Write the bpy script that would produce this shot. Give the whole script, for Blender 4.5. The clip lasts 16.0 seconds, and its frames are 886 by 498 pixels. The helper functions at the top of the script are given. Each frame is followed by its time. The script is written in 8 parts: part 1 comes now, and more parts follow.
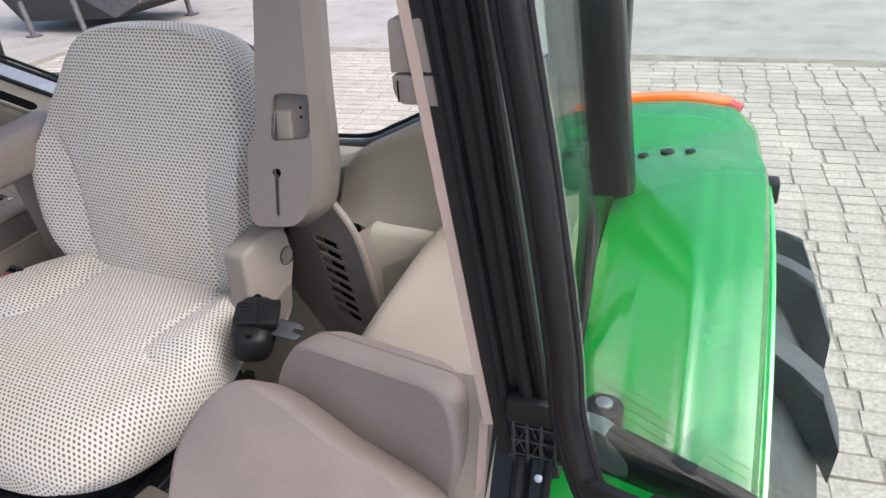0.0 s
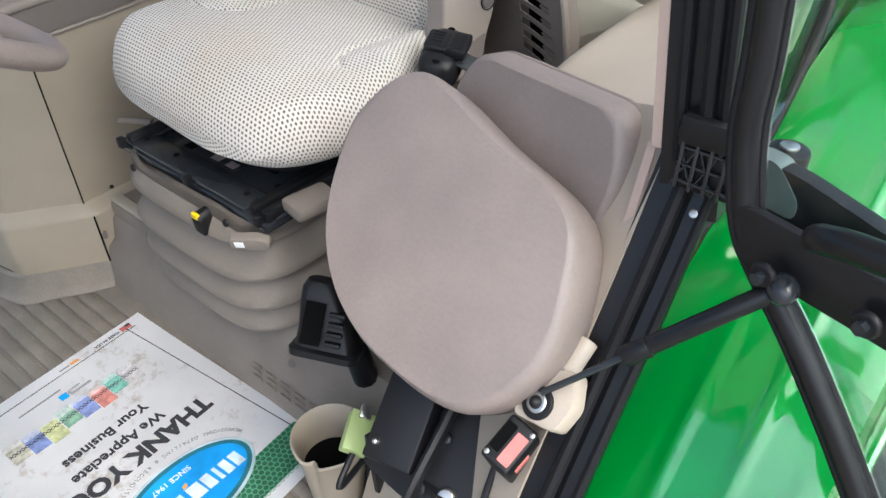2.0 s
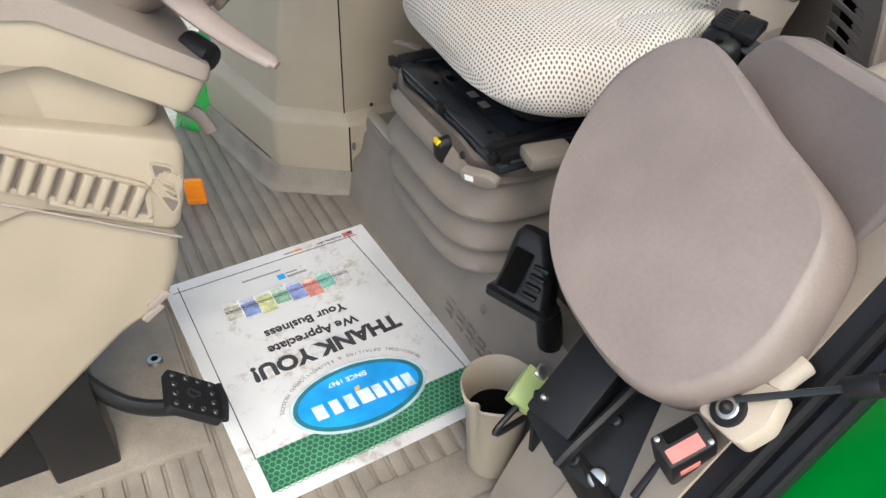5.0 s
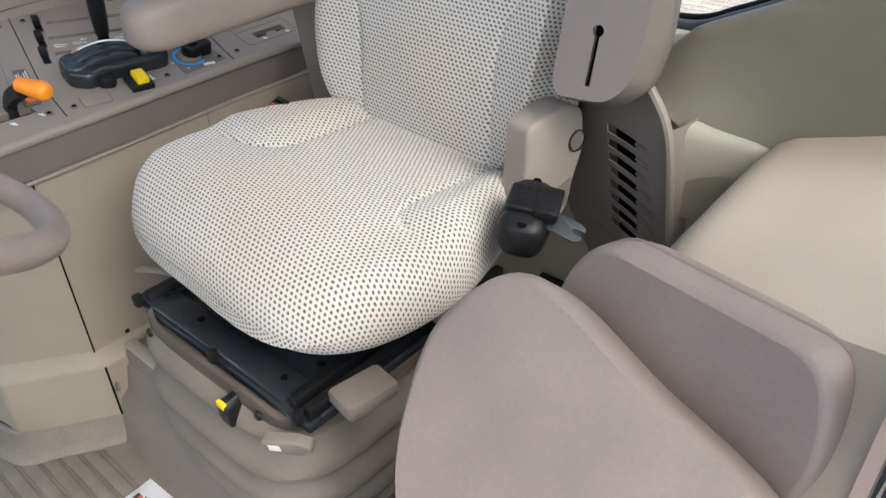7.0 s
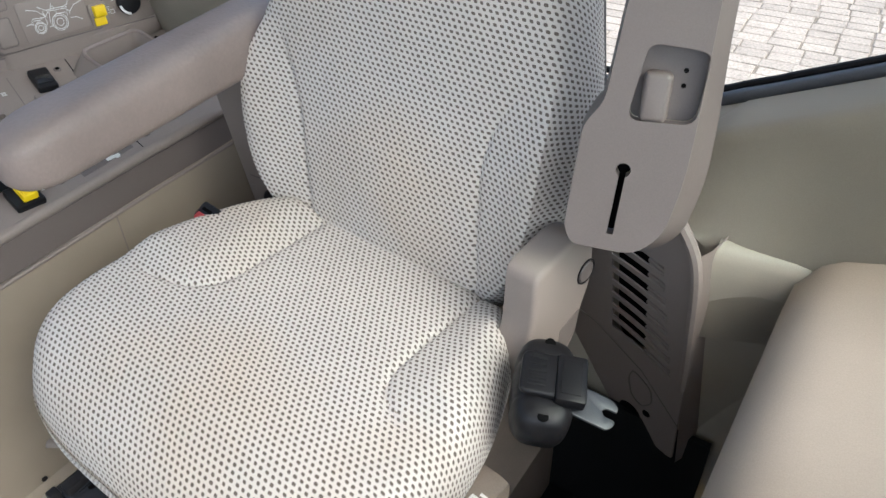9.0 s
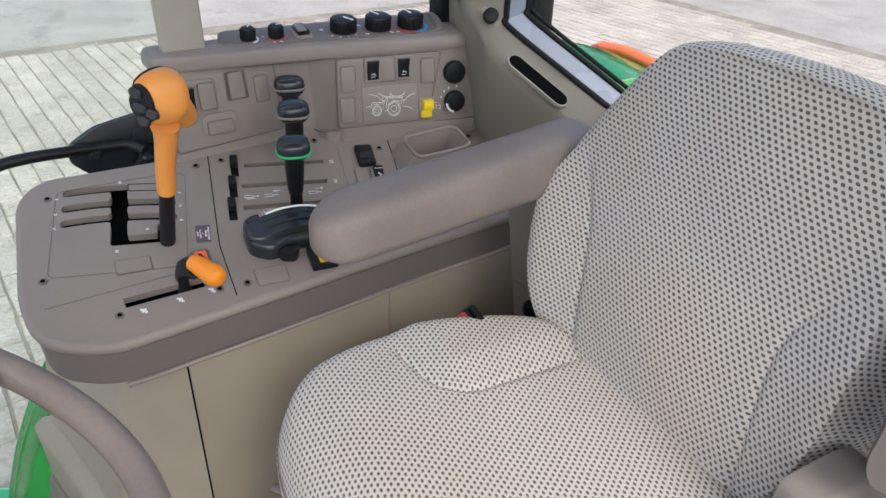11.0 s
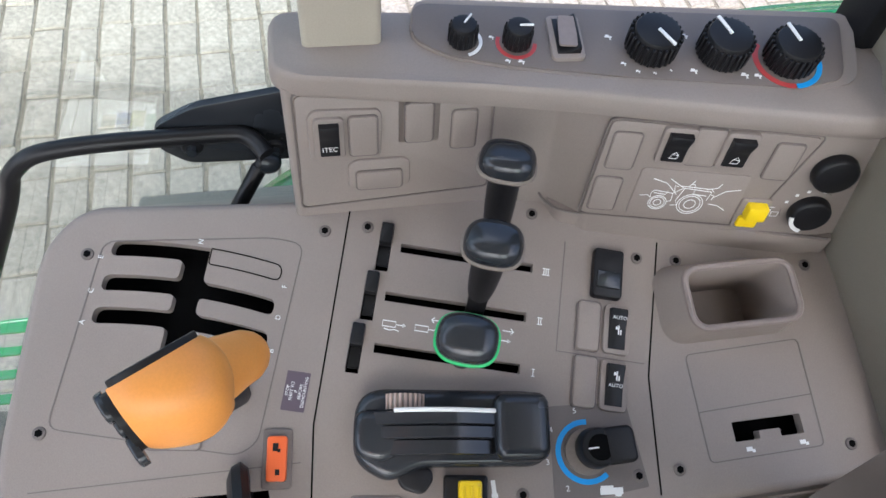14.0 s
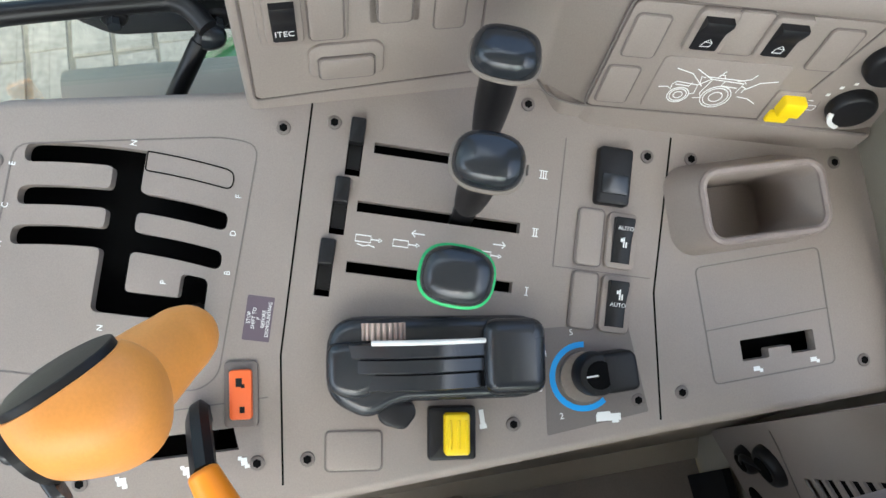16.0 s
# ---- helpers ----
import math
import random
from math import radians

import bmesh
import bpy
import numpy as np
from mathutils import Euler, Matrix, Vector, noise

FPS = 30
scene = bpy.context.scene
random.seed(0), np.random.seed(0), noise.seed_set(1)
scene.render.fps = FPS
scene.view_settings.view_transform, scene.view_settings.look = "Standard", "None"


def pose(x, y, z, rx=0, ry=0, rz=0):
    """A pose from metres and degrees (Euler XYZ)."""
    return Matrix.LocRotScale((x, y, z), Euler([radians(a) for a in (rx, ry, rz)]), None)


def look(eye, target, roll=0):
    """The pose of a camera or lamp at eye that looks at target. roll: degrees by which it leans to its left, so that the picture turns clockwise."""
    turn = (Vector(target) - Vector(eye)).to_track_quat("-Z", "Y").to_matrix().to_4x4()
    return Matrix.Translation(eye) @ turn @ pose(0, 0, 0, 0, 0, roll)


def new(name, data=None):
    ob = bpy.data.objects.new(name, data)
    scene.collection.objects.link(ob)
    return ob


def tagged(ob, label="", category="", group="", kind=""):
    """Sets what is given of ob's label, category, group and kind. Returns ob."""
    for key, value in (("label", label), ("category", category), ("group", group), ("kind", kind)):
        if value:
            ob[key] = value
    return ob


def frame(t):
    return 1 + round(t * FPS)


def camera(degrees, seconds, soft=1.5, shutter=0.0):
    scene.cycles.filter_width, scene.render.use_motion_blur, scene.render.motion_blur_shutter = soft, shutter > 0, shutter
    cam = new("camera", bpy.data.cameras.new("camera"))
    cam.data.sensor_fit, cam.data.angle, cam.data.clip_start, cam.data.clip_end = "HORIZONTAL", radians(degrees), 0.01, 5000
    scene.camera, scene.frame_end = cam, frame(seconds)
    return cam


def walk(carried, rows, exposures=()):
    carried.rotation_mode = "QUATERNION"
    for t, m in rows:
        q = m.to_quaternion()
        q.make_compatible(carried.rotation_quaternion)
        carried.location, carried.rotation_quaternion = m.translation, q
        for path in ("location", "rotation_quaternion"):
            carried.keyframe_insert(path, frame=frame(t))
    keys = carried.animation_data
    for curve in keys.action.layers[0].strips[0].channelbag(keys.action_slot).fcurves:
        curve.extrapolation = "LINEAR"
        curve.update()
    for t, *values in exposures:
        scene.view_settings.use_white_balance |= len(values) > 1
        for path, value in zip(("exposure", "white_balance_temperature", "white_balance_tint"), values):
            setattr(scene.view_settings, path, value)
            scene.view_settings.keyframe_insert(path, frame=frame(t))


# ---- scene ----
cam = camera(62.27, 16.0)
PATH = [
    (0, (0.9113, -0.4472, 1.2797), (0.2081, 1.2836, 0.2673), -4.02),
    (0.5, (0.9199, -0.4436, 1.2514), (0.1642, 1.2172, 0.1626), -3.87),
    (1, (0.9374, -0.4749, 1.2092), (0.0936, 1.0788, 0.0327), -3.11),
    (1.5, (0.9417, -0.4957, 1.1772), (0.0056, 0.9297, -0.0876), -1.77),
    (2, (0.9561, -0.5165, 1.1360), (-0.0861, 0.7666, -0.1986), -0.08),
    (2.5, (0.9680, -0.5383, 1.1022), (-0.1589, 0.5885, -0.3026), 1.58),
    (3, (0.9773, -0.5498, 1.0822), (-0.2099, 0.4135, -0.3920), 3.12),
    (3.2, (0.9818, -0.5540, 1.0759), (-0.2196, 0.3586, -0.4185), 3.79),
    (5.3, (0.9621, -0.5254, 1.0904), (-0.4678, 0.3025, -0.2440), 3.34),
    (5.5, (0.9504, -0.5190, 1.0922), (-0.4786, 0.3605, -0.2107), 3.16),
    (6, (0.8992, -0.4872, 1.0969), (-0.4929, 0.5390, -0.1357), 2.44),
    (6.5, (0.8232, -0.4289, 1.1139), (-0.4800, 0.7538, -0.0749), 0.86),
    (7, (0.7205, -0.3526, 1.1364), (-0.4425, 0.9764, -0.0439), -1.00),
    (7.5, (0.6440, -0.3192, 1.1923), (-0.3492, 1.1046, -0.0311), -2.94),
    (8, (0.5896, -0.2856, 1.2257), (-0.2784, 1.1519, -0.0744), -3.40),
    (8.5, (0.5364, -0.2155, 1.2278), (-0.2989, 1.2003, -0.1172), -2.73),
    (9, (0.4745, -0.1539, 1.2378), (-0.4643, 1.2296, -0.0712), -1.23),
    (9.5, (0.4475, -0.1608, 1.2770), (-0.6676, 1.1834, 0.0680), 0.46),
    (9.7, (0.4491, -0.1790, 1.2896), (-0.7391, 1.1456, 0.1285), 1.17),
    (11.8, (0.2909, -0.1030, 1.2611), (-1.3290, 0.6400, 0.1051), 1.80),
    (12, (0.1867, -0.0911, 1.2624), (-1.4403, 0.5695, 0.0669), 1.93),
    (12.5, (-0.0877, -0.0597, 1.2404), (-1.6179, 0.4134, -0.1548), 2.68),
    (13, (-0.3090, 0.0438, 1.2257), (-1.6935, 0.4329, -0.3393), 4.40),
    (13.5, (-0.3121, 0.0888, 1.2782), (-1.5612, 0.4198, -0.4076), 6.15),
    (14, (-0.3106, 0.1315, 1.3501), (-1.4864, 0.4450, -0.3915), 7.18),
    (14.5, (-0.3610, 0.1706, 1.3646), (-1.4747, 0.5005, -0.4149), 7.97),
    (15, (-0.4071, 0.1857, 1.3469), (-1.3873, 0.5419, -0.5022), 10.14),
    (15.5, (-0.4387, 0.1639, 1.3125), (-1.2554, 0.5273, -0.6142), 13.27),
    (16, (-0.4233, 0.1429, 1.2969), (-1.1481, 0.4886, -0.6700), 16.36),
]
walk(cam, [(t, look(eye, target, roll)) for t, eye, target, roll in PATH],
     exposures=[(0, 1.12, 5750, 11), (1.5, 1.25, 5550, 8), (3, 1.15, 5850, 2), (5.5, 1.2, 5900, 5), (7, 1.25, 5750, 5), (8.5, 1.35, 5600, 5), (9.5, 1.15, 5750, 6), (12, 1.05, 5750, 9), (13, 1.32, 5700, 9), (14.5, 1.6, 5750, 8), (16, 1.88, 5800, 2)])

# ---- light ----
world = bpy.data.worlds.new("world")
scene.world = world
world.use_nodes = True
wn = world.node_tree.nodes
sky = wn.new("ShaderNodeTexSky")
sky.sky_type, sky.sun_disc, sky.sun_elevation, sky.sun_rotation = "NISHITA", False, radians(52), radians(97)
sky.air_density, sky.dust_density, sky.ozone_density = 1.0, 7.0, 0.3
wn["Background"].inputs[1].default_value = 0.15
world.node_tree.links.new(sky.outputs[0], wn["Background"].inputs[0])
sun = new("sun", bpy.data.lights.new("sun", "SUN"))
sun.data.energy, sun.data.angle, sun.data.color = 0.95, radians(110), (1.0, 0.98, 0.95)
sun.matrix_world = look((3.2, -2.5, 5.1), (0, 0, 0))

# ---- materials ----
def mat_new(name, base, rough=0.5, metal=0.0, grain=0.0, grain_scale=600.0, stain=0.0, stain_scale=9.0, bump=0.0, coat=0.0, spec=0.5):
    """A painted, moulded or woven surface: base colour with large stains and fine grain, and a fine relief."""
    m = bpy.data.materials.new(name)
    m.use_nodes = True
    nt = m.node_tree
    p = nt.nodes["Principled BSDF"]
    p.inputs["Base Color"].default_value = (*base, 1)
    p.inputs["Roughness"].default_value = rough
    p.inputs["Metallic"].default_value = metal
    p.inputs["Coat Weight"].default_value = coat
    p.inputs["Coat Roughness"].default_value = 0.05
    p.inputs["Coat IOR"].default_value = 2.2
    p.inputs["Specular IOR Level"].default_value = spec
    tc = nt.nodes.new("ShaderNodeTexCoord")
    if grain or stain:
        big = nt.nodes.new("ShaderNodeTexNoise")
        big.inputs["Scale"].default_value = stain_scale
        big.inputs["Detail"].default_value = 5
        fine = nt.nodes.new("ShaderNodeTexNoise")
        fine.inputs["Scale"].default_value = grain_scale
        fine.inputs["Detail"].default_value = 2
        for n in (big, fine):
            nt.links.new(tc.outputs["Object"], n.inputs["Vector"])
        last = None
        for n, amount in ((big, stain), (fine, grain)):
            r = nt.nodes.new("ShaderNodeMapRange")
            r.inputs["From Min"].default_value, r.inputs["From Max"].default_value = 0.3, 0.7
            r.inputs["To Min"].default_value, r.inputs["To Max"].default_value = 1 - amount, 1 + amount
            nt.links.new(n.outputs["Fac"], r.inputs["Value"])
            if last is None:
                last = r
            else:
                mul = nt.nodes.new("ShaderNodeMath")
                mul.operation = "MULTIPLY"
                nt.links.new(last.outputs[0], mul.inputs[0])
                nt.links.new(r.outputs[0], mul.inputs[1])
                last = mul
        mix = nt.nodes.new("ShaderNodeMix")
        mix.data_type, mix.blend_type = "RGBA", "MULTIPLY"
        mix.inputs["Factor"].default_value = 1
        mix.inputs["A"].default_value = (*base, 1)
        nt.links.new(last.outputs[0], mix.inputs["B"])
        nt.links.new(mix.outputs["Result"], p.inputs["Base Color"])
        rr = nt.nodes.new("ShaderNodeMapRange")
        rr.inputs["From Min"].default_value, rr.inputs["From Max"].default_value = 0.3, 0.7
        rr.inputs["To Min"].default_value, rr.inputs["To Max"].default_value = max(rough - 0.06, 0.02), min(rough + 0.08, 1)
        nt.links.new(big.outputs["Fac"], rr.inputs["Value"])
        nt.links.new(rr.outputs[0], p.inputs["Roughness"])
    if bump:
        tex = nt.nodes.new("ShaderNodeTexNoise")
        tex.inputs["Scale"].default_value = grain_scale
        tex.inputs["Detail"].default_value = 3
        nt.links.new(tc.outputs["Object"], tex.inputs["Vector"])
        b = nt.nodes.new("ShaderNodeBump")
        b.inputs["Strength"].default_value, b.inputs["Distance"].default_value = bump, 0.001
        nt.links.new(tex.outputs["Fac"], b.inputs["Height"])
        nt.links.new(b.outputs["Normal"], p.inputs["Normal"])
    return m


BROWN = mat_new("taupe_moulded_plastic", (0.24, 0.203, 0.178), 0.55, grain=0.06, grain_scale=900, stain=0.05, bump=0.18)
BROWN_DK = mat_new("dark_taupe_plastic", (0.14, 0.119, 0.107), 0.55, grain=0.06, grain_scale=900, stain=0.05, bump=0.18)
BEIGE = mat_new("beige_moulded_plastic", (0.365, 0.33, 0.262), 0.5, grain=0.04, grain_scale=800, stain=0.05, bump=0.12)
PANEL_TAN = mat_new("tan_moulded_plastic", (0.30, 0.258, 0.20), 0.5, grain=0.04, grain_scale=800, stain=0.06, bump=0.12)
ARCH = mat_new("pale_warm_beige_plastic", (0.42, 0.358, 0.285), 0.5, grain=0.05, grain_scale=700, stain=0.07, stain_scale=6, bump=0.15)
DASH_TAN = mat_new("warm_tan_dash_plastic", (0.30, 0.255, 0.195), 0.5, grain=0.05, grain_scale=800, stain=0.08, stain_scale=7, bump=0.12)
TRIM = mat_new("pinkish_trim_plastic", (0.42, 0.32, 0.27), 0.5, grain=0.04, stain=0.05)
VINYL = mat_new("taupe_vinyl", (0.215, 0.176, 0.158), 0.5, grain=0.035, grain_scale=210, stain=0.12, stain_scale=9, bump=0.6)
TOWER = mat_new("taupe_tower_plastic", (0.142, 0.122, 0.111), 0.45, grain=0.05, grain_scale=700, stain=0.04, bump=0.15)
RUBBER_TAN = mat_new("tan_rubber", (0.185, 0.157, 0.13), 0.6, grain=0.06, grain_scale=400, stain=0.12, stain_scale=12, bump=0.15)
MAT_TAN = mat_new("tan_rubber_floor", (0.19, 0.166, 0.136), 0.62, grain=0.1, grain_scale=300, stain=0.2, stain_scale=14, bump=0.3)
BLACK = mat_new("black_plastic", (0.009, 0.009, 0.010), 0.42, grain=0.1, stain=0.15, bump=0.1, spec=0.28)
BLACK_GLOSS = mat_new("polished_black_plastic", (0.020, 0.023, 0.027), 0.2, stain=0.15)
BLACK_PAINT = mat_new("satin_black_paint", (0.008, 0.008, 0.009), 0.33, stain=0.2, grain=0.05, spec=0.32)
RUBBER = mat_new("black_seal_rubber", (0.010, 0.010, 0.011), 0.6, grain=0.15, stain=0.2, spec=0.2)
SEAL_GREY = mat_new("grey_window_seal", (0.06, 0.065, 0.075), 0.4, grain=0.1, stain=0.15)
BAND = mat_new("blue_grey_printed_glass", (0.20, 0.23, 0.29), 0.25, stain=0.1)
# near-black colour that holds the shade of slots, holes and gaps
VOID = mat_new("hollow_shade_black", (0.004, 0.004, 0.004), 0.9, stain=0.1, spec=0.05)
GREEN = mat_new("green_gloss_paint", (0.018, 0.44, 0.055), 0.2, stain=0.05, stain_scale=3, coat=1.0, spec=1.0)
TYRE = mat_new("black_tyre_rubber", (0.05, 0.055, 0.06), 0.6, grain=0.2, grain_scale=150, stain=0.3, stain_scale=14, bump=0.3)
ORANGE = mat_new("orange_plastic", (0.78, 0.31, 0.06), 0.4, grain=0.03, stain=0.04, bump=0.08)
ORANGE_BRIGHT = mat_new("bright_orange_plastic", (0.85, 0.27, 0.01), 0.35, stain=0.04)
ORANGE_RED = mat_new("orange_red_switch_plastic", (0.8, 0.14, 0.03), 0.4, stain=0.04)
YELLOW = mat_new("yellow_switch_plastic", (0.85, 0.6, 0.0), 0.4, stain=0.04)
RED = mat_new("red_plastic", (0.42, 0.05, 0.05), 0.4, stain=0.06)
BLUE = mat_new("blue_print", (0.015, 0.30, 0.72), 0.5, stain=0.03)
WHITE = mat_new("white_print", (0.75, 0.75, 0.73), 0.55, stain=0.04)
GREEN_RING = mat_new("green_ring_plastic", (0.03, 0.42, 0.12), 0.45, stain=0.05)
STEEL = mat_new("zinc_steel", (0.55, 0.55, 0.53), 0.32, metal=1.0, grain=0.08, stain=0.15)
HINGE_GREY = mat_new("grey_green_cast_metal", (0.13, 0.155, 0.15), 0.45, metal=0.3, grain=0.1, stain=0.2)
DARK_STEEL = mat_new("dark_coated_steel", (0.09, 0.095, 0.10), 0.4, metal=0.6, grain=0.08, stain=0.15)
PURPLE = mat_new("purple_grey_label", (0.1, 0.075, 0.095), 0.5, stain=0.06)
LAMP_ORANGE = mat_new("orange_lamp_plastic", (0.85, 0.16, 0.02), 0.2, stain=0.03, coat=0.5)
# lining of the unseen roof, chosen pale to bounce light down into the cab
HEADLINER = mat_new("pale_bounce_headliner", (0.60, 0.57, 0.52), 0.9, grain=0.08, grain_scale=500, stain=0.04, bump=0.2)

# ---- building helpers ----
PLACE = {}


def thing(name, label, category, at=(0, 0, 0), group="", m=None):
    """A top-level Empty at a thing's base."""
    ob = new(name)
    ob.empty_display_size = 0.05
    ob.matrix_world = m if m is not None else Matrix.Translation(at)
    PLACE[ob.name] = ob.matrix_world.copy()
    return tagged(ob, label, category, group)


def mesh_of(bm, smooth=True):
    me = bpy.data.meshes.new("mesh")
    bmesh.ops.recalc_face_normals(bm, faces=bm.faces)
    bm.to_mesh(me)
    bm.free()
    if smooth:
        for f in me.polygons:
            f.use_smooth = True
        me.set_sharp_from_angle(angle=radians(40))
    return me


def part(name, bm, material, parent, label="", world=True, smooth=True):
    """Links a bmesh as one mesh under a thing or a part. world: its coordinates are the place's, not its parent's."""
    if world and parent is not None:
        bm.transform(PLACE[parent.name].inverted())
    me = mesh_of(bm, smooth)
    me.name = name
    for mt in material if isinstance(material, (list, tuple)) else (material,):
        me.materials.append(mt)
    ob = new(name, me)
    ob.parent = parent
    PLACE[ob.name] = PLACE[parent.name].copy() if parent is not None else Matrix()
    if label:
        tagged(ob, label)
    return ob


def setting(name, bm, material, label, category, kind="structure", smooth=True):
    ob = part(name, bm, material, None, smooth=smooth)
    return tagged(ob, label, category, kind=kind)


def soften(bm, edges, width, segments=2):
    if width > 0:
        bmesh.ops.bevel(bm, geom=list(edges), offset=width, segments=segments, profile=0.5, affect="EDGES", clamp_overlap=True)


def box(lo, hi, bevel=0.003, m=None, into=None, segments=2):
    """An axis-aligned block with softened edges, turned by m."""
    bm = bmesh.new()
    c = [(a + b) / 2 for a, b in zip(lo, hi)]
    s = [abs(b - a) for a, b in zip(lo, hi)]
    bmesh.ops.create_cube(bm, size=1, matrix=Matrix.Translation(c) @ Matrix.Diagonal((*s, 1)))
    soften(bm, bm.edges, min(bevel, min(s) * 0.45), segments)
    if m is not None:
        bm.transform(m)
    return merge(into, bm) if into is not None else bm


def merge(a, b):
    """Adds bmesh b to a, and frees b."""
    me = bpy.data.meshes.new("tmp")
    b.to_mesh(me)
    b.free()
    a.from_mesh(me)
    bpy.data.meshes.remove(me)
    return a


def prism(outline, depth, m=None, bevel=0.002, segments=2, into=None):
    """Extrudes a flat outline (x, y) from z = 0 to depth, with softened rims."""
    bm = bmesh.new()
    low = [bm.verts.new((x, y, 0)) for x, y in outline]
    f = bm.faces.new(low)
    top = bmesh.ops.extrude_face_region(bm, geom=[f])
    bmesh.ops.translate(bm, verts=[v for v in top["geom"] if isinstance(v, bmesh.types.BMVert)], vec=(0, 0, depth))
    if bevel:
        rim = [e for e in bm.edges if abs(e.verts[0].co.z - e.verts[1].co.z) < 1e-6 and (depth > 0) == (e.verts[0].co.z > abs(depth) / 2)]
        soften(bm, rim, bevel, segments)
    if m is not None:
        bm.transform(m)
    return merge(into, bm) if into is not None else bm


def rounded(w, h, r, n=5, cx=0.0, cy=0.0):
    """Outline of a rounded rectangle."""
    r = min(r, w / 2 - 1e-4, h / 2 - 1e-4)
    out = []
    for sx, sy, a0 in ((1, 1, 0), (-1, 1, 90), (-1, -1, 180), (1, -1, 270)):
        for i in range(n + 1):
            a = radians(a0 + 90 * i / n)
            out.append((cx + sx * (w / 2 - r) + r * math.cos(a), cy + sy * (h / 2 - r) + r * math.sin(a)))
    return out


def rod(a, b, r, r2=None, n=16, bevel=0.0, into=None):
    """A round bar from a to b."""
    a, b = Vector(a), Vector(b)
    bm = bmesh.new()
    d = b - a
    bmesh.ops.create_cone(bm, cap_ends=True, segments=n, radius1=r, radius2=r if r2 is None else r2, depth=d.length)
    if bevel:
        soften(bm, [e for e in bm.edges if len(e.link_faces) == 2 and any(len(f.verts) > 4 for f in e.link_faces)], bevel)
    bm.transform(Matrix.Translation((a + b) / 2) @ d.to_track_quat("Z", "Y").to_matrix().to_4x4())
    return merge(into, bm) if into is not None else bm


def smooth_line(points, steps=8, closed=False):
    """A Catmull-Rom line through points."""
    p = [Vector(q) for q in points]
    n = len(p)
    out = []
    spans = n if closed else n - 1
    for i in range(spans):
        p0, p1, p2, p3 = (p[(i + k) % n] if closed else p[min(max(i + k, 0), n - 1)] for k in (-1, 0, 1, 2))
        for s in range(steps):
            t = s / steps
            out.append(0.5 * ((2 * p1) + (p2 - p0) * t + (2 * p0 - 5 * p1 + 4 * p2 - p3) * t * t + (3 * p1 - p0 - 3 * p2 + p3) * t ** 3))
    if not closed:
        out.append(p[-1])
    return out


def tube(points, r, n=12, steps=8, closed=False, flat=1.0, into=None, raw=False):
    """A swept round bar through points; r may be a function of 0..1. flat squashes it across the sweep's side."""
    line = [Vector(q) for q in points] if raw else smooth_line(points, steps, closed)
    bm = bmesh.new()
    rings = []
    m = len(line)
    side = None
    for i, c in enumerate(line):
        a = line[(i - 1) % m] if closed or i else line[0]
        b = line[(i + 1) % m] if closed or i < m - 1 else line[-1]
        d = (b - a).normalized()
        if side is None:
            side = d.cross(Vector((0, 0, 1)))
            if side.length < 0.1:
                side = d.cross(Vector((1, 0, 0)))
        side = (side - d * side.dot(d)).normalized()
        upv = d.cross(side)
        rad = r(i / (m - 1)) if callable(r) else r
        rings.append([bm.verts.new(c + side * rad * math.cos(2 * math.pi * k / n) + upv * rad * flat * math.sin(2 * math.pi * k / n)) for k in range(n)])
    for i in range(m if closed else m - 1):
        A, B = rings[i], rings[(i + 1) % m]
        for k in range(n):
            bm.faces.new((A[k], A[(k + 1) % n], B[(k + 1) % n], B[k]))
    if not closed:
        bm.faces.new(rings[0][::-1])
        bm.faces.new(rings[-1])
    return merge(into, bm) if into is not None else bm


def loft(sections, caps=True, closed_ring=True, into=None):
    """Skins rows of points that all have the same count."""
    bm = bmesh.new()
    rows = [[bm.verts.new(p) for p in s] for s in sections]
    n = len(rows[0])
    for A, B in zip(rows, rows[1:]):
        for k in range(n if closed_ring else n - 1):
            bm.faces.new((A[k], A[(k + 1) % n], B[(k + 1) % n], B[k]))
    if caps and closed_ring:
        bm.faces.new(rows[0][::-1])
        bm.faces.new(rows[-1])
    return merge(into, bm) if into is not None else bm


def frame_at(origin, xdir, ydir):
    """A pose whose x and y point along the given ways."""
    x = Vector(xdir).normalized()
    y = Vector(ydir)
    y = (y - x * y.dot(x)).normalized()
    z = x.cross(y)
    m = Matrix((x, y, z)).transposed().to_4x4()
    m.translation = Vector(origin)
    return m


def roundpoly(points, r, n=4):
    """A closed outline with its corners rounded; r may be one radius or one for each corner."""
    out = []
    m = len(points)
    for i in range(m):
        a, p, b = (Vector(points[(i + k) % m]) for k in (-1, 0, 1))
        rr = r[i] if isinstance(r, (list, tuple)) else r
        d1, d2 = (a - p), (b - p)
        k = min(rr, d1.length * 0.45, d2.length * 0.45)
        p1, p2 = p + d1.normalized() * k, p + d2.normalized() * k
        if k < 1e-5:
            out.append(tuple(p))
            continue
        for s in range(n + 1):
            t = s / n
            out.append(tuple((1 - t) ** 2 * p1 + 2 * t * (1 - t) * p + t * t * p2))
    return out


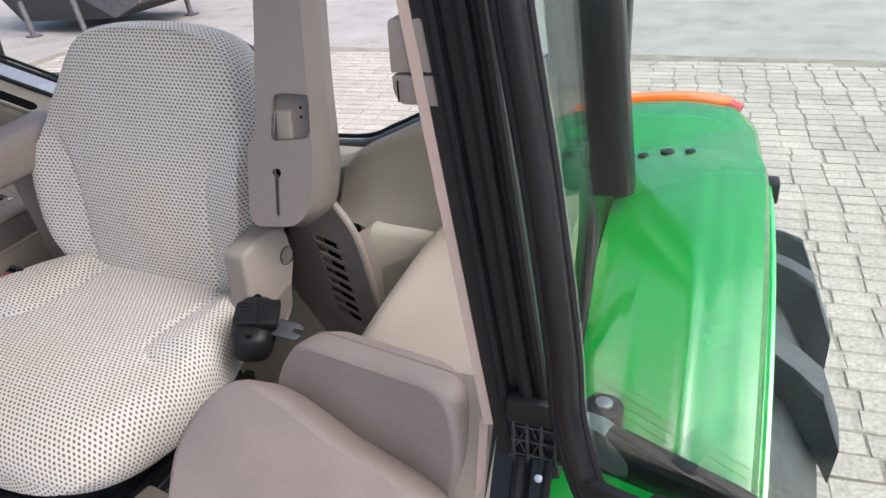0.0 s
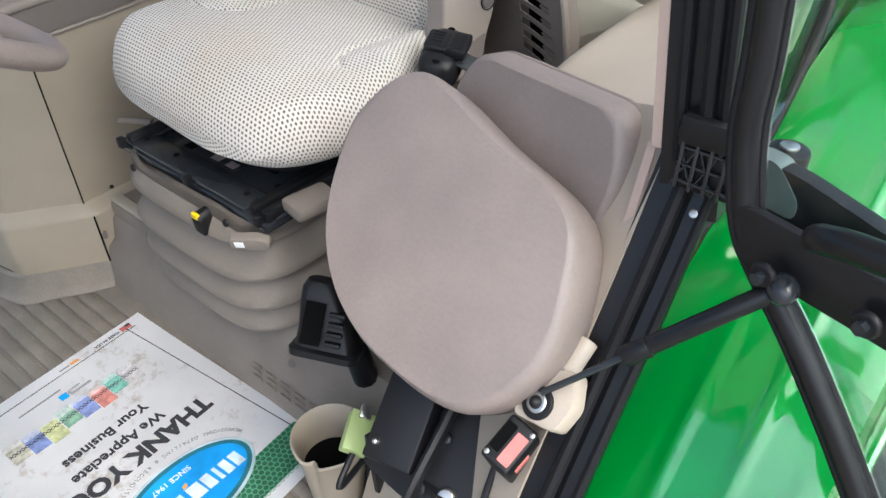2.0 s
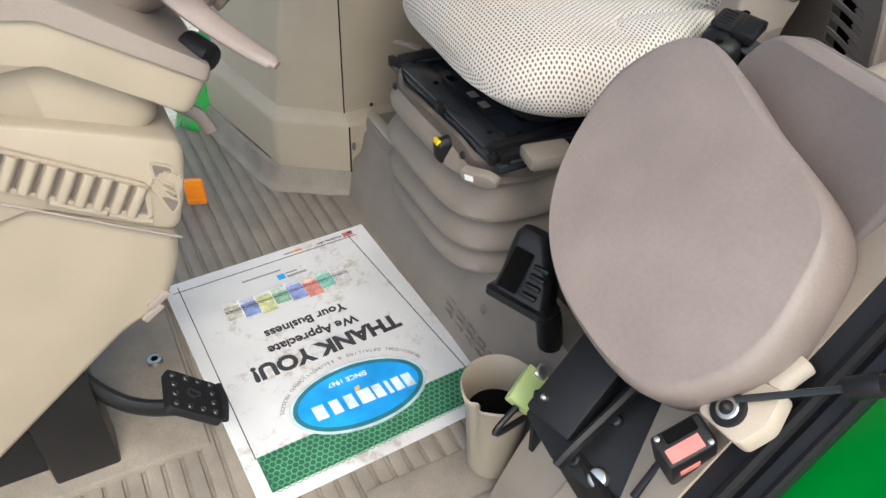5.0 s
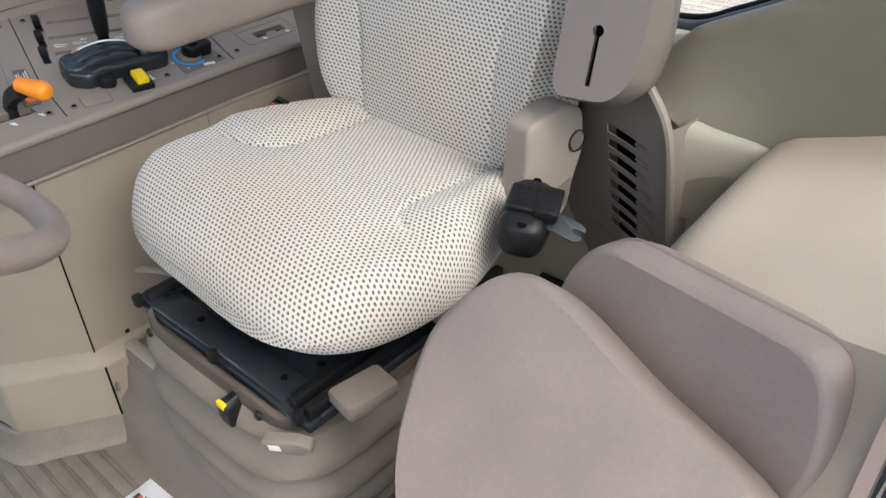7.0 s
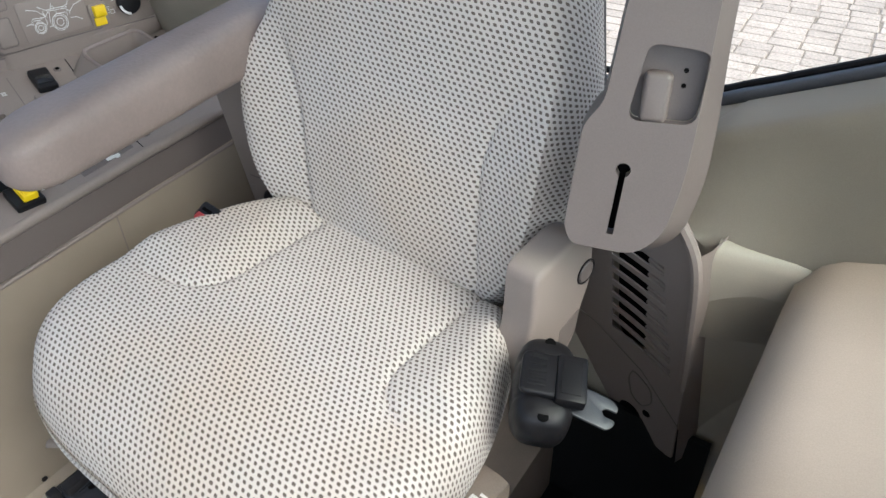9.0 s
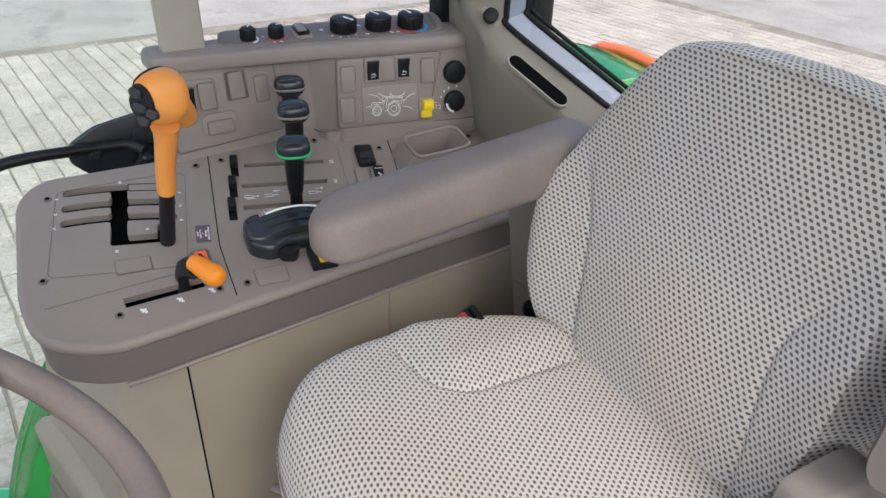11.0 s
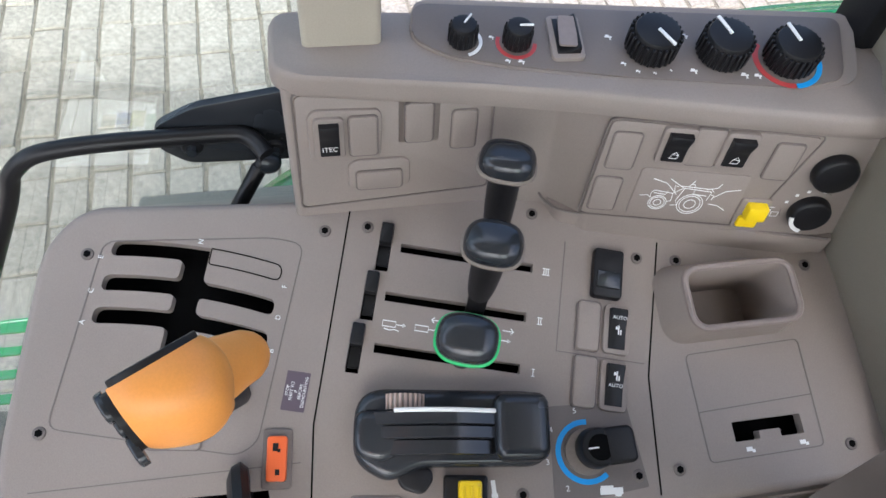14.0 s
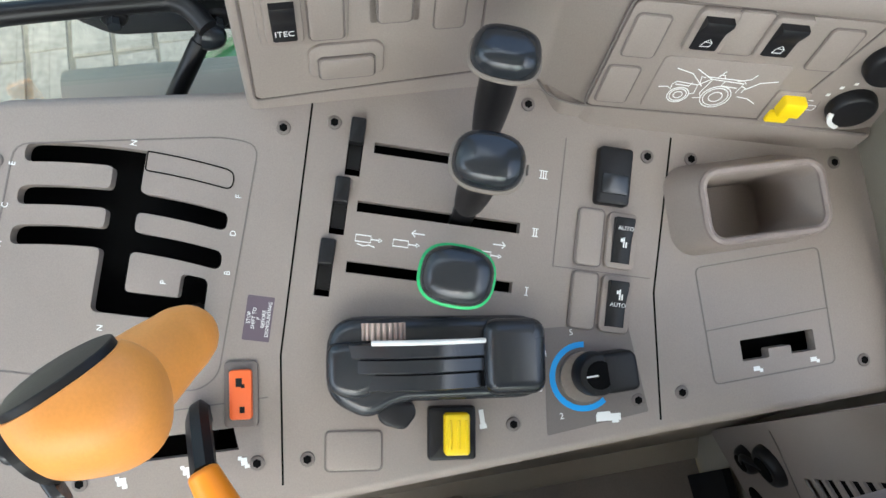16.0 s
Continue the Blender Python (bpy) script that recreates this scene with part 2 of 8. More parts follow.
def plate(outer, holes, z0, z1, m=None):
    """A flat plate with real holes through it, from z1 (top) down to z0."""
    bm = bmesh.new()
    edges = []
    for loop in [outer] + list(holes):
        vs = [bm.verts.new((x, y, z1)) for x, y in loop]
        edges += [bm.edges.new((vs[i], vs[(i + 1) % len(vs)])) for i in range(len(vs))]
    bmesh.ops.triangle_fill(bm, edges=edges, use_beauty=True, use_dissolve=False)
    got = bmesh.ops.extrude_face_region(bm, geom=list(bm.faces))
    bmesh.ops.translate(bm, verts=[v for v in got["geom"] if isinstance(v, bmesh.types.BMVert)], vec=(0, 0, z0 - z1))
    if m is not None:
        bm.transform(m)
    return bm


def ring_line(points, w, z0, z1, m=None, closed=True, into=None):
    """A thin raised or sunk line of width w along a flat path."""
    p = [Vector(q) for q in points]
    n = len(p)
    bm = bmesh.new()
    rows = []
    for i in range(n):
        a = p[i - 1] if closed or i else p[0]
        b = p[(i + 1) % n] if closed or i < n - 1 else p[-1]
        d = (b - a).normalized()
        s = Vector((-d.y, d.x)) * w / 2
        rows.append([bm.verts.new((*(p[i] + k * s), z)) for k, z in ((-1, z0), (-1, z1), (1, z1), (1, z0))])
    for i in range(n if closed else n - 1):
        A, B = rows[i], rows[(i + 1) % n]
        for k in range(4):
            bm.faces.new((A[k], A[(k + 1) % 4], B[(k + 1) % 4], B[k]))
    if not closed:
        bm.faces.new(rows[0])
        bm.faces.new(rows[-1][::-1])
    if m is not None:
        bm.transform(m)
    return merge(into, bm) if into is not None else bm


def dome(r, h, m=None, n=20, rings=5, into=None):
    """A flat disc with a rounded rim."""
    secs = []
    for i in range(rings + 1):
        a = radians(90 * i / rings)
        rr, z = r - (1 - math.cos(a)) * h * 0.6, h * math.sin(a)
        secs.append([(rr * math.cos(2 * math.pi * k / n), rr * math.sin(2 * math.pi * k / n), z) for k in range(n)])
    secs.insert(0, [(r * math.cos(2 * math.pi * k / n), r * math.sin(2 * math.pi * k / n), 0) for k in range(n)])
    bm = loft(secs)
    bmesh.ops.remove_doubles(bm, verts=bm.verts, dist=1e-6)
    if m is not None:
        bm.transform(m)
    return merge(into, bm) if into is not None else bm


def words(text, size, m, material, parent, name="lettering", depth=0.0004, align="CENTER", bold=0.0):
    """Lettering in the built-in font, turned into a mesh."""
    cu = bpy.data.curves.new("text", "FONT")
    cu.body, cu.size, cu.align_x, cu.align_y, cu.extrude, cu.offset = text, size, align, "CENTER", depth, bold
    cu.resolution_u = 3
    tmp = new("tmp", cu)
    me = bpy.data.meshes.new_from_object(tmp)
    bpy.data.objects.remove(tmp)
    bm = bmesh.new()
    bm.from_mesh(me)
    bpy.data.meshes.remove(me)
    bm.transform(m)
    return part(name, bm, material, parent, smooth=False)


def pillow(outline, rings, lift, uvs=True, m=None):
    """A padded form over a flat outline. rings: (scale, height) from the underside's rim to the top's rim; lift(x, y): the top's height."""
    bm = bmesh.new()
    uv = bm.loops.layers.uv.new("uv") if uvs else None
    n = len(outline)
    cx = sum(p[0] for p in outline) / n
    cy = sum(p[1] for p in outline) / n
    base_scale, base_z = rings[-1]
    inner = [(base_scale * (1 - i / 64), None) for i in range(1, 64)]
    rows, reach = [], []
    last = None
    for s, z in list(reversed(inner)) + list(reversed(rings)):
        row = []
        for x, y in outline:
            px, py = cx + (x - cx) * s, cy + (y - cy) * s
            top = lift(px, py)
            if z is None:
                k = 1.0
                row.append(Vector((px, py, base_z + top)))
            else:
                row.append(Vector((px, py, z + (top if z > base_z * 0.55 else 0))))
        reach.append([0.0] * n if last is None else [reach[-1][i] + (row[i] - last[i]).length for i in range(n)])
        if last is None:
            reach[0] = [(row[i].xy - Vector((cx, cy))).length for i in range(n)]
        last = row
        rows.append([bm.verts.new(p) for p in row])
    where = {}
    for row, far in zip(rows, reach):
        for i, v in enumerate(row):
            d = Vector((outline[i][0] - cx, outline[i][1] - cy)).normalized()
            where[v] = (d.x * far[i], d.y * far[i])
    for A, B in zip(rows, rows[1:]):
        for i in range(n):
            f = bm.faces.new((A[i], B[i], B[(i + 1) % n], A[(i + 1) % n]))
    f = bm.faces.new(rows[0])
    bm.faces.new(rows[-1][::-1])
    if uvs:
        for face in bm.faces:
            for lp in face.loops:
                lp[uv].uv = where[lp.vert]
    if m is not None:
        bm.transform(m)
    return bm


def super_outline(hw, hh, e=3.0, n=96, cx=0, cy=0, taper=0.0):
    """A squarish oval outline; taper narrows it towards +y."""
    out = []
    for i in range(n):
        a = 2 * math.pi * i / n
        c, s = math.cos(a), math.sin(a)
        x = math.copysign(abs(c) ** (2 / e), c) * hw
        y = math.copysign(abs(s) ** (2 / e), s) * hh
        out.append((cx + x * (1 - taper * (y / hh + 1) / 2), cy + y))
    return out


def smooth01(x):
    x = min(max(x, 0.0), 1.0)
    return x * x * (3 - 2 * x)


def weave(name, light, dark, px, py, sx, sy):
    """A knitted seat cloth: pale loops with staggered dark gaps, in metres of the cloth."""
    m = bpy.data.materials.new(name)
    m.use_nodes = True
    nt = m.node_tree
    p = nt.nodes["Principled BSDF"]
    p.inputs["Roughness"].default_value = 0.85
    p.inputs["Sheen Weight"].default_value = 0.15
    uvn = nt.nodes.new("ShaderNodeUVMap")
    sep = nt.nodes.new("ShaderNodeSeparateXYZ")
    nt.links.new(uvn.outputs[0], sep.inputs[0])

    def calc(op, a, b=None, c=None):
        n = nt.nodes.new("ShaderNodeMath")
        n.operation = op
        for i, v in enumerate((a, b, c)):
            if v is None:
                continue
            if isinstance(v, (int, float)):
                n.inputs[i].default_value = v
            else:
                nt.links.new(v, n.inputs[i])
        return n.outputs[0]

    wob = nt.nodes.new("ShaderNodeTexNoise")
    wob.inputs["Scale"].default_value = 60
    nt.links.new(uvn.outputs[0], wob.inputs["Vector"])
    w = calc("MULTIPLY", calc("SUBTRACT", wob.outputs["Fac"], 0.5), 0.35)
    v = calc("ADD", calc("DIVIDE", sep.outputs["Y"], py), w)
    row = calc("FLOOR", v)
    slant = calc("MULTIPLY", calc("FRACT", v), 0.30)
    u = calc("ADD", calc("ADD", calc("ADD", calc("DIVIDE", sep.outputs["X"], px), calc("MULTIPLY", row, 0.5)), w), slant)
    fx = calc("ABSOLUTE", calc("SUBTRACT", calc("FRACT", u), 0.5))
    fy = calc("ABSOLUTE", calc("SUBTRACT", calc("FRACT", v), 0.5))
    d = calc("SQRT", calc("ADD", calc("POWER", calc("DIVIDE", fx, sx), 3.0), calc("POWER", calc("DIVIDE", fy, sy), 3.0)))
    mask = nt.nodes.new("ShaderNodeMapRange")
    mask.interpolation_type = "SMOOTHSTEP"
    mask.inputs["From Min"].default_value, mask.inputs["From Max"].default_value = 0.80, 1.12
    nt.links.new(d, mask.inputs["Value"])
    big = nt.nodes.new("ShaderNodeTexNoise")
    big.inputs["Scale"].default_value, big.inputs["Detail"].default_value = 7, 5
    nt.links.new(uvn.outputs[0], big.inputs["Vector"])
    fine = nt.nodes.new("ShaderNodeTexNoise")
    fine.inputs["Scale"].default_value, fine.inputs["Detail"].default_value = 900, 2
    nt.links.new(uvn.outputs[0], fine.inputs["Vector"])
    tone = calc("ADD", calc("MULTIPLY", big.outputs["Fac"], 0.22), calc("MULTIPLY", fine.outputs["Fac"], 0.3))
    tone = calc("ADD", tone, 0.74)
    mix = nt.nodes.new("ShaderNodeMix")
    mix.data_type = "RGBA"
    mix.inputs["A"].default_value = (*dark, 1)
    mix.inputs["B"].default_value = (*light, 1)
    nt.links.new(mask.outputs[0], mix.inputs["Factor"])
    mul = nt.nodes.new("ShaderNodeMix")
    mul.data_type, mul.blend_type = "RGBA", "MULTIPLY"
    mul.inputs["Factor"].default_value = 1
    nt.links.new(mix.outputs["Result"], mul.inputs["A"])
    nt.links.new(tone, mul.inputs["B"])
    soil = nt.nodes.new("ShaderNodeTexNoise")
    soil.inputs["Scale"].default_value, soil.inputs["Detail"].default_value = 3.2, 3
    nt.links.new(uvn.outputs[0], soil.inputs["Vector"])
    sr = nt.nodes.new("ShaderNodeMapRange")
    sr.inputs["From Min"].default_value, sr.inputs["From Max"].default_value, sr.inputs["To Max"].default_value = 0.48, 0.72, 0.55
    nt.links.new(soil.outputs["Fac"], sr.inputs["Value"])
    worn = nt.nodes.new("ShaderNodeMix")
    worn.data_type, worn.blend_type = "RGBA", "MULTIPLY"
    worn.inputs["B"].default_value = (0.86, 0.74, 0.58, 1)
    nt.links.new(sr.outputs[0], worn.inputs["Factor"])
    nt.links.new(mul.outputs["Result"], worn.inputs["A"])
    nt.links.new(worn.outputs["Result"], p.inputs["Base Color"])
    b = nt.nodes.new("ShaderNodeBump")
    b.inputs["Strength"].default_value, b.inputs["Distance"].default_value = 0.7, 0.0012
    nt.links.new(calc("ADD", mask.outputs[0], calc("MULTIPLY", fine.outputs["Fac"], 0.4)), b.inputs["Height"])
    nt.links.new(b.outputs["Normal"], p.inputs["Normal"])
    return m


CLOTH = weave("pale_knitted_seat_cloth", (0.585, 0.555, 0.51), (0.135, 0.112, 0.092), 0.0086, 0.0063, 0.285, 0.285)


def clear_glass(name, tint):
    m = bpy.data.materials.new(name)
    m.use_nodes = True
    nt = m.node_tree
    nt.nodes.remove(nt.nodes["Principled BSDF"])
    out = nt.nodes["Material Output"]
    a = nt.nodes.new("ShaderNodeBsdfTransparent")
    a.inputs[0].default_value = (*tint, 1)
    g = nt.nodes.new("ShaderNodeBsdfGlossy")
    g.inputs["Roughness"].default_value = 0.02
    fr = nt.nodes.new("ShaderNodeFresnel")
    fr.inputs[0].default_value = 1.45
    half = nt.nodes.new("ShaderNodeMath")
    half.operation = "MULTIPLY"
    half.inputs[1].default_value = 0.4
    nt.links.new(fr.outputs[0], half.inputs[0])
    mx = nt.nodes.new("ShaderNodeMixShader")
    nt.links.new(half.outputs[0], mx.inputs[0])
    nt.links.new(a.outputs[0], mx.inputs[1])
    nt.links.new(g.outputs[0], mx.inputs[2])
    nt.links.new(mx.outputs[0], out.inputs[0])
    return m


GLASS = clear_glass("green_tinted_glass", (0.93, 0.98, 0.955))

# ---- floor, pedestal, walls ----
def make_floor():
    bm = box((-0.95, -1.25, -0.06), (0.80, 0.06, -0.006), 0.0)
    floor = setting("floor", bm, MAT_TAN, "ribbed tan rubber cab floor mat, dusty", "floor")
    # ribs run across the cab, each a strip with a gap after it
    y = -1.2
    while y < -0.055:
        x0 = -0.93
        if y > -0.30:
            x0 = -0.90
        if y > -0.235:
            x0 = max(-0.90, -0.555 - 4.0 * (-0.165 - y)) if y < -0.165 else -0.535 + 0.66 * (y + 0.165)
        bm = box((x0, y, -0.014), (0.70 if y < -0.22 else 0.40, y + 0.0255, 0.0), 0.004)
        part("rib", bm, MAT_TAN, floor)
        y += 0.031
    bm = box((0.34, -0.30, -0.014), (0.43, 0.0, 0.004), 0.004)
    part("mat_border", bm, MAT_TAN, floor)
    bm = box((-0.46, -0.05, -0.014), (0.40, 0.02, 0.003), 0.004)
    part("mat_border", bm, MAT_TAN, floor)
    # sloped footrest area under the dash
    bm = box((-0.30, -1.1, -0.012), (0.14, -0.50, 0.012), 0.006)
    part("mat_panel", bm, MAT_TAN, floor)
    # upturned lip along the console foot
    line = [(-0.440, 0.03), (-0.452, -0.006), (-0.505, -0.083), (-0.545, -0.146), (-0.62, -0.170), (-0.80, -0.207), (-0.96, -0.238)]
    pts = smooth_line([(*p, 0) for p in line], 6)
    rows = [[(p.x + dx, p.y + dy * 1.0, z) for p in pts] for dx, dy, z in ((0.010, -0.026, 0.001), (0.007, -0.019, 0.006), (0.002, -0.012, 0.02), (-0.002, -0.007, 0.062), (-0.005, -0.002, 0.067), (-0.012, 0.006, 0.066))]
    bm = loft(rows, caps=False, closed_ring=False)
    part("mat_lip", bm, MAT_TAN, floor)
    # near-black bead paints the shaded gap between lip and panel
    part("lip_gap_shade", tube([(p.x - 0.010, p.y + 0.004, 0.067) for p in pts], 0.0022, 6, raw=True), VOID, floor)
    return floor


make_floor()


def make_pedestal():
    t = thing("seat_pedestal", "raised tan seat pedestal with embossed lettering bars", "pedestal", (0, 0.2, 0))
    secs = []
    prof = [(-0.014, -0.01), (-0.002, 0.02), (0.010, 0.10), (0.030, 0.118), (0.040, 0.165), (0.060, 0.187), (0.66, 0.187), (0.66, -0.01)]
    for x in (-0.47, 0.170):
        secs.append([(x, y, z) for y, z in prof])
    part("pedestal_body", loft(secs), RUBBER_TAN, t)
    front = [(-0.014, -0.01), (-0.002, 0.02), (0.010, 0.10), (0.030, 0.118), (0.040, 0.165), (0.060, 0.187), (0.12, 0.187), (0.14, -0.01)]
    part("pedestal_front", loft([[(x, y, z) for y, z in front] for x in (0.169, 0.45)]), RUBBER_TAN, t)
    # black sheet added for the dark gap beside the seat, its shade in the colour
    part("seat_gap_shade", box((0.171, 0.13, -0.01), (0.44, 0.66, 0.02), 0.004), RUBBER, t, "black floor sheet painted as the dark shaded gap beside the seat base")
    # raised rim at the tractor's right with a panel joint
    part("pedestal_step", box((-0.455, 0.046, 0.12), (-0.30, 0.30, 0.205), 0.012), RUBBER_TAN, t)
    part("rim_strip", box((-0.452, 0.05, 0.203), (-0.26, 0.075, 0.214), 0.004), BEIGE, t)
    for k in range(5):
        x = 0.075 + k * 0.040
        M = frame_at((x, 0.0005, 0.060), (1, 0, 0), (0, 0.13, 1))
        w = [[(-0.014, -0.018), (0.012, -0.018), (0.012, -0.013), (-0.014, -0.013)], [(-0.014, 0.013), (0.012, 0.013), (0.012, 0.018), (-0.014, 0.018)], [(-0.014, -0.0025), (0.012, -0.0025), (0.012, 0.0025), (-0.014, 0.0025)]]
        bm = bmesh.new()
        for o in w:
            prism(o, 0.003, M, 0, into=bm)
        part("embossed_bar", bm, RUBBER_TAN, t)
    part("plug", dome(0.009, 0.003, frame_at((0.173, 0.012, 0.14), (1, 0, 0), (0, 0.25, 1))), BROWN_DK, t)
    part("plug", dome(0.009, 0.003, frame_at((-0.428, 0.008, 0.145), (1, 0, 0), (0, 0.25, 1))), BROWN_DK, t)
    return t


make_pedestal()


def make_side_panel():
    """The beige lower wall under the right-hand console."""
    t = thing("console_side_panel", "beige moulded panel under the control console", "panel", (-0.6, 0.2, 0.06))
    def outline(off):
        p = [(-0.470 + off, 0.68), (-0.470 + off, 0.004), (-0.566 + off * 0.8, -0.133 - off * 0.6), (-0.93, -0.205 - off), (-0.93, 0.68)]
        return roundpoly(p, [0, 0.006, 0.014, 0.02, 0], 5)
    part("lower_panel", loft([[(x, y, z) for x, y in outline(off)] for off, z in ((0.026, 0.065), (0.028, 0.186), (0.026, 0.192), (0.021, 0.197), (0.002, 0.214), (-0.004, 0.216))]), PANEL_TAN, t)
    o = outline(0.0)
    part("upper_panel", loft([[(x, y if y > 0 else y * k, z) for x, y in o] for z, k in ((0.190, 1.0), (0.35, 0.86), (0.50, 0.66), (0.61, 0.5))]), PANEL_TAN, t)
    part("panel_joint", box((-0.4708, 0.001, 0.20), (-0.4688, 0.0035, 0.60), 0.0), VOID, t)
    part("panel_joint", box((-0.4435, 0.001, 0.066), (-0.4415, 0.0045, 0.19), 0.0), VOID, t)
    part("panel_joint", box((-0.4708, 0.335, 0.42), (-0.4688, 0.337, 0.60), 0.0), BROWN, t)
    part("screw", dome(0.005, 0.002, frame_at((-0.4685, 0.071, 0.222), (0, 1, 0), (0, 0, 1))), BLACK, t)
    return t


make_side_panel()


def make_rear_wall():
    w = setting("wall_rear", box((-0.72, 0.74, -0.06), (0.70, 0.80, 0.77), 0.004), BEIGE, "beige moulded rear cab wall below the window", "wall")
    # low middle sill, and the ledge that climbs to the door-side corner
    def edge(x):
        d = x - 0.26
        return 0.770 + 0.24 * (d + math.sqrt(d * d + 0.0006))
    rows = []
    for k in range(41):
        x = -0.20 + 0.92 * k / 40
        z = edge(x)
        rows.append([(x, 0.660, 0.60), (x, 0.664, z - 0.06), (x, 0.668, z - 0.018), (x, 0.675, z - 0.005), (x, 0.688, z), (x, 0.735, z - 0.002), (x, 0.775, z - 0.006), (x, 0.815, z - 0.010), (x, 0.818, z - 0.06)])
    bm = loft(rows, caps=False, closed_ring=False)
    bmesh.ops.solidify(bm, geom=bm.faces, thickness=0.004)
    part("sill", bm, BEIGE, w)
    part("wall_panel", box((-0.70, 0.662, 0.18), (0.72, 0.745, 0.72), 0.01), BEIGE, w)
    part("window_seal", tube([(x, 0.795, edge(x) + 0.000) for x in (-0.24, -0.1, 0.1, 0.25, 0.32, 0.38, 0.45, 0.52, 0.60, 0.70)], 0.010, 10), SEAL_GREY, w, "grey rubber window seal")
    part("seal_edge", tube([(x, 0.808, edge(x) + 0.012) for x in (-0.24, -0.1, 0.1, 0.25, 0.32, 0.38, 0.45, 0.52, 0.60, 0.70)], 0.005, 8), RUBBER, w)
    # rounded step between the slotted cover and the wheel arch
    base = smooth_line([(0.364, 0.612, 0), (0.392, 0.626, 0), (0.42, 0.640, 0), (0.45, 0.652, 0), (0.485, 0.664, 0)], 5)
    secs = []
    for z, back in ((0.19, 0.0), (0.45, 0.0), (0.66, 0.0), (0.690, 0.001), (0.702, 0.005), (0.709, 0.012), (0.712, 0.022)):
        lean = -0.21 * (z - 0.478)
        front = [(p.x, p.y + lean + back, z - 0.22 * (p.x - 0.38) * smooth01((z - 0.45) / 0.2)) for p in base]
        secs.append(front + [(0.485, 0.72, z - 0.01), (0.358, 0.72, z - 0.01)])
    part("corner_fill", loft(secs), BEIGE, w)
    # the door-side wall above the step, and its ledge under the rear window
    rows = []
    for k in range(29):
        x = 0.292 + 0.43 * k / 28
        ys = 0.575 + 0.046 * smooth01((x - 0.33) / 0.16)
        z0 = 0.700 - 0.22 * min(max(x - 0.38, 0), 0.1)
        e = edge(x) + 0.020 * smooth01((x - 0.285) / 0.04)
        low = 0.0 if x > 0.352 else 0.712
        row = [(x, ys + 0.004, max(0.56, low)), (x, ys + 0.002, max(z0 - 0.02, low)), (x, ys + 0.001, max(z0, low))]
        row += [(x, ys + (0.627 - ys) * q ** 0.8, z0 + (e - 0.016 - z0) * q) for q in (0.15, 0.3, 0.45, 0.6, 0.75, 0.9, 1.0)]
        row += [(x, 0.630, e - 0.007), (x, 0.636, e - 0.001), (x, 0.646, e + 0.002), (x, 0.70, e - 0.003), (x, 0.78, e - 0.022), (x, 0.80, e - 0.06)]
        rows.append(row)
    bm = loft(rows, caps=False, closed_ring=False)
    bmesh.ops.solidify(bm, geom=bm.faces, thickness=0.003)
    part("corner_wall", bm, BEIGE, w)
    return w


make_rear_wall()


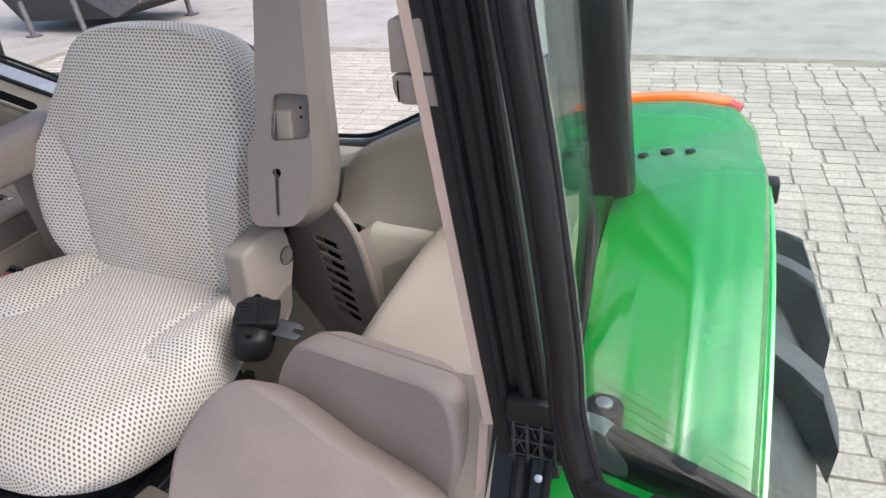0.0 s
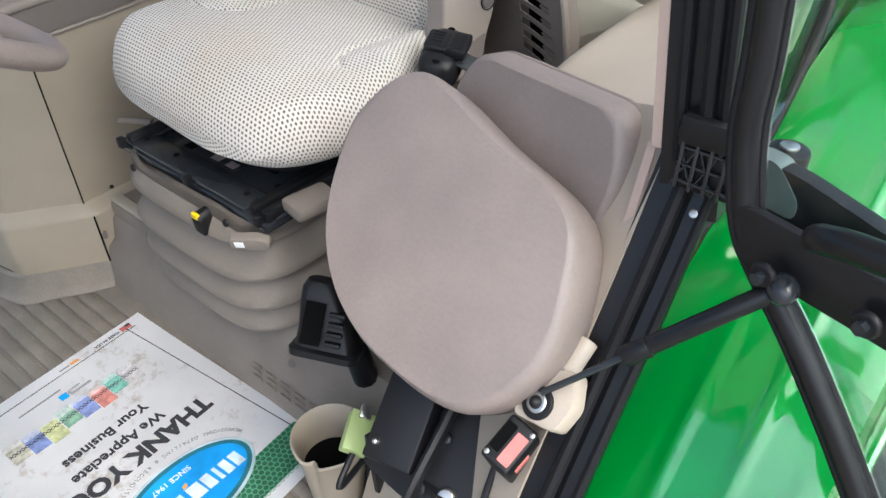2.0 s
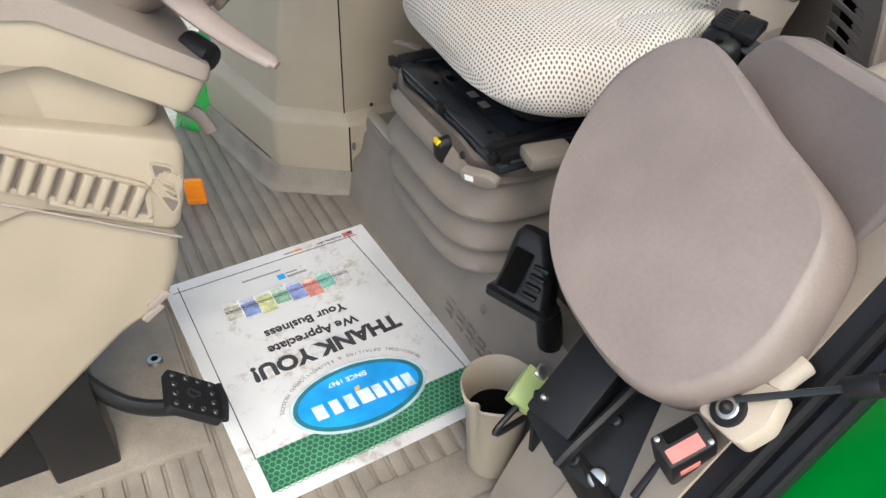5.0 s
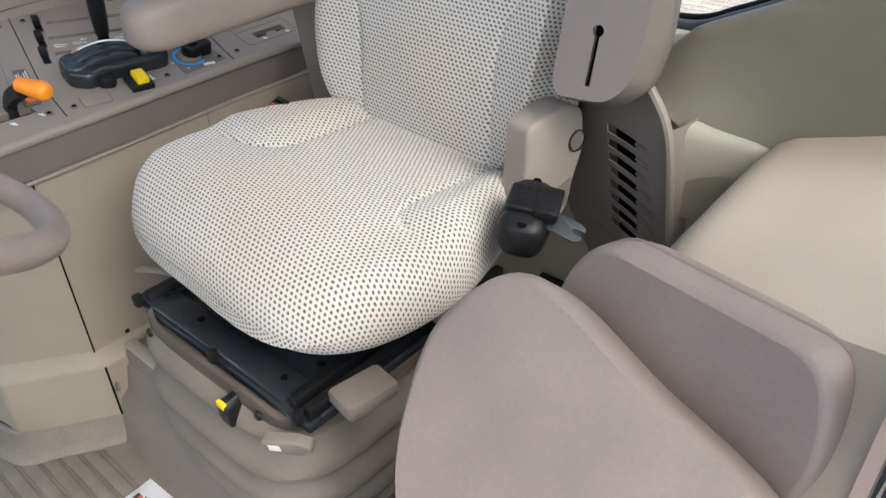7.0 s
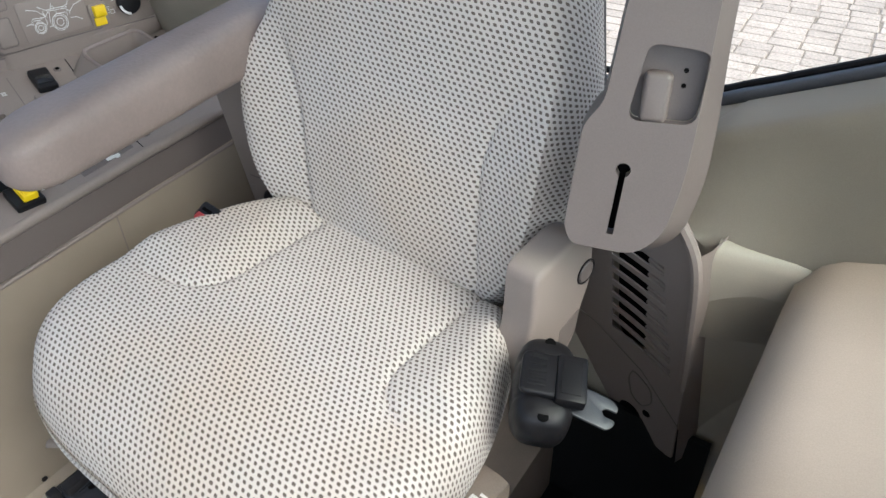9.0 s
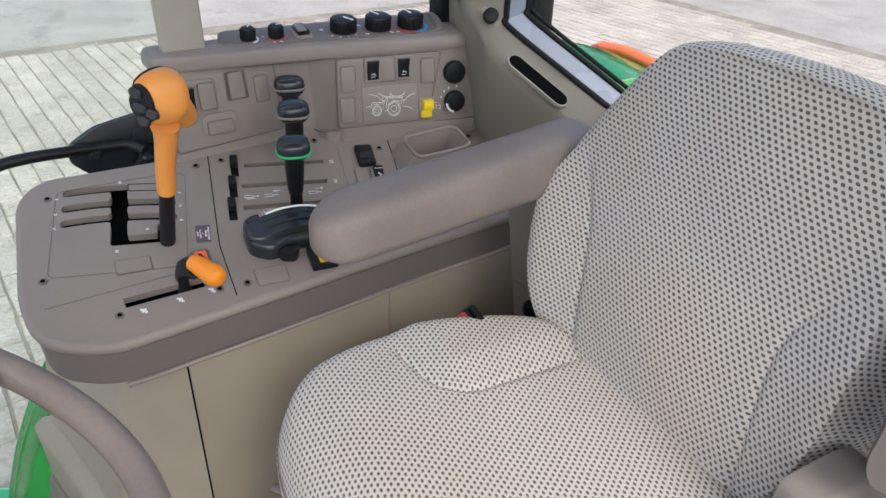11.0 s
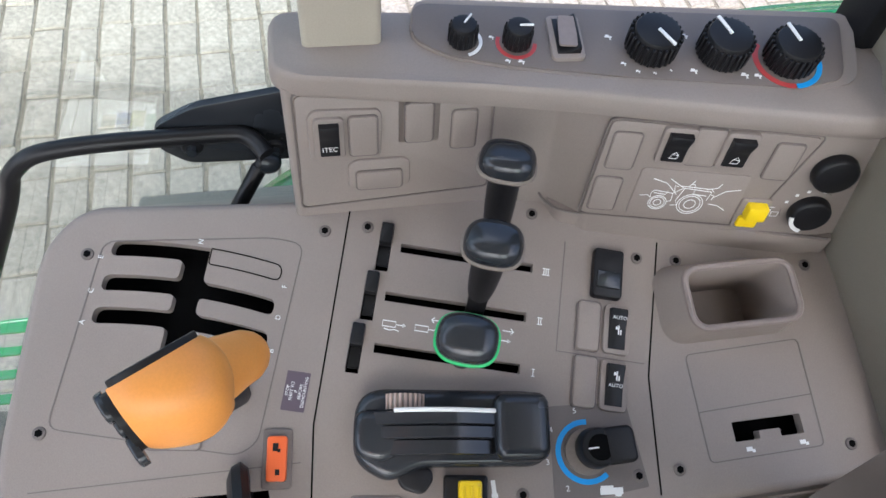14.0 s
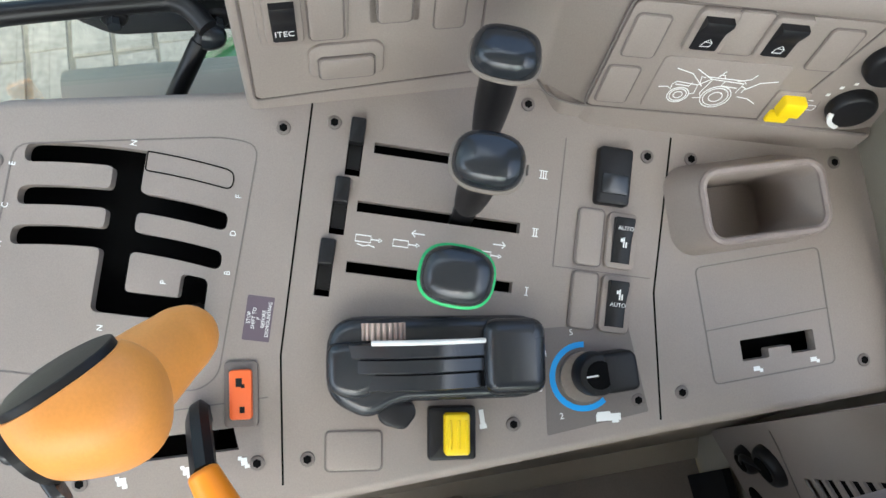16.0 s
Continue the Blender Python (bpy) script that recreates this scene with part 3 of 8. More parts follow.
def make_corner_panel():
    """The beige corner behind the right console: a front wall, a ledge that climbs to the post, and an oblong slot on its edge."""
    w = setting("wall_corner", bmesh.new(), BEIGE, "beige corner panel beside the rear window with an oblong slot", "wall")
    # front edge of the ledge and the window's lower edge behind it, from the post down to the middle sill
    front = [(-0.783, 0.621, 1.86), (-0.765, 0.620, 1.86), (-0.745, 0.620, 1.22), (-0.727, 0.620, 1.06), (-0.695, 0.620, 0.980), (-0.652, 0.620, 0.944), (-0.607, 0.622, 0.911), (-0.515, 0.671, 0.844), (-0.422, 0.724, 0.776), (-0.36, 0.705, 0.774), (-0.28, 0.676, 0.772), (-0.195, 0.666, 0.771)]
    back = [(-0.770, 0.700, 1.86), (-0.670, 0.700, 1.86), (-0.655, 0.686, 1.22), (-0.652, 0.684, 1.06), (-0.650, 0.682, 0.985), (-0.648, 0.680, 0.950), (-0.637, 0.680, 0.934), (-0.535, 0.752, 0.858), (-0.430, 0.826, 0.782), (-0.36, 0.820, 0.777), (-0.28, 0.800, 0.772), (-0.195, 0.795, 0.769)]
    E, S = smooth_line(front[1:], 5), smooth_line(back[1:], 5)
    E, S = [Vector(front[0])] + E, [Vector(back[0])] + S
    rows = []
    for a, b in zip(E, S):
        d = b - a
        rows.append([Vector((a.x, 0.654, 0.58)), Vector((a.x, 0.653, 0.715)), Vector((a.x, a.y + 0.001, max(a.z - 0.05, 0.73))), Vector((a.x, a.y + 0.001, a.z - 0.022)), a + d * 0.03 + Vector((0, 0, -0.007)), a + d * 0.12 + Vector((0, 0, -0.001)), a + d * 0.26, a + d * 0.6, a + d * 0.94, b, b + Vector((0, 0.02, -0.02)), b + Vector((0, 0.022, -0.07))])
    bm = loft(rows, caps=False, closed_ring=False)
    bmesh.ops.solidify(bm, geom=bm.faces, thickness=0.004)
    part("corner_face", bm, BEIGE, w)
    A, B = Vector((-0.5755, 0.6515, 0.892)), Vector((-0.5065, 0.6955, 0.842))
    up = Vector((-0.47, 0.81, 0.34))
    S0 = frame_at((A + B) / 2, B - A, up)
    nz = S0.to_3x3().col[2]
    S0 = Matrix.Translation(nz * 0.0035) @ S0
    half, r = (B - A).length / 2, 0.0155
    hole = [(half + r * math.cos(radians(q)), r * math.sin(radians(q))) for q in range(-90, 91, 15)] + [(-half + r * math.cos(radians(q)), r * math.sin(radians(q))) for q in range(90, 271, 15)]
    # no hole is cut: a near-black plate on the surface paints the slot's shade
    part("slot_shade_plate", prism(hole, 0.004, S0 @ Matrix.Translation((0, 0, -0.003)), 0), VOID, w)
    part("slot_lip", ring_line([(x * 1.015, y * 1.06) for x, y in hole], 0.0024, -0.004, 0.0022, S0), BEIGE, w)
    # window edge: inner seal, a band of printed glass, and the double outer seal
    low = [p for p in S if p.z < 1.85]
    out = [Vector((0.004, 0.045, 0.016)) + p for p in low]
    part("window_seal", tube([p + Vector((0, 0.0, 0.004)) for p in low], 0.0055, 8, raw=True), RUBBER, w, "black rubber window seal")
    bm = loft([[a + Vector((0, 0, 0.004)), b, b + Vector((0, 0.004, -0.004)), a + Vector((0, 0.004, 0.0))] for a, b in zip(low, out)])
    part("glass_band", bm, BAND, w, "blue-grey printed band of the window glass")
    part("seal_edge", tube(out, 0.0055, 8, raw=True), RUBBER, w)
    part("seal_edge", tube([p + Vector((0.001, 0.013, 0.004)) for p in out], 0.004, 8, raw=True), RUBBER, w)
    part("side_seal", box((-0.835, 0.630, 0.90), (-0.785, 0.665, 1.87), 0.008), RUBBER, w, "black upright seal of the side window")
    part("catch_plate", rod((-0.672, 0.652, 0.950), (-0.663, 0.644, 0.953), 0.019, bevel=0.003), BEIGE, w)
    part("catch", rod((-0.664, 0.655, 0.953), (-0.640, 0.640, 0.964), 0.0135, bevel=0.004), BLACK, w)
    return w


make_corner_panel()


def make_vent_panel(sx=1):
    """The taupe corner cover behind the seat, with slots for air."""
    t = thing("vent_panel", "taupe rear corner cover with long air slots", "vent panel", (0.30 * sx, 0.62, 0.19))
    M = frame_at((0.2395, 0.626, 0.479), (0.953, -0.30, 0.0), (0.04, -0.21, 0.97))
    if sx < 0:
        M = frame_at((-0.400, 0.606, 0.535), (0.953, 0.30, 0.0), (-0.04, -0.21, 0.97))
    left = -0.16 if sx > 0 else -0.062
    o = roundpoly([(left, -0.21), (0.125, -0.235), (0.133, 0.0), (0.128, 0.235), (0.09, 0.29), (left, 0.31)], 0.012)
    holes = []
    for k in range(8):
        y = 0.020 + k * 0.0255
        p = []
        for i in range(11):
            f = i / 10
            x = -0.012 + 0.105 * f * (1 - 0.03 * k)
            p.append((x + 0.016, y - (0.010 + 0.0025 * (7 - k)) * f ** 1.5))
        low = [(x, y2 - 0.0165) for x, y2 in p]
        holes.append(p + low[::-1])
    # added black sheet: the shaded opening below the cover, put into colour
    part("opening_shade_sheet", box((0.10 * sx, 0.640, 0.0), (0.42 * sx, 0.652, 0.30), 0.0) if sx > 0 else box((-0.42, 0.640, 0.0), (-0.10, 0.652, 0.30), 0.0), RUBBER, t, "near-black sheet painted as the shaded opening under the cover")
    part("cover", plate(o, holes, -0.0025, 0.0, M), BROWN, t)
    for k in range(8):
        y = 0.020 + k * 0.0255
        for step in (0.0, 0.0085, 0.017):
            pts = [(0.062 + 0.041 * i / 8, y - 0.002 - step - (0.010 + 0.0025 * (7 - k)) * ((0.058 + 0.047 * i / 8) / 0.105) ** 1.5) for i in range(9)]
            part("slat", ring_line(pts, 0.0042, -0.009, -0.0012, M, closed=False), BROWN, t)
    # near-black backing paints the shade behind the air slots
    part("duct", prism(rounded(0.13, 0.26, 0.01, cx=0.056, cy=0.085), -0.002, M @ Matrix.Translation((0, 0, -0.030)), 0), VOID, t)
    part("cover_return", loft([[tuple(M @ Vector((0.131, v, 0.0))), tuple(M @ Vector((0.136, v, -0.02))), tuple(M @ Vector((0.134, v, -0.07)))] for v in (-0.235, -0.1, 0.0, 0.1, 0.2, 0.235)], caps=False, closed_ring=False), BROWN, t)
    part("cover_rim", tube([M @ Vector(p) for p in ((0.133, -0.02, 0.004), (0.137, 0.10, 0.006), (0.133, 0.235, 0.006), (0.09, 0.296, 0.002))], 0.007, 8), BROWN, t)
    part("joint", ring_line([(left + 0.01, -0.005), (-0.03, -0.012), (0.06, -0.055), (0.128, -0.13)], 0.002, -0.001, 0.0006, M, closed=False), BROWN_DK, t)
    for x, y, r in ((0.040, -0.185, 0.021), (0.072, -0.158, 0.007)):
        part("hole", dome(r, 0.002, M @ Matrix.Translation((x, y, 0.0)), 20), VOID, t)
    if sx < 0:
        for u, v, r in ((-0.020, -0.125, 0.019), (-0.012, -0.060, 0.026)):
            cap = part("socket_cap", dome(r, 0.012, M @ Matrix.Translation((u, v, 0.0)), 24), BLACK, t, "round black socket cap")
            part("cap_well", dome(r * 0.6, 0.002, M @ Matrix.Translation((u, v, 0.0115)), 20), VOID, cap)
        part("cap_strap", tube([M @ Vector((-0.020, -0.125, 0.010)), M @ Vector((-0.03, -0.095, 0.016)), M @ Vector((-0.012, -0.060, 0.010))], 0.004, 8, flat=0.5), BLACK, t)
    part("plug_outline", ring_line(roundpoly([(0.045, -0.065), (0.078, -0.085), (0.082, -0.12), (0.062, -0.148), (0.042, -0.135), (0.036, -0.095)], 0.012), 0.0022, 0, 0.0012, M), BROWN_DK, t)
    return t


make_vent_panel(1)
make_vent_panel(-1)


def make_left_cover():
    """The beige cover over the left wheel arch, from the rear wall down to the door sill."""
    t = thing("wheel_arch_cover", "smooth beige cover over the wheel arch beside the seat", "panel", (0.6, 0.2, 0.0))
    # each row runs along the tractor: up the sloped front, then level to the rear wall
    rows = []
    for i in range(15):
        s = i / 14
        x = 0.452 + 0.281 * s
        foot = -0.125 - 0.215 * s
        top = 0.672 + 0.118 * s - 0.030 * (1 - smooth01(s / 0.14)) ** 2
        row = []
        for k in range(25):
            f = k / 24
            z = top * f
            y = foot + 0.60 * z - 0.030 * math.sin(math.pi * f) - 0.012 * math.sin(2 * math.pi * f)
            row.append(Vector((x - 0.010 * (1 - f) * (1 - s), y, z)))
        yt = row[-1].y
        for k in range(1, 17):
            q = k / 16
            y = yt + (0.668 - yt) * q
            row.append(Vector((x, y, top + 0.012 * smooth01((y - yt) / 0.12) * (1 - s) + 0.015 * smooth01((y - 0.2) / 0.4) * (1 - s))))
        rows.append(row)
    inner = [Vector((0.448, p.y, max(p.z - 0.05, 0))) for p in rows[0]]
    floor_row = [Vector((0.440, max(p.y, -0.12), 0.0)) for p in rows[0]]
    secs = [floor_row, inner] + rows + [[Vector((0.735, p.y, max(p.z - 0.06, -0.005))) for p in rows[-1]]]
    bm = loft(secs, caps=False, closed_ring=False)
    part("cover_skin", bm, ARCH, t)
    part("cover_joint", tube([rows[7][k] + Vector((0, -0.001, 0.001)) for k in range(1, 13)], 0.0014, 6, raw=True), BROWN, t)
    return t


make_left_cover()


def make_sill():
    """Black door sill, its rubber seals, the pillar and the light trim on it."""
    t = thing("door_pillar", "black door pillar and sill with rubber seals", "pillar", (0.77, 0.1, 0.0))
    low = [(0.0, 0.135, 0.80), (0.0, 0.10, 0.735), (0.0, 0.03, 0.62), (0.0, -0.10, 0.43), (0.0, -0.22, 0.24), (0.0, -0.34, 0.06), (0.0, -0.55, -0.03), (0.0, -1.2, -0.03)]
    line = smooth_line(low, 6)
    def strip(x0, x1, up, dn, mat, name, wob=0.0):
        rows = []
        for p in line:
            rows.append([(x0, p.y, p.z + up), (x1, p.y, p.z + up), (x1, p.y - 0.0, p.z - dn), (x0, p.y, p.z - dn)])
        bm = loft(rows)
        part(name, bm, mat, t)
    strip(0.728, 0.760, 0.000, 0.06, BLACK_PAINT, "sill_inner")
    strip(0.760, 0.774, -0.012, 0.05, RUBBER, "sill_groove")
    strip(0.774, 0.790, 0.004, 0.06, BLACK_PAINT, "sill_outer")
    part("seal", tube([(0.762, p.y - 0.004, p.z + 0.004) for p in line], 0.0075, 8, raw=True), RUBBER, t)
    part("seal", tube([(0.790, p.y, p.z + 0.002) for p in line], 0.005, 8, raw=True), RUBBER, t)
    # pillar leaning inwards
    def pil(u, z):
        k = (z - 0.77)
        return 0.728 - 0.135 * k + u
    for name, u0, u1, y0, y1, mat in (("pillar_inner", 0.004, 0.040, 0.095, 0.128, BLACK_PAINT), ("pillar_groove", 0.040, 0.050, 0.112, 0.128, RUBBER), ("pillar_outer", 0.050, 0.062, 0.10, 0.128, BLACK_PAINT)):
        secs = []
        for z in (0.70, 0.78, 1.0, 1.3, 1.9):
            secs.append([(pil(u0, z), y0, z), (pil(u1, z), y0 + 0.004, z), (pil(u1, z), y1, z), (pil(u0, z), y1, z)])
        part(name, loft(secs), mat, t)
    for u, r in ((0.022, 0.006), (0.047, 0.008), (0.063, 0.006)):
        part("seal", tube([(pil(u, z), 0.093, z) for z in (0.76, 1.0, 1.3, 1.9)], r, 8), RUBBER, t)
    part("pillar_trim", loft([[(pil(-0.005, z), 0.092, z), (pil(0.004, z), 0.094, z), (pil(0.004, z), 0.112, z), (pil(-0.003, z), 0.112, z)] for z in (0.765, 1.0, 1.3, 1.9)]), TRIM, t, "pinkish beige trim strip")
    part("trim_foot", loft([[(0.716, y, z), (0.726, y - 0.004, z - 0.004), (0.726, y, z - 0.02), (0.716, y, z - 0.02)] for y, z in ((0.102, 0.765), (0.072, 0.665))]), TRIM, t, "pinkish beige trim end")
    part("sill_screw", dome(0.005, 0.002, frame_at((0.782, 0.085, 0.714), (1, 0, 0), (0, 0.8, 1))), STEEL, t)
    # hinge: ribbed casting and knuckle
    h = part("hinge", box((0.752, 0.085, 0.735), (0.815, 0.125, 0.795), 0.006), BLACK, t, "ribbed black cast door hinge")
    for k in range(4):
        part("hinge_rib", box((0.756 + 0.014 * k, 0.079, 0.738), (0.760 + 0.014 * k, 0.087, 0.79), 0.001), BLACK_GLOSS, h)
    for k in range(3):
        part("hinge_rib", box((0.754, 0.080, 0.745 + 0.018 * k), (0.812, 0.087, 0.748 + 0.018 * k), 0.001), BLACK_GLOSS, h)
    for k in range(3):
        for d in (-1, 1):
            c = Vector((0.763 + 0.020 * k, 0.083, 0.763))
            part("hinge_rib", rod(c + Vector((-0.010, 0, -0.024 * d)), c + Vector((0.010, 0, 0.024 * d)), 0.0016, n=6), BLACK_GLOSS, h)
    part("hinge_cap", box((0.750, 0.078, 0.785), (0.80, 0.12, 0.815), 0.006), BLACK, h)
    k = part("knuckle", rod((0.838, 0.126, 0.735), (0.838, 0.126, 0.790), 0.020, bevel=0.004, n=24), BLACK_PAINT, t)
    part("pin", rod((0.838, 0.126, 0.789), (0.838, 0.126, 0.794), 0.009, bevel=0.002), STEEL, k)
    # ball joint bracket of the door strut
    foot = Vector((0.727, -0.076, 0.556))
    fb = frame_at(foot + Vector((0.004, 0.004, -0.016)), (1, 0, 0.25), (0.1, 0.75, 0.7))
    b = part("strut_bracket", prism(roundpoly([(-0.030, -0.022), (0.022, -0.026), (0.034, 0.004), (0.026, 0.040), (-0.006, 0.034), (-0.026, 0.012)], 0.008), -0.030, fb @ Matrix.Translation((0, 0, 0.008)), 0.003), ARCH, t, "beige strut bracket")
    part("bracket_tube", rod(fb @ Vector((0.010, 0.036, -0.004)), fb @ Vector((0.018, 0.075, -0.010)), 0.011, bevel=0.002), ARCH, b)
    gr = fb @ Matrix.Translation((-0.004, -0.003, 0.008))
    part("grommet", dome(0.018, 0.004, gr), RUBBER, b)
    part("washer", dome(0.0125, 0.0055, gr), STEEL, b)
    part("ball_stud", dome(0.008, 0.013, gr), BLACK, b)
    return t


make_sill()


def make_door(side=1):
    """A rear-hinged glass door in a black tube frame."""
    label = "open glass cab door in a bent black tube frame" if side > 0 else "closed glass cab door in a bent black tube frame"
    if side > 0:
        H = Matrix.Translation((0.809, 0.052, 0)) @ pose(0, 0, 0, 0, 0, -15.1)
    else:
        H = Matrix.Translation((-0.905, 0.150, 0)) @ pose(0, 0, 0, 0, 0, -90)
    # H: x runs along the door from the hinge, y is its face, z up
    t = thing("cab_door", label, "door", m=H @ Matrix.Translation((0.03, 0, -0.2)), group="cab doors")
    f = [(-0.146, 0, 1.95), (-0.061, 0, 1.30), (-0.019, 0, 1.049), (0.002, 0, 0.902), (0.009, 0, 0.83), (0.033, 0, 0.752), (0.066, 0, 0.712), (0.116, 0, 0.664), (0.196, 0, 0.574), (0.31, 0, 0.43), (0.46, 0, 0.24), (0.62, 0, 0.04), (0.70, 0, -0.08)]
    if side < 0:
        f = [(-0.03, 0, 1.95), (-0.005, 0, 1.30), (0.0, 0, 0.9), (0.0, 0, 0.6), (0.0, 0, 0.2), (0.0, 0, -0.1)]
    part("door_frame", tube([H @ Vector(p) for p in f], 0.0118, 12, 6), BLACK_PAINT, t)
    part("frame_seal", tube([H @ Vector((p[0] + 0.009, p[1] + 0.008 * side, p[2])) for p in f], 0.005, 8, 6), RUBBER, t)
    part("frame_seal", tube([H @ Vector((p[0] - 0.009, p[1] - 0.007 * side, p[2])) for p in f], 0.0045, 8, 6), RUBBER, t)
    line = smooth_line(f, 6)
    out = [(p.x + 0.012, p.z) for p in line] + [(0.95, -0.10), (1.0, 0.0), (1.0, 1.95)]
    G = H @ Matrix(((1, 0, 0, 0), (0, 0, 1, 0.010 * side), (0, 1, 0, 0), (0, 0, 0, 1)))
    g = part("pane", prism(out, 0.005, G, 0), GLASS, t, "clear green-tinted pane", smooth=False)
    g.visible_shadow = False
    pl = roundpoly([(0.020, 0.768), (0.034, 0.778), (0.190, 0.778), (0.200, 0.765), (0.200, 0.735), (0.190, 0.724), (0.050, 0.722)], 0.008)
    if side < 0:
        pl = roundpoly([(0.03, 0.81), (0.15, 0.79), (0.195, 0.765), (0.20, 0.735), (0.17, 0.705), (0.03, 0.70)], 0.012)
    p = part("hinge_plate", prism(pl, -0.010 * side, G @ Matrix.Translation((0, 0, -0.012 * side)), 0.002), BLACK_PAINT if side > 0 else BLACK_GLOSS, t)
    if side > 0:
        part("outer_plate", prism(roundpoly([(0.0, 0.755), (0.0, 0.797), (0.05, 0.797), (0.16, 0.781), (0.186, 0.765), (0.182, 0.752), (0.02, 0.750)], 0.010), 0.020 * side, G @ Matrix.Translation((0, 0, 0.022 * side)), 0.004), BLACK, t)
        part("hinge_arm", prism(roundpoly([(0.0, 0.756), (0.0, 0.800), (0.028, 0.800), (0.055, 0.774), (0.055, 0.756)], 0.008), 0.023 * side, G @ Matrix.Translation((0, 0, 0.021 * side)), 0.004), HINGE_GREY, t, "grey cast hinge arm")
    for x, z in ((0.072, 0.736), (0.158, 0.747)):
        b = part("bolt", dome(0.012, 0.005, H @ frame_at((x, -0.024 * side, z), (side, 0, 0), (0, 0, 1))), BLACK, p)
        part("bolt_head", rod(H @ Vector((x, -0.028 * side, z)), H @ Vector((x, -0.036 * side, z)), 0.006, n=6), BLACK_GLOSS, b)
    hd = [(0.100, -0.012, 0.785), (0.106, -0.035, 0.800), (0.118, -0.050, 0.813), (0.145, -0.055, 0.823), (0.20, -0.056, 0.829), (0.30, -0.056, 0.822), (0.42, -0.055, 0.80), (0.46, -0.05, 0.76), (0.50, -0.045, 0.65), (0.62, -0.04, 0.35), (0.64, -0.02, 0.28)]
    hd = [H @ Vector(p) for p in hd]
    if side < 0:
        hd = [(-0.862, 0.07, 0.745), (-0.885, 0.05, 0.752), (-0.887, 0.01, 0.755), (-0.872, -0.13, 0.765), (-0.866, -0.185, 0.745), (-0.866, -0.225, 0.665), (-0.868, -0.42, 0.304), (-0.87, -0.54, 0.09), (-0.86, -0.56, 0.05)]
    part("grab_handle", tube(hd, 0.0115 if side > 0 else 0.0098, 14, 6), BLACK_PAINT, t, "bent black tube grab handle")
    # gas strut
    if side > 0:
        a, b = Vector((0.727, -0.076, 0.556)), Vector((0.889, 0.015, 0.727))
    else:
        a, b = Vector((-0.80, -0.03, 0.60)), Vector((-0.868, 0.064, 0.729))
    d = b - a
    s = part("gas_strut", rod(a + d * 0.40, b - d * 0.04, 0.0090, bevel=0.002), BLACK_PAINT, t)
    part("strut_rod", rod(a, a + d * 0.42, 0.0036), BLACK_GLOSS, s)
    part("strut_collar", rod(a + d * 0.385, a + d * 0.50, 0.0104, bevel=0.002), BLACK, s)
    part("strut_end", rod(b - d * 0.09, b + d * 0.03, 0.0075, bevel=0.002), BLACK, s)
    part("strut_ball", dome(0.014, 0.02, frame_at(b, (side, 0.2, 0), (0, 0.2, 1))), BLACK_GLOSS, s)
    return t


make_door(1)
make_door(-1)

# ---- driver's seat ----
SEAT = pose(-0.01, 0.25, 0, 0, 0, -9.7)
PAD = pose(-0.050, 0.25, 0, 0, 0, -4)


def cushion_side(x, y):
    """How far a place lies inside the cushion's raised side; 0 along its seam, which turns outwards in front."""
    r = 0.055
    ax = abs(x - 0.026)
    dx, dy = ax - 0.136, y + 0.012 + 0.16 * max(ax - 0.15, 0.0)
    return r - math.hypot(max(r - dx, 0.0), max(r - dy, 0.0))


def cushion_lift(x, y):
    d = cushion_side(x, y)
    z = 0.015 * smooth01(d / 0.075) - 0.0055 * math.exp(-(d / 0.0045) ** 2) * smooth01((0.245 - abs(x)) / 0.05)
    z += 0.008 * math.exp(-((y + 0.09) / 0.09) ** 2) * (1 - (x / 0.30) ** 2)
    z -= 0.046 * smooth01((-y - 0.11) / 0.14) ** 1.5
    z -= 0.010 * smooth01((y - 0.03) / 0.18) * (1 - smooth01(d / 0.05))
    z -= 0.006 * math.exp(-(x / 0.12) ** 2 - ((y - 0.05) / 0.12) ** 2)
    return z


def back_seam(side, y):
    """Where the backrest's seam runs on either side."""
    if side < 0:
        return 0.130 + 0.22 * max(y - 0.05, 0) + 1.5 * max(y - 0.17, 0) ** 2
    return 0.160 - 0.13 * max(min(y, 0.20) - 0.05, 0) + 3.6 * max(y - 0.21, 0) ** 2


def back_lift(x, y):
    d = abs(x) - back_seam(x, y)
    fade = 1 - smooth01((y - 0.24) / 0.10)
    z = 0.022 * smooth01(d / 0.10) * (1 - 0.75 * smooth01((y - 0.24) / 0.16)) - 0.0055 * math.exp(-(d / 0.0045) ** 2) * fade * smooth01((y - 0.03) / 0.02)
    z += 0.012 * math.exp(-((y - 0.14) / 0.09) ** 2) * math.exp(-(x / 0.13) ** 2)
    z -= 0.012 * smooth01((y - 0.38) / 0.12)
    return z


SEAM = mat_new("seat_seam_thread", (0.34, 0.29, 0.24), 0.85, grain=0.2, stain=0.1)


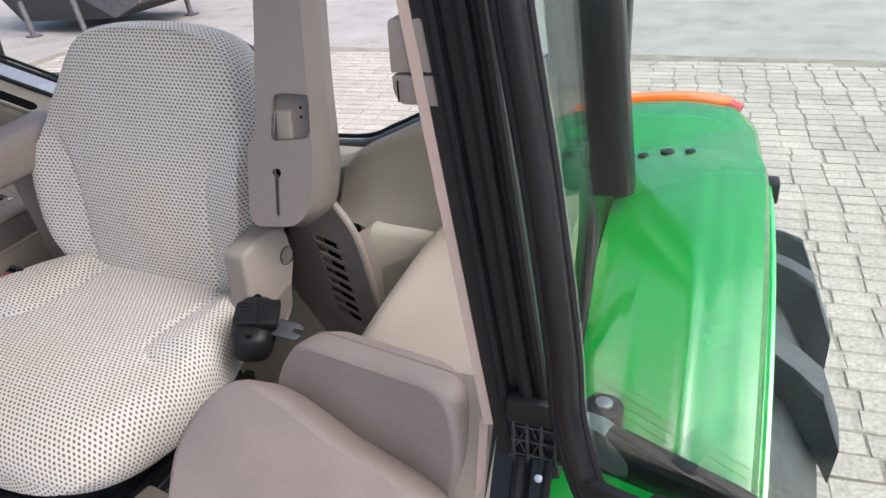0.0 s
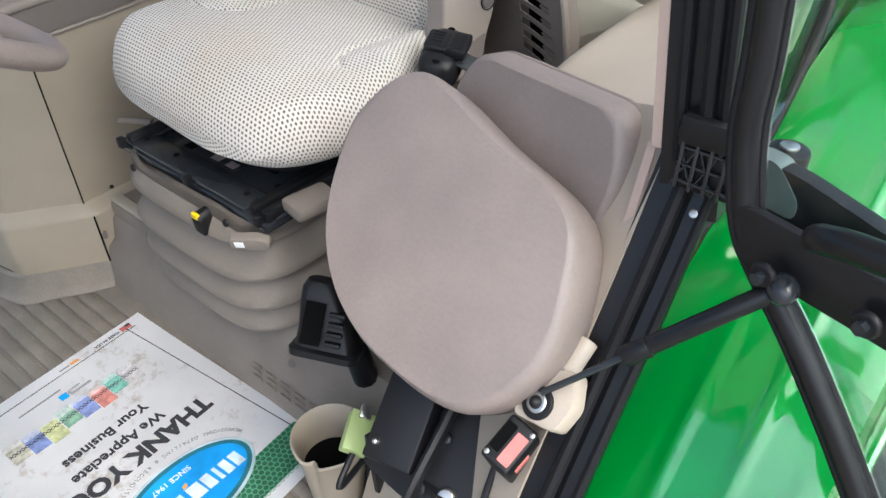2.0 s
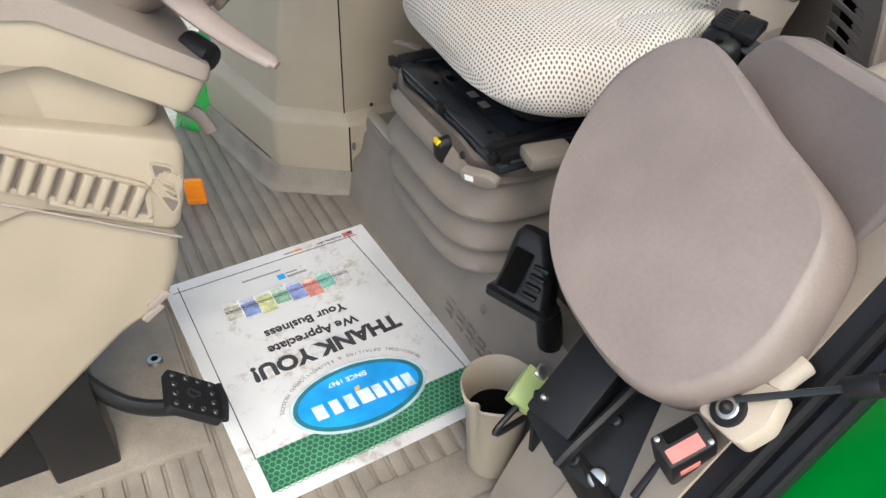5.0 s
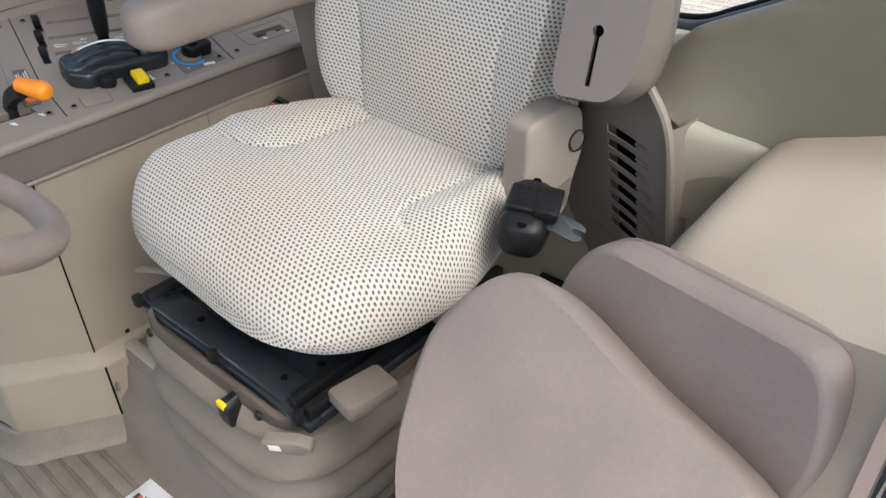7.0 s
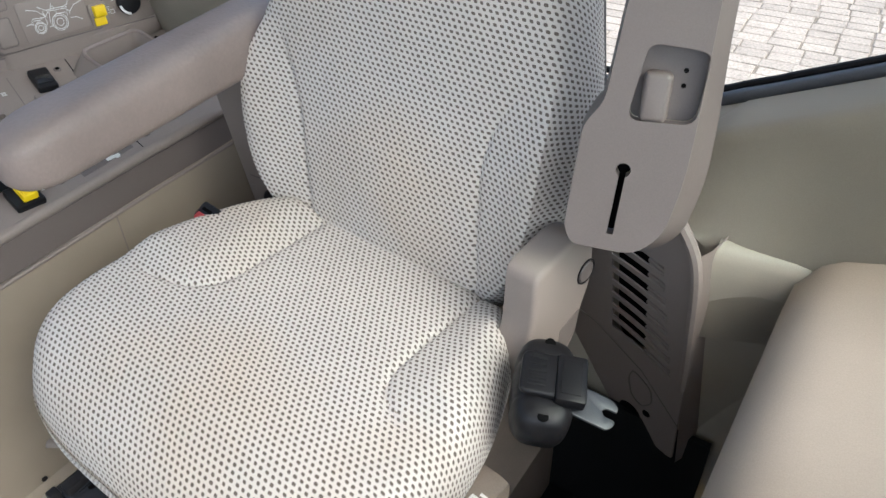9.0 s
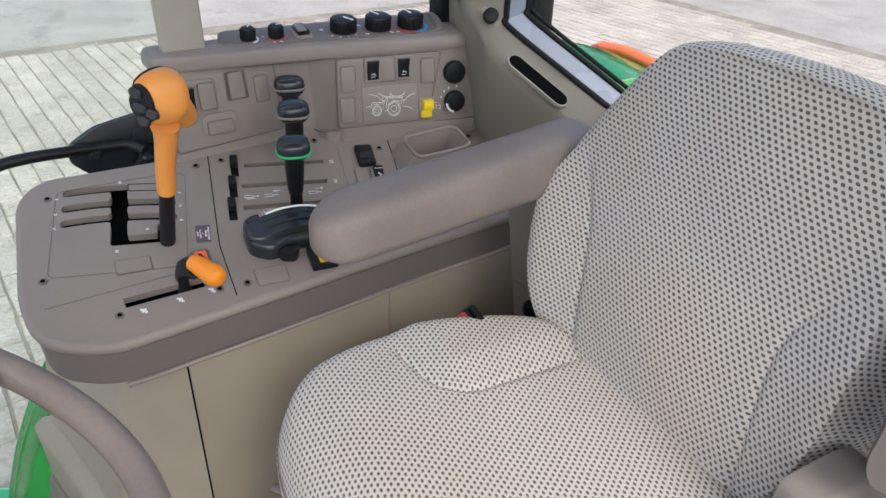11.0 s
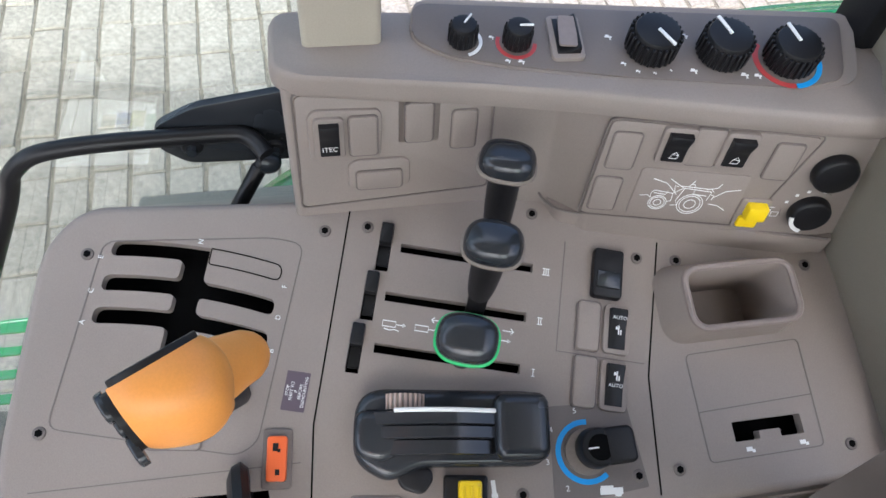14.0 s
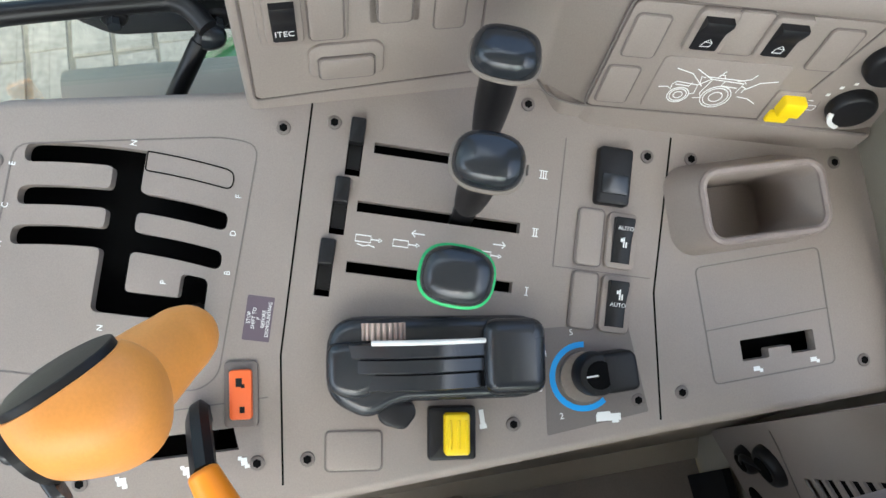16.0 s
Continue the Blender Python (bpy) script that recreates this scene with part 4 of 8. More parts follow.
def make_seat():
    t = thing("driver_seat", "swivelled suspension seat with pale dotted knitted cloth", "seat", m=SEAT @ Matrix.Translation((0, -0.05, 0.19)))
    # cushion
    rings = [(0.88, 0.022), (0.94, 0.027), (0.98, 0.040), (1.0, 0.060), (1.0, 0.078), (0.985, 0.100), (0.960, 0.116), (0.925, 0.126), (0.88, 0.130)]
    half = [(0.0, -0.228), (0.13, -0.226), (0.215, -0.204), (0.266, -0.150), (0.287, -0.07), (0.284, 0.02), (0.262, 0.10), (0.230, 0.17), (0.185, 0.214), (0.10, 0.226), (0.0, 0.226)]
    out = [(p.x + 0.004, p.y) for p in smooth_line([(x, y, 0) for x, y in half + [(-x, y) for x, y in half[-2:0:-1]]], 11, True)]
    part("cushion", pillow(out, rings, cushion_lift, m=PAD @ Matrix.Translation((0, 0, 0.505))), CLOTH, t)
    for sx in (-1, 1):
        line = [(0.136, 0.20 - 0.02 * k) for k in range(8)] + [(0.191 - 0.055 * math.sin(radians(a)), 0.045 - 0.055 * math.cos(radians(a))) for a in range(75, -1, -15)]
        pts = [PAD @ Vector((0.026 + sx * x, y, 0.6335 + cushion_lift(0.026 + sx * x, y))) for x, y in line]
        part("seam", tube(pts, 0.0012, 6, raw=True), SEAM, t)
    bm = prism(rounded(0.36, 0.34, 0.05), 0.045, PAD @ Matrix.Translation((0, 0.03, 0.474)), 0.004)
    part("cushion_pan", bm, BLACK, t, "black pressed cushion pan")
    # backrest
    BK = PAD @ Matrix.Translation((-0.010, 0.206, 0.570)) @ pose(0, 0, 0, 90 - 13, 0, 0)
    edge = [(0.0, 0.502), (-0.10, 0.494), (-0.160, 0.470), (-0.210, 0.400), (-0.262, 0.308), (-0.287, 0.215), (-0.271, 0.12), (-0.228, 0.05), (-0.16, 0.013), (0.0, 0.006), (0.15, 0.012), (0.208, 0.045), (0.234, 0.11), (0.245, 0.20), (0.240, 0.30), (0.222, 0.38), (0.203, 0.44), (0.162, 0.482), (0.10, 0.498)]
    out = [(p.x, p.y) for p in smooth_line([(x, y, 0) for x, y in edge], 12, True)]
    rings = [(0.86, -0.105), (0.93, -0.10), (0.975, -0.085), (1.0, -0.055), (1.0, -0.035), (0.985, -0.014), (0.955, 0.0), (0.92, 0.008), (0.88, 0.011)]
    part("backrest", pillow(out, rings, back_lift, m=BK), CLOTH, t)
    for sx in (-1, 1):
        pts = []
        for k in range(15):
            y = 0.035 + 0.0165 * k
            x = sx * back_seam(sx, y)
            pts.append(BK @ Vector((x, y, 0.0095 + back_lift(x, y))))
        part("seam", tube(pts, 0.0012, 6, raw=True), SEAM, t)
    shell = [(x * 0.92, 0.238 + (y - 0.238) * 0.94) for x, y in out]
    bm = prism(shell, -0.035, BK @ Matrix.Translation((0, 0, -0.095)), 0.012)
    part("back_shell", bm, BLACK, t, "dark plastic shell behind the backrest")
    # side bracket with the recliner knob
    def bracket(sx):
        pts = [(-0.070, -0.075), (0.000, -0.085), (0.030, -0.06), (0.040, -0.02), (0.062, 0.02), (0.062, 0.085), (0.03, 0.105), (-0.045, 0.10), (-0.055, 0.03), (-0.080, -0.03)]
        M = SEAT @ frame_at((sx * 0.168, 0.232, 0.640), (0, 1, 0.12), (0, -0.12, 1))
        return M, roundpoly(pts, 0.016)
    M, o = bracket(1)
    part("side_bracket", prism(o, 0.042, M, 0.007, 3), BROWN, t, "taupe plastic recliner bracket")
    cutout = roundpoly([(-0.010, -0.072), (0.026, -0.050), (0.036, -0.014), (-0.004, -0.020)], 0.004)
    # nothing is cut out: a darker flat patch paints the cutout's shade
    part("cutout_shade_patch", prism(cutout, 0.0012, M @ Matrix.Translation((0, 0, 0.0415)), 0), BROWN_DK, t)
    kn = SEAT @ Matrix.Translation((0.2105, 0.272, 0.686)) @ pose(0, 0, 0, 0, 90, 0)
    part("recliner_knob", dome(0.0135, 0.0022, kn), TOWER, t)
    part("knob_ring", ring_line([(0.016 * math.cos(a * 0.2618), 0.016 * math.sin(a * 0.2618)) for a in range(24)], 0.0015, 0, 0.0014, kn), BLACK, t)
    # right armrest
    secs = []
    for f in [0, 0.02, 0.05, 0.12, 0.2, 0.3, 0.4, 0.5, 0.6, 0.7, 0.78, 0.84, 0.88, 0.91, 0.935, 0.955, 0.972, 0.985, 0.994, 1.0]:
        y = 0.300 - 0.455 * f
        w = 0.049 - 0.002 * f
        h = 0.047 - 0.007 * f
        k = math.sqrt(max(1 - ((f - 0.84) / 0.16) ** 2.6, 0.004)) if f > 0.84 else min(0.75 + 5 * f, 1.0)
        cz = 0.829 - 0.014 * f
        cx = -0.395 + 0.102 * f
        secs.append([SEAT @ Vector((cx + a * k, y, cz + b * (0.25 + 0.75 * k))) for a, b in super_outline(w, h, 3.2, 28)])
    part("armrest", loft(secs), VINYL, t, "padded taupe vinyl armrest")
    part("armrest_arm", box((-0.40, 0.27, 0.70), (-0.20, 0.33, 0.81), 0.02, SEAT), BROWN_DK, t)
    # seat belt buckle on the tractor's right
    bk = SEAT @ Matrix.Translation((-0.286, 0.085, 0.612)) @ pose(0, 0, 0, 28, 0, 0)
    b = part("buckle", box((-0.020, -0.014, -0.045), (0.020, 0.014, 0.038), 0.005, bk), BLACK, t)
    part("buckle_button", box((-0.013, -0.0165, 0.012), (0.013, -0.004, 0.0405), 0.003, bk), RED, b, "dull red release button")
    part("tongue_slot", box((-0.011, 0.0, 0.0375), (0.011, 0.005, 0.0385), 0.0003, bk), VOID, b)
    # belt reel on the tractor's left
    R = frame_at((0.270, 0.328, 0.642), (0.90, 0.40, -0.12), (-0.39, 0.90, 0.16))
    drum = []
    for q in range(25):
        f = -1 + 2 * q / 24
        k = (1 - abs(f) ** 3.4) ** 0.34 if abs(f) < 0.999 else 0.05
        band = 0.93 if q in (7, 8, 16, 17) else 1.0
        drum.append([R @ Vector((x * k * band, 0.058 * f, z * k * band)) for x, z in super_outline(0.033, 0.032, 3.0, 36)])
    r = part("belt_reel", loft(drum), BLACK, t, "black belt reel housing with moulded bands")
    part("reel_cover", prism(rounded(0.052, 0.050, 0.008), 0.006, R @ Matrix.Translation((-0.002, 0.0, 0.030)), 0.003, 3), BLACK, r)
    part("belt_tray", box((0.008, -0.030, 0.024), (0.040, 0.026, 0.040), 0.004, R), BLACK, r)
    part("belt_slot", box((0.013, -0.022, 0.0395), (0.034, 0.018, 0.0408), 0.0005, R), RUBBER, r)
    for k in range(5):
        part("cover_bar", box((-0.020, -0.016 + 0.008 * k, 0.0358), (-0.002, -0.012 + 0.008 * k, 0.0367), 0.0003, R), RUBBER, r)
    for v in (-0.045, 0.045):
        part("screw_well", dome(0.006, 0.001, R @ Matrix.Translation((0.0, v, 0.0265)), 12), VOID, r)
    tg = prism(roundpoly([(0, -0.018), (0.040, -0.018), (0.046, -0.010), (0.046, -0.004), (0.034, -0.004), (0.030, 0.001), (0.034, 0.006), (0.046, 0.006), (0.046, 0.012), (0.038, 0.018), (0, 0.018)], 0.004), 0.003, R @ Matrix.Translation((0.030, -0.012, 0.016)) @ pose(0, 0, 0, 0, 8, -12), 0.0008)
    part("anchor_plate", tg, DARK_STEEL, r, "dark grey steel belt anchor plate")
    # adjuster handles beside the cushion
    for name, lo, hi, icon in (("depth_handle", (0.208, 0.0, 0.503), (0.266, 0.078, 0.535), True), ("tilt_handle", (0.205, -0.165, 0.455), (0.258, -0.085, 0.48), False)):
        h = part(name, box(lo, hi, 0.008, SEAT), RUBBER_TAN, t)
        if icon:
            cx, cy = 0.252, 0.030
            bm = box((cx - 0.009, cy - 0.009, hi[2] - 0.0002), (cx + 0.009, cy + 0.007, hi[2] + 0.0006), 0.0003, SEAT)
            box((cx - 0.002, cy + 0.010, hi[2] - 0.0002), (cx + 0.012, cy + 0.014, hi[2] + 0.0006), 0.0003, SEAT, into=bm)
            part("icon", bm, WHITE, h)
            part("icon", box((cx - 0.005, cy - 0.005, hi[2] + 0.0004), (cx + 0.005, cy + 0.003, hi[2] + 0.0009), 0.0002, SEAT), BROWN_DK, h)
    # suspension: top plate, rails, skirt, bellows
    bm = box((-0.234, 0.012, 0.436), (0.176, 0.42, 0.450), 0.004)
    part("top_plate", bm, BLACK_GLOSS, t, "black pressed steel suspension plate")
    part("plate_channel", box((-0.228, 0.016, 0.450), (0.120, 0.066, 0.459), 0.004), BLACK_GLOSS, t)
    for x in (-0.215, 0.128, 0.156):
        part("slide_rail", box((x, 0.02, 0.450), (x + 0.016, 0.42, 0.470), 0.003), BLACK, t)
        part("rail_rod", rod((x + 0.022, 0.03, 0.456), (x + 0.022, 0.35, 0.456), 0.004), BLACK_GLOSS, t)
    for x, y in ((-0.06, 0.085), (-0.02, 0.085), (0.05, 0.12), (-0.13, 0.08)):
        part("plate_slot", box((x, y, 0.4497), (x + 0.022, y + 0.016, 0.4508), 0.0004), VINYL if x > -0.07 and y < 0.1 else VOID, t)
    for x, y in ((-0.19, 0.045), (-0.10, 0.045), (0.09, 0.045), (0.10, 0.10), (-0.16, 0.10), (0.06, 0.16)):
        part("plate_hole", dome(0.0055, 0.0008, Matrix.Translation((x, y, 0.459 if y < 0.06 else 0.450)), 12), VOID, t)
    for x in (-0.225, -0.030, 0.150):
        part("plate_clip", box((x, 0.004, 0.446), (x + 0.014, 0.018, 0.466), 0.003), BLACK, t)
    # taupe flange with a wavy edge round the plate
    path = [(p, q) for p, q in super_outline(0.203, 0.205, 5.0, 160, -0.032, 0.205)]
    path = [(p, q) for p, q in path if q < 0.30]
    path.sort(key=lambda v: math.atan2(v[1] - 0.30, v[0] + 0.032))
    rows = []
    for k, (g, z) in enumerate(((-0.004, 0.452), (0.003, 0.448), (0.006, 0.432), (0.005, 0.416))):
        row = []
        for i, (p, q) in enumerate(path):
            f = i / (len(path) - 1)
            dip = 0.013 * (0.5 + 0.5 * math.sin(f * 30 + 1.2)) if k < 2 else 0
            d = Vector((p + 0.032, q - 0.205)).normalized()
            row.append((p + d.x * g, q + d.y * g, z - dip))
        rows.append(row)
    bm = loft(rows, caps=False, closed_ring=False)
    bmesh.ops.solidify(bm, geom=bm.faces, thickness=0.004)
    part("front_skirt", bm, RUBBER_TAN, t)
    for x, z in ((-0.165, 0.432), (0.095, 0.432)):
        part("rivet", dome(0.007, 0.004, frame_at((x, -0.006, z), (1, 0, 0), (0, 0.1, 1))), BLACK, t)
    part("rivet", dome(0.007, 0.004, frame_at((0.177, 0.075, 0.434), (0, 1, 0), (-0.1, 0, 1))), BLACK, t)
    # bellows
    secs = []
    # each fold slopes out to a rounded lip and tucks back under it
    for top, lip, reach in ((0.436, 0.398, 0.000), (0.390, 0.324, 0.006), (0.318, 0.256, 0.004), (0.250, 0.200, 0.000)):
        for g, z in ((-0.052, top + 0.004), (-0.030, top), (-0.014, top - 0.010), (0.000, lip + 0.030), (0.010, lip + 0.013), (0.015, lip + 0.003), (0.014, lip - 0.004), (0.006, lip - 0.007), (-0.016, lip - 0.003), (-0.040, lip + 0.003), (-0.060, lip + 0.005)):
            secs.append([(p - 0.040, q + 0.185, z) for p, q in super_outline(0.186 + reach + g, 0.192 + reach + g, 4.2, 96)])
    secs.append([(p - 0.040, q + 0.185, 0.186) for p, q in super_outline(0.13, 0.13, 4.2, 96)])
    part("bellows", loft(secs), RUBBER_TAN, t, "tan rubber bellows in four folds")
    # height switch and lock lever in front
    s = part("height_switch", prism(roundpoly([(-0.013, -0.02), (0.013, -0.02), (0.013, 0.012), (0.006, 0.022), (-0.006, 0.022), (-0.013, 0.012)], 0.004), 0.026, frame_at((0.043, -0.002, 0.418), (1, 0, 0), (0, -0.1, 1)), 0.004, 3), BLACK, t)
    part("switch_mark", box((0.035, -0.0300, 0.4285), (0.051, -0.0235, 0.4385), 0.001), YELLOW, s, "yellow mark")
    s = part("lock_lever", prism(roundpoly([(-0.03, -0.01), (0.02, -0.014), (0.038, -0.004), (0.038, 0.008), (0.02, 0.016), (-0.03, 0.012)], 0.007), 0.016, frame_at((0.150, -0.004, 0.426), (1, 0.55, 0.1), (0, -0.2, 1)), 0.004, 3), RUBBER_TAN, t)
    part("lever_icon", box((-0.020, -0.004, 0.0155), (-0.004, 0.008, 0.0165), 0.0004, frame_at((0.150, -0.004, 0.426), (1, 0.55, 0.1), (0, -0.2, 1))), WHITE, s)
    part("front_lever", tube([(-0.245, 0.09, 0.452), (-0.275, 0.07, 0.455), (-0.30, 0.055, 0.452)], lambda f: 0.010 - 0.003 * f, 10, flat=0.6), RUBBER_TAN, t)
    return t


make_seat()


def make_tower():
    """The upright belt tower beside the backrest."""
    t = thing("belt_tower", "upright taupe plastic seat belt tower with a belt slot", "belt tower", (0.30, 0.50, 0.74))
    # ax: x across the face, y up the face, z towards the driver
    ax = frame_at((0.288, 0.425, 0.794), (0.96, 0.28, 0.0), (-0.02, 0.27, 0.96))
    rr = [0.008, 0.012, 0.03, 0.03, 0.03, 0.03, 0.03, 0.01, 0.01, 0.05, 0.05, 0.02, 0.02]
    full = roundpoly([(-0.052, 0.0), (-0.044, -0.022), (0.034, -0.026), (0.066, 0.0), (0.078, 0.06), (0.078, 0.11), (0.074, 0.20), (0.072, 0.75), (-0.012, 0.75), (-0.016, 0.32), (-0.026, 0.20), (-0.032, 0.13), (-0.048, 0.11)], rr)
    o = roundpoly([(-0.050, 0.002), (-0.042, -0.016), (0.022, -0.018), (0.046, 0.006), (0.056, 0.06), (0.058, 0.11), (0.058, 0.20), (0.056, 0.745), (-0.008, 0.745), (-0.012, 0.32), (-0.022, 0.20), (-0.028, 0.13), (-0.045, 0.108)], rr)
    recess = roundpoly([(-0.006, 0.116), (0.056, 0.118), (0.060, 0.184), (0.004, 0.188)], 0.012)
    slot = [(-0.0075, 0.0), (-0.0010, 0.0), (0.0018, 0.060)] + [(-0.0010 + 0.0072 * math.cos(radians(a)), 0.067 + 0.0072 * math.sin(radians(a))) for a in range(-40, 221, 20)] + [(-0.0045, 0.060)]
    part("front_cover", plate(o, [recess, slot], -0.014, 0.0, ax), TOWER, t)
    secs = [[ax @ Vector((x, y, -0.0005)) for x, y in o], [ax @ Vector((x * 1.02, y, -0.004)) for x, y in o]] + [[ax @ Vector((x, y, z)) for x, y in full] for z in (-0.030, -0.06, -0.10)]
    part("tower_body", loft(secs, caps=False), TOWER, t)
    part("recess_floor", prism(recess, 0.002, ax @ Matrix.Translation((0, 0, -0.020)), 0), TOWER, t)
    # near-black sheet puts the belt slot's inner shade into colour
    part("slot_shade_sheet", prism(slot, 0.002, ax @ Matrix.Translation((0, 0, -0.020)), 0), VOID, t)
    part("release_button", prism(rounded(0.026, 0.046, 0.006, cx=0.017, cy=0.139), 0.020, ax @ Matrix.Translation((0, 0, -0.018)), 0.005, 3), TOWER, t)
    for dy in (0, 0.014):
        part("screw_hole", dome(0.0024, 0.001, ax @ Matrix.Translation((0.040, 0.150 + dy, -0.018)), 10), VOID, t)
    return t


make_tower()

# ---- right console ----
# local: x inwards and down the slope, y to the rear, z off the surface
CON = frame_at((-0.6, 0.25, 0.703), (0.9588, 0.0, -0.2842), (0.0056, 0.9998, 0.0189))
TURN15 = radians(15)


def rc(r, c):
    """From the levers' skewed grid (along, across) to the console's surface (x, y)."""
    return (r * math.sin(TURN15) + c * math.cos(TURN15), r * math.cos(TURN15) - c * math.sin(TURN15))


def on_con(x, y, z=0.0, turn=0.0):
    """A pose on the console; turn: degrees. Its y runs to the rear."""
    return CON @ Matrix.Translation((x, y, z)) @ pose(0, 0, 0, 0, 0, turn)


def on_grid(r, c, z=0.0):
    x, y = rc(r, c)
    return on_con(x, y, z, -15)


def socket_screw(m, parent):
    s = part("screw", dome(0.0062, 0.0016, m, 16, 3), BROWN_DK, parent, "dark socket screw")
    part("screw_socket", rod(m @ Vector((0, 0, 0.0012)), m @ Vector((0, 0, 0.0021)), 0.0036, n=6), VOID, s)


def rocker(m, parent, w=0.020, h=0.040, text="", material=None, bezel=True):
    """A rocker switch in its bezel."""
    if bezel:
        b = part("switch_bezel", prism(rounded(w + 0.010, h + 0.010, 0.005), 0.0045, m, 0.0015), BROWN, parent)
    else:
        b = parent
    secs = []
    for y, z in ((-h / 2, 0.006), (-h * 0.1, 0.0065), (h * 0.05, 0.0072), (h * 0.42, 0.0125), (h / 2, 0.0115)):
        secs.append([m @ Vector(p) for p in ((-w / 2, y, 0.002), (w / 2, y, 0.002), (w / 2, y, z - 0.001), (w / 2 - 0.0015, y, z), (-w / 2 + 0.0015, y, z), (-w / 2, y, z - 0.001))])
    r = part("rocker", loft(secs), material or BLACK, b)
    if text:
        words(text, h * 0.20, m @ Matrix.Translation((0, -h * 0.28, 0.0066)), WHITE, r, depth=0.0001)
    return b


def blank(m, parent, w, h, z=0.004):
    b = part("blank_cover", prism(rounded(w, h, 0.004), z, m, 0.0018), BROWN, parent)
    part("cover_gap", ring_line(rounded(w + 0.0012, h + 0.0012, 0.0045), 0.0011, 0.0, max(z - 0.002, 0.0) + 0.0006, m), BROWN_DK, b)
    return b


def bars(m, parent, rows, name="icon", material=None):
    """Small printed bars: rows of (x, y, w, h)."""
    bm = bmesh.new()
    for x, y, w, h in rows:
        prism([(x - w / 2, y - h / 2), (x + w / 2, y - h / 2), (x + w / 2, y + h / 2), (x - w / 2, y + h / 2)], 0.0005, m, 0, into=bm)
    return part(name, bm, material or WHITE, parent, smooth=False)


def make_console():
    t = thing("control_console", "taupe plastic control console with slots, switches and screws", "console", (-0.62, 0.15, 0.45))
    outer = roundpoly([(-0.192, 0.41), (-0.186, -0.15), (-0.200, -0.355), (-0.165, -0.388), (0.03, -0.420), (0.105, -0.414), (0.150, -0.345), (0.146, -0.14), (0.138, 0.16), (0.136, 0.41)], [0.005, 0.02, 0.03, 0.03, 0.06, 0.05, 0.05, 0.02, 0.02, 0.005], 5)
    def bow(p):
        """The gate's cross slots arch a little towards the middle."""
        k = min(max((0.030 - p[1]) / 0.022, 0.0), 1.0)
        return p[0], p[1] - 0.0068 * k * max(1 - ((p[0] + 0.279) / 0.083) ** 2, 0.0)

    def bowed(points, radius):
        line, dense = roundpoly(points, radius, 4), []
        for (x0, y0), (x1, y1) in zip(line, line[1:] + line[:1]):
            n = max(1, int(math.hypot(x1 - x0, y1 - y0) / 0.008))
            dense += [(x0 + (x1 - x0) * i / n, y0 + (y1 - y0) * i / n) for i in range(n)]
        return [rc(*bow(p)) for p in dense]

    left, right = [], []
    for c in (-0.0705, -0.0355, -0.003):
        left += [(-0.292, c - 0.008), (-0.361, c - 0.008), (-0.361, c + 0.008), (-0.292, c + 0.008)]
    for c in (-0.0355, -0.003):
        right += [(-0.268, c - 0.008), (-0.196, c - 0.008), (-0.196, c + 0.008), (-0.268, c + 0.008)]
    gate = [(-0.268, -0.0785)] + right + [(-0.268, 0.031), (-0.226, 0.031), (-0.226, 0.014), (-0.204, 0.014), (-0.204, 0.050), (-0.292, 0.050)] + left[::-1][:-1]
    gate = bowed(gate, [0.001] + [0.005, 0.0075, 0.0075, 0.005] * 2 + [0.004, 0.003, 0.004, 0.006, 0.007, 0.006] + [0.005, 0.0075, 0.0075, 0.005] * 2 + [0.005, 0.0075, 0.0075])
    slots = [gate]
    for r0, r1, c in ((-0.084, 0.052, -0.116), (-0.092, 0.050, -0.064), (-0.0946, 0.049, -0.0117)):
        slots.append([rc(*p) for p in ((r0, c - 0.0048), (r1, c - 0.0048), (r1, c + 0.0048), (r0, c + 0.0048))])
    for r, c0, c1 in ((-0.100, -0.138, -0.089), (-0.1066, -0.0855, -0.0375), (-0.112, -0.032, 0.0155)):
        slots.append([rc(*p) for p in ((r - 0.0065, c0), (r + 0.0065, c0), (r + 0.0065, c1), (r - 0.0065, c1))])
    slots.append([(0.078, -0.305), (0.082, -0.195), (0.100, -0.193), (0.096, -0.305)])
    slots.append(roundpoly([(0.077, 0.250), (0.077, 0.322), (0.096, 0.322), (0.096, 0.298), (0.088, 0.298), (0.088, 0.276), (0.096, 0.276), (0.096, 0.250)], 0.001, 1))
    well = rounded(0.056, 0.107, 0.012, cx=-0.042, cy=0.276)
    slots.append(well)
    part("top_panel", plate(outer, slots, -0.012, 0.0, CON), BROWN, t)
    edge = smooth_line([(x, y, 0) for x, y in outer], 1, True)
    part("top_rim", tube([CON @ Vector((p.x * 0.997, p.y, -0.010)) for p in edge], 0.010, 10, raw=True, closed=True), BROWN, t)
    # near-black sheet below the openings, painted as the shade inside them
    part("slot_shade_sheet", plate([(x * 0.97, y * 0.985) for x, y in outer], [well], -0.036, -0.034, CON), VOID, t)
    # skirt band around the console
    rows = []
    for k, (grow, dz) in enumerate(((1.0, -0.008), (1.004, -0.03), (1.0, -0.06), (0.995, -0.072))):
        rows.append([tuple((CON @ Vector((p.x * grow, p.y * (1 + (grow - 1) * 0.5), -0.008))) + Vector((0, 0, dz + 0.008))) for p in edge])
    part("rim_band", loft(rows, caps=False), BROWN_DK, t, "darker taupe rim band")
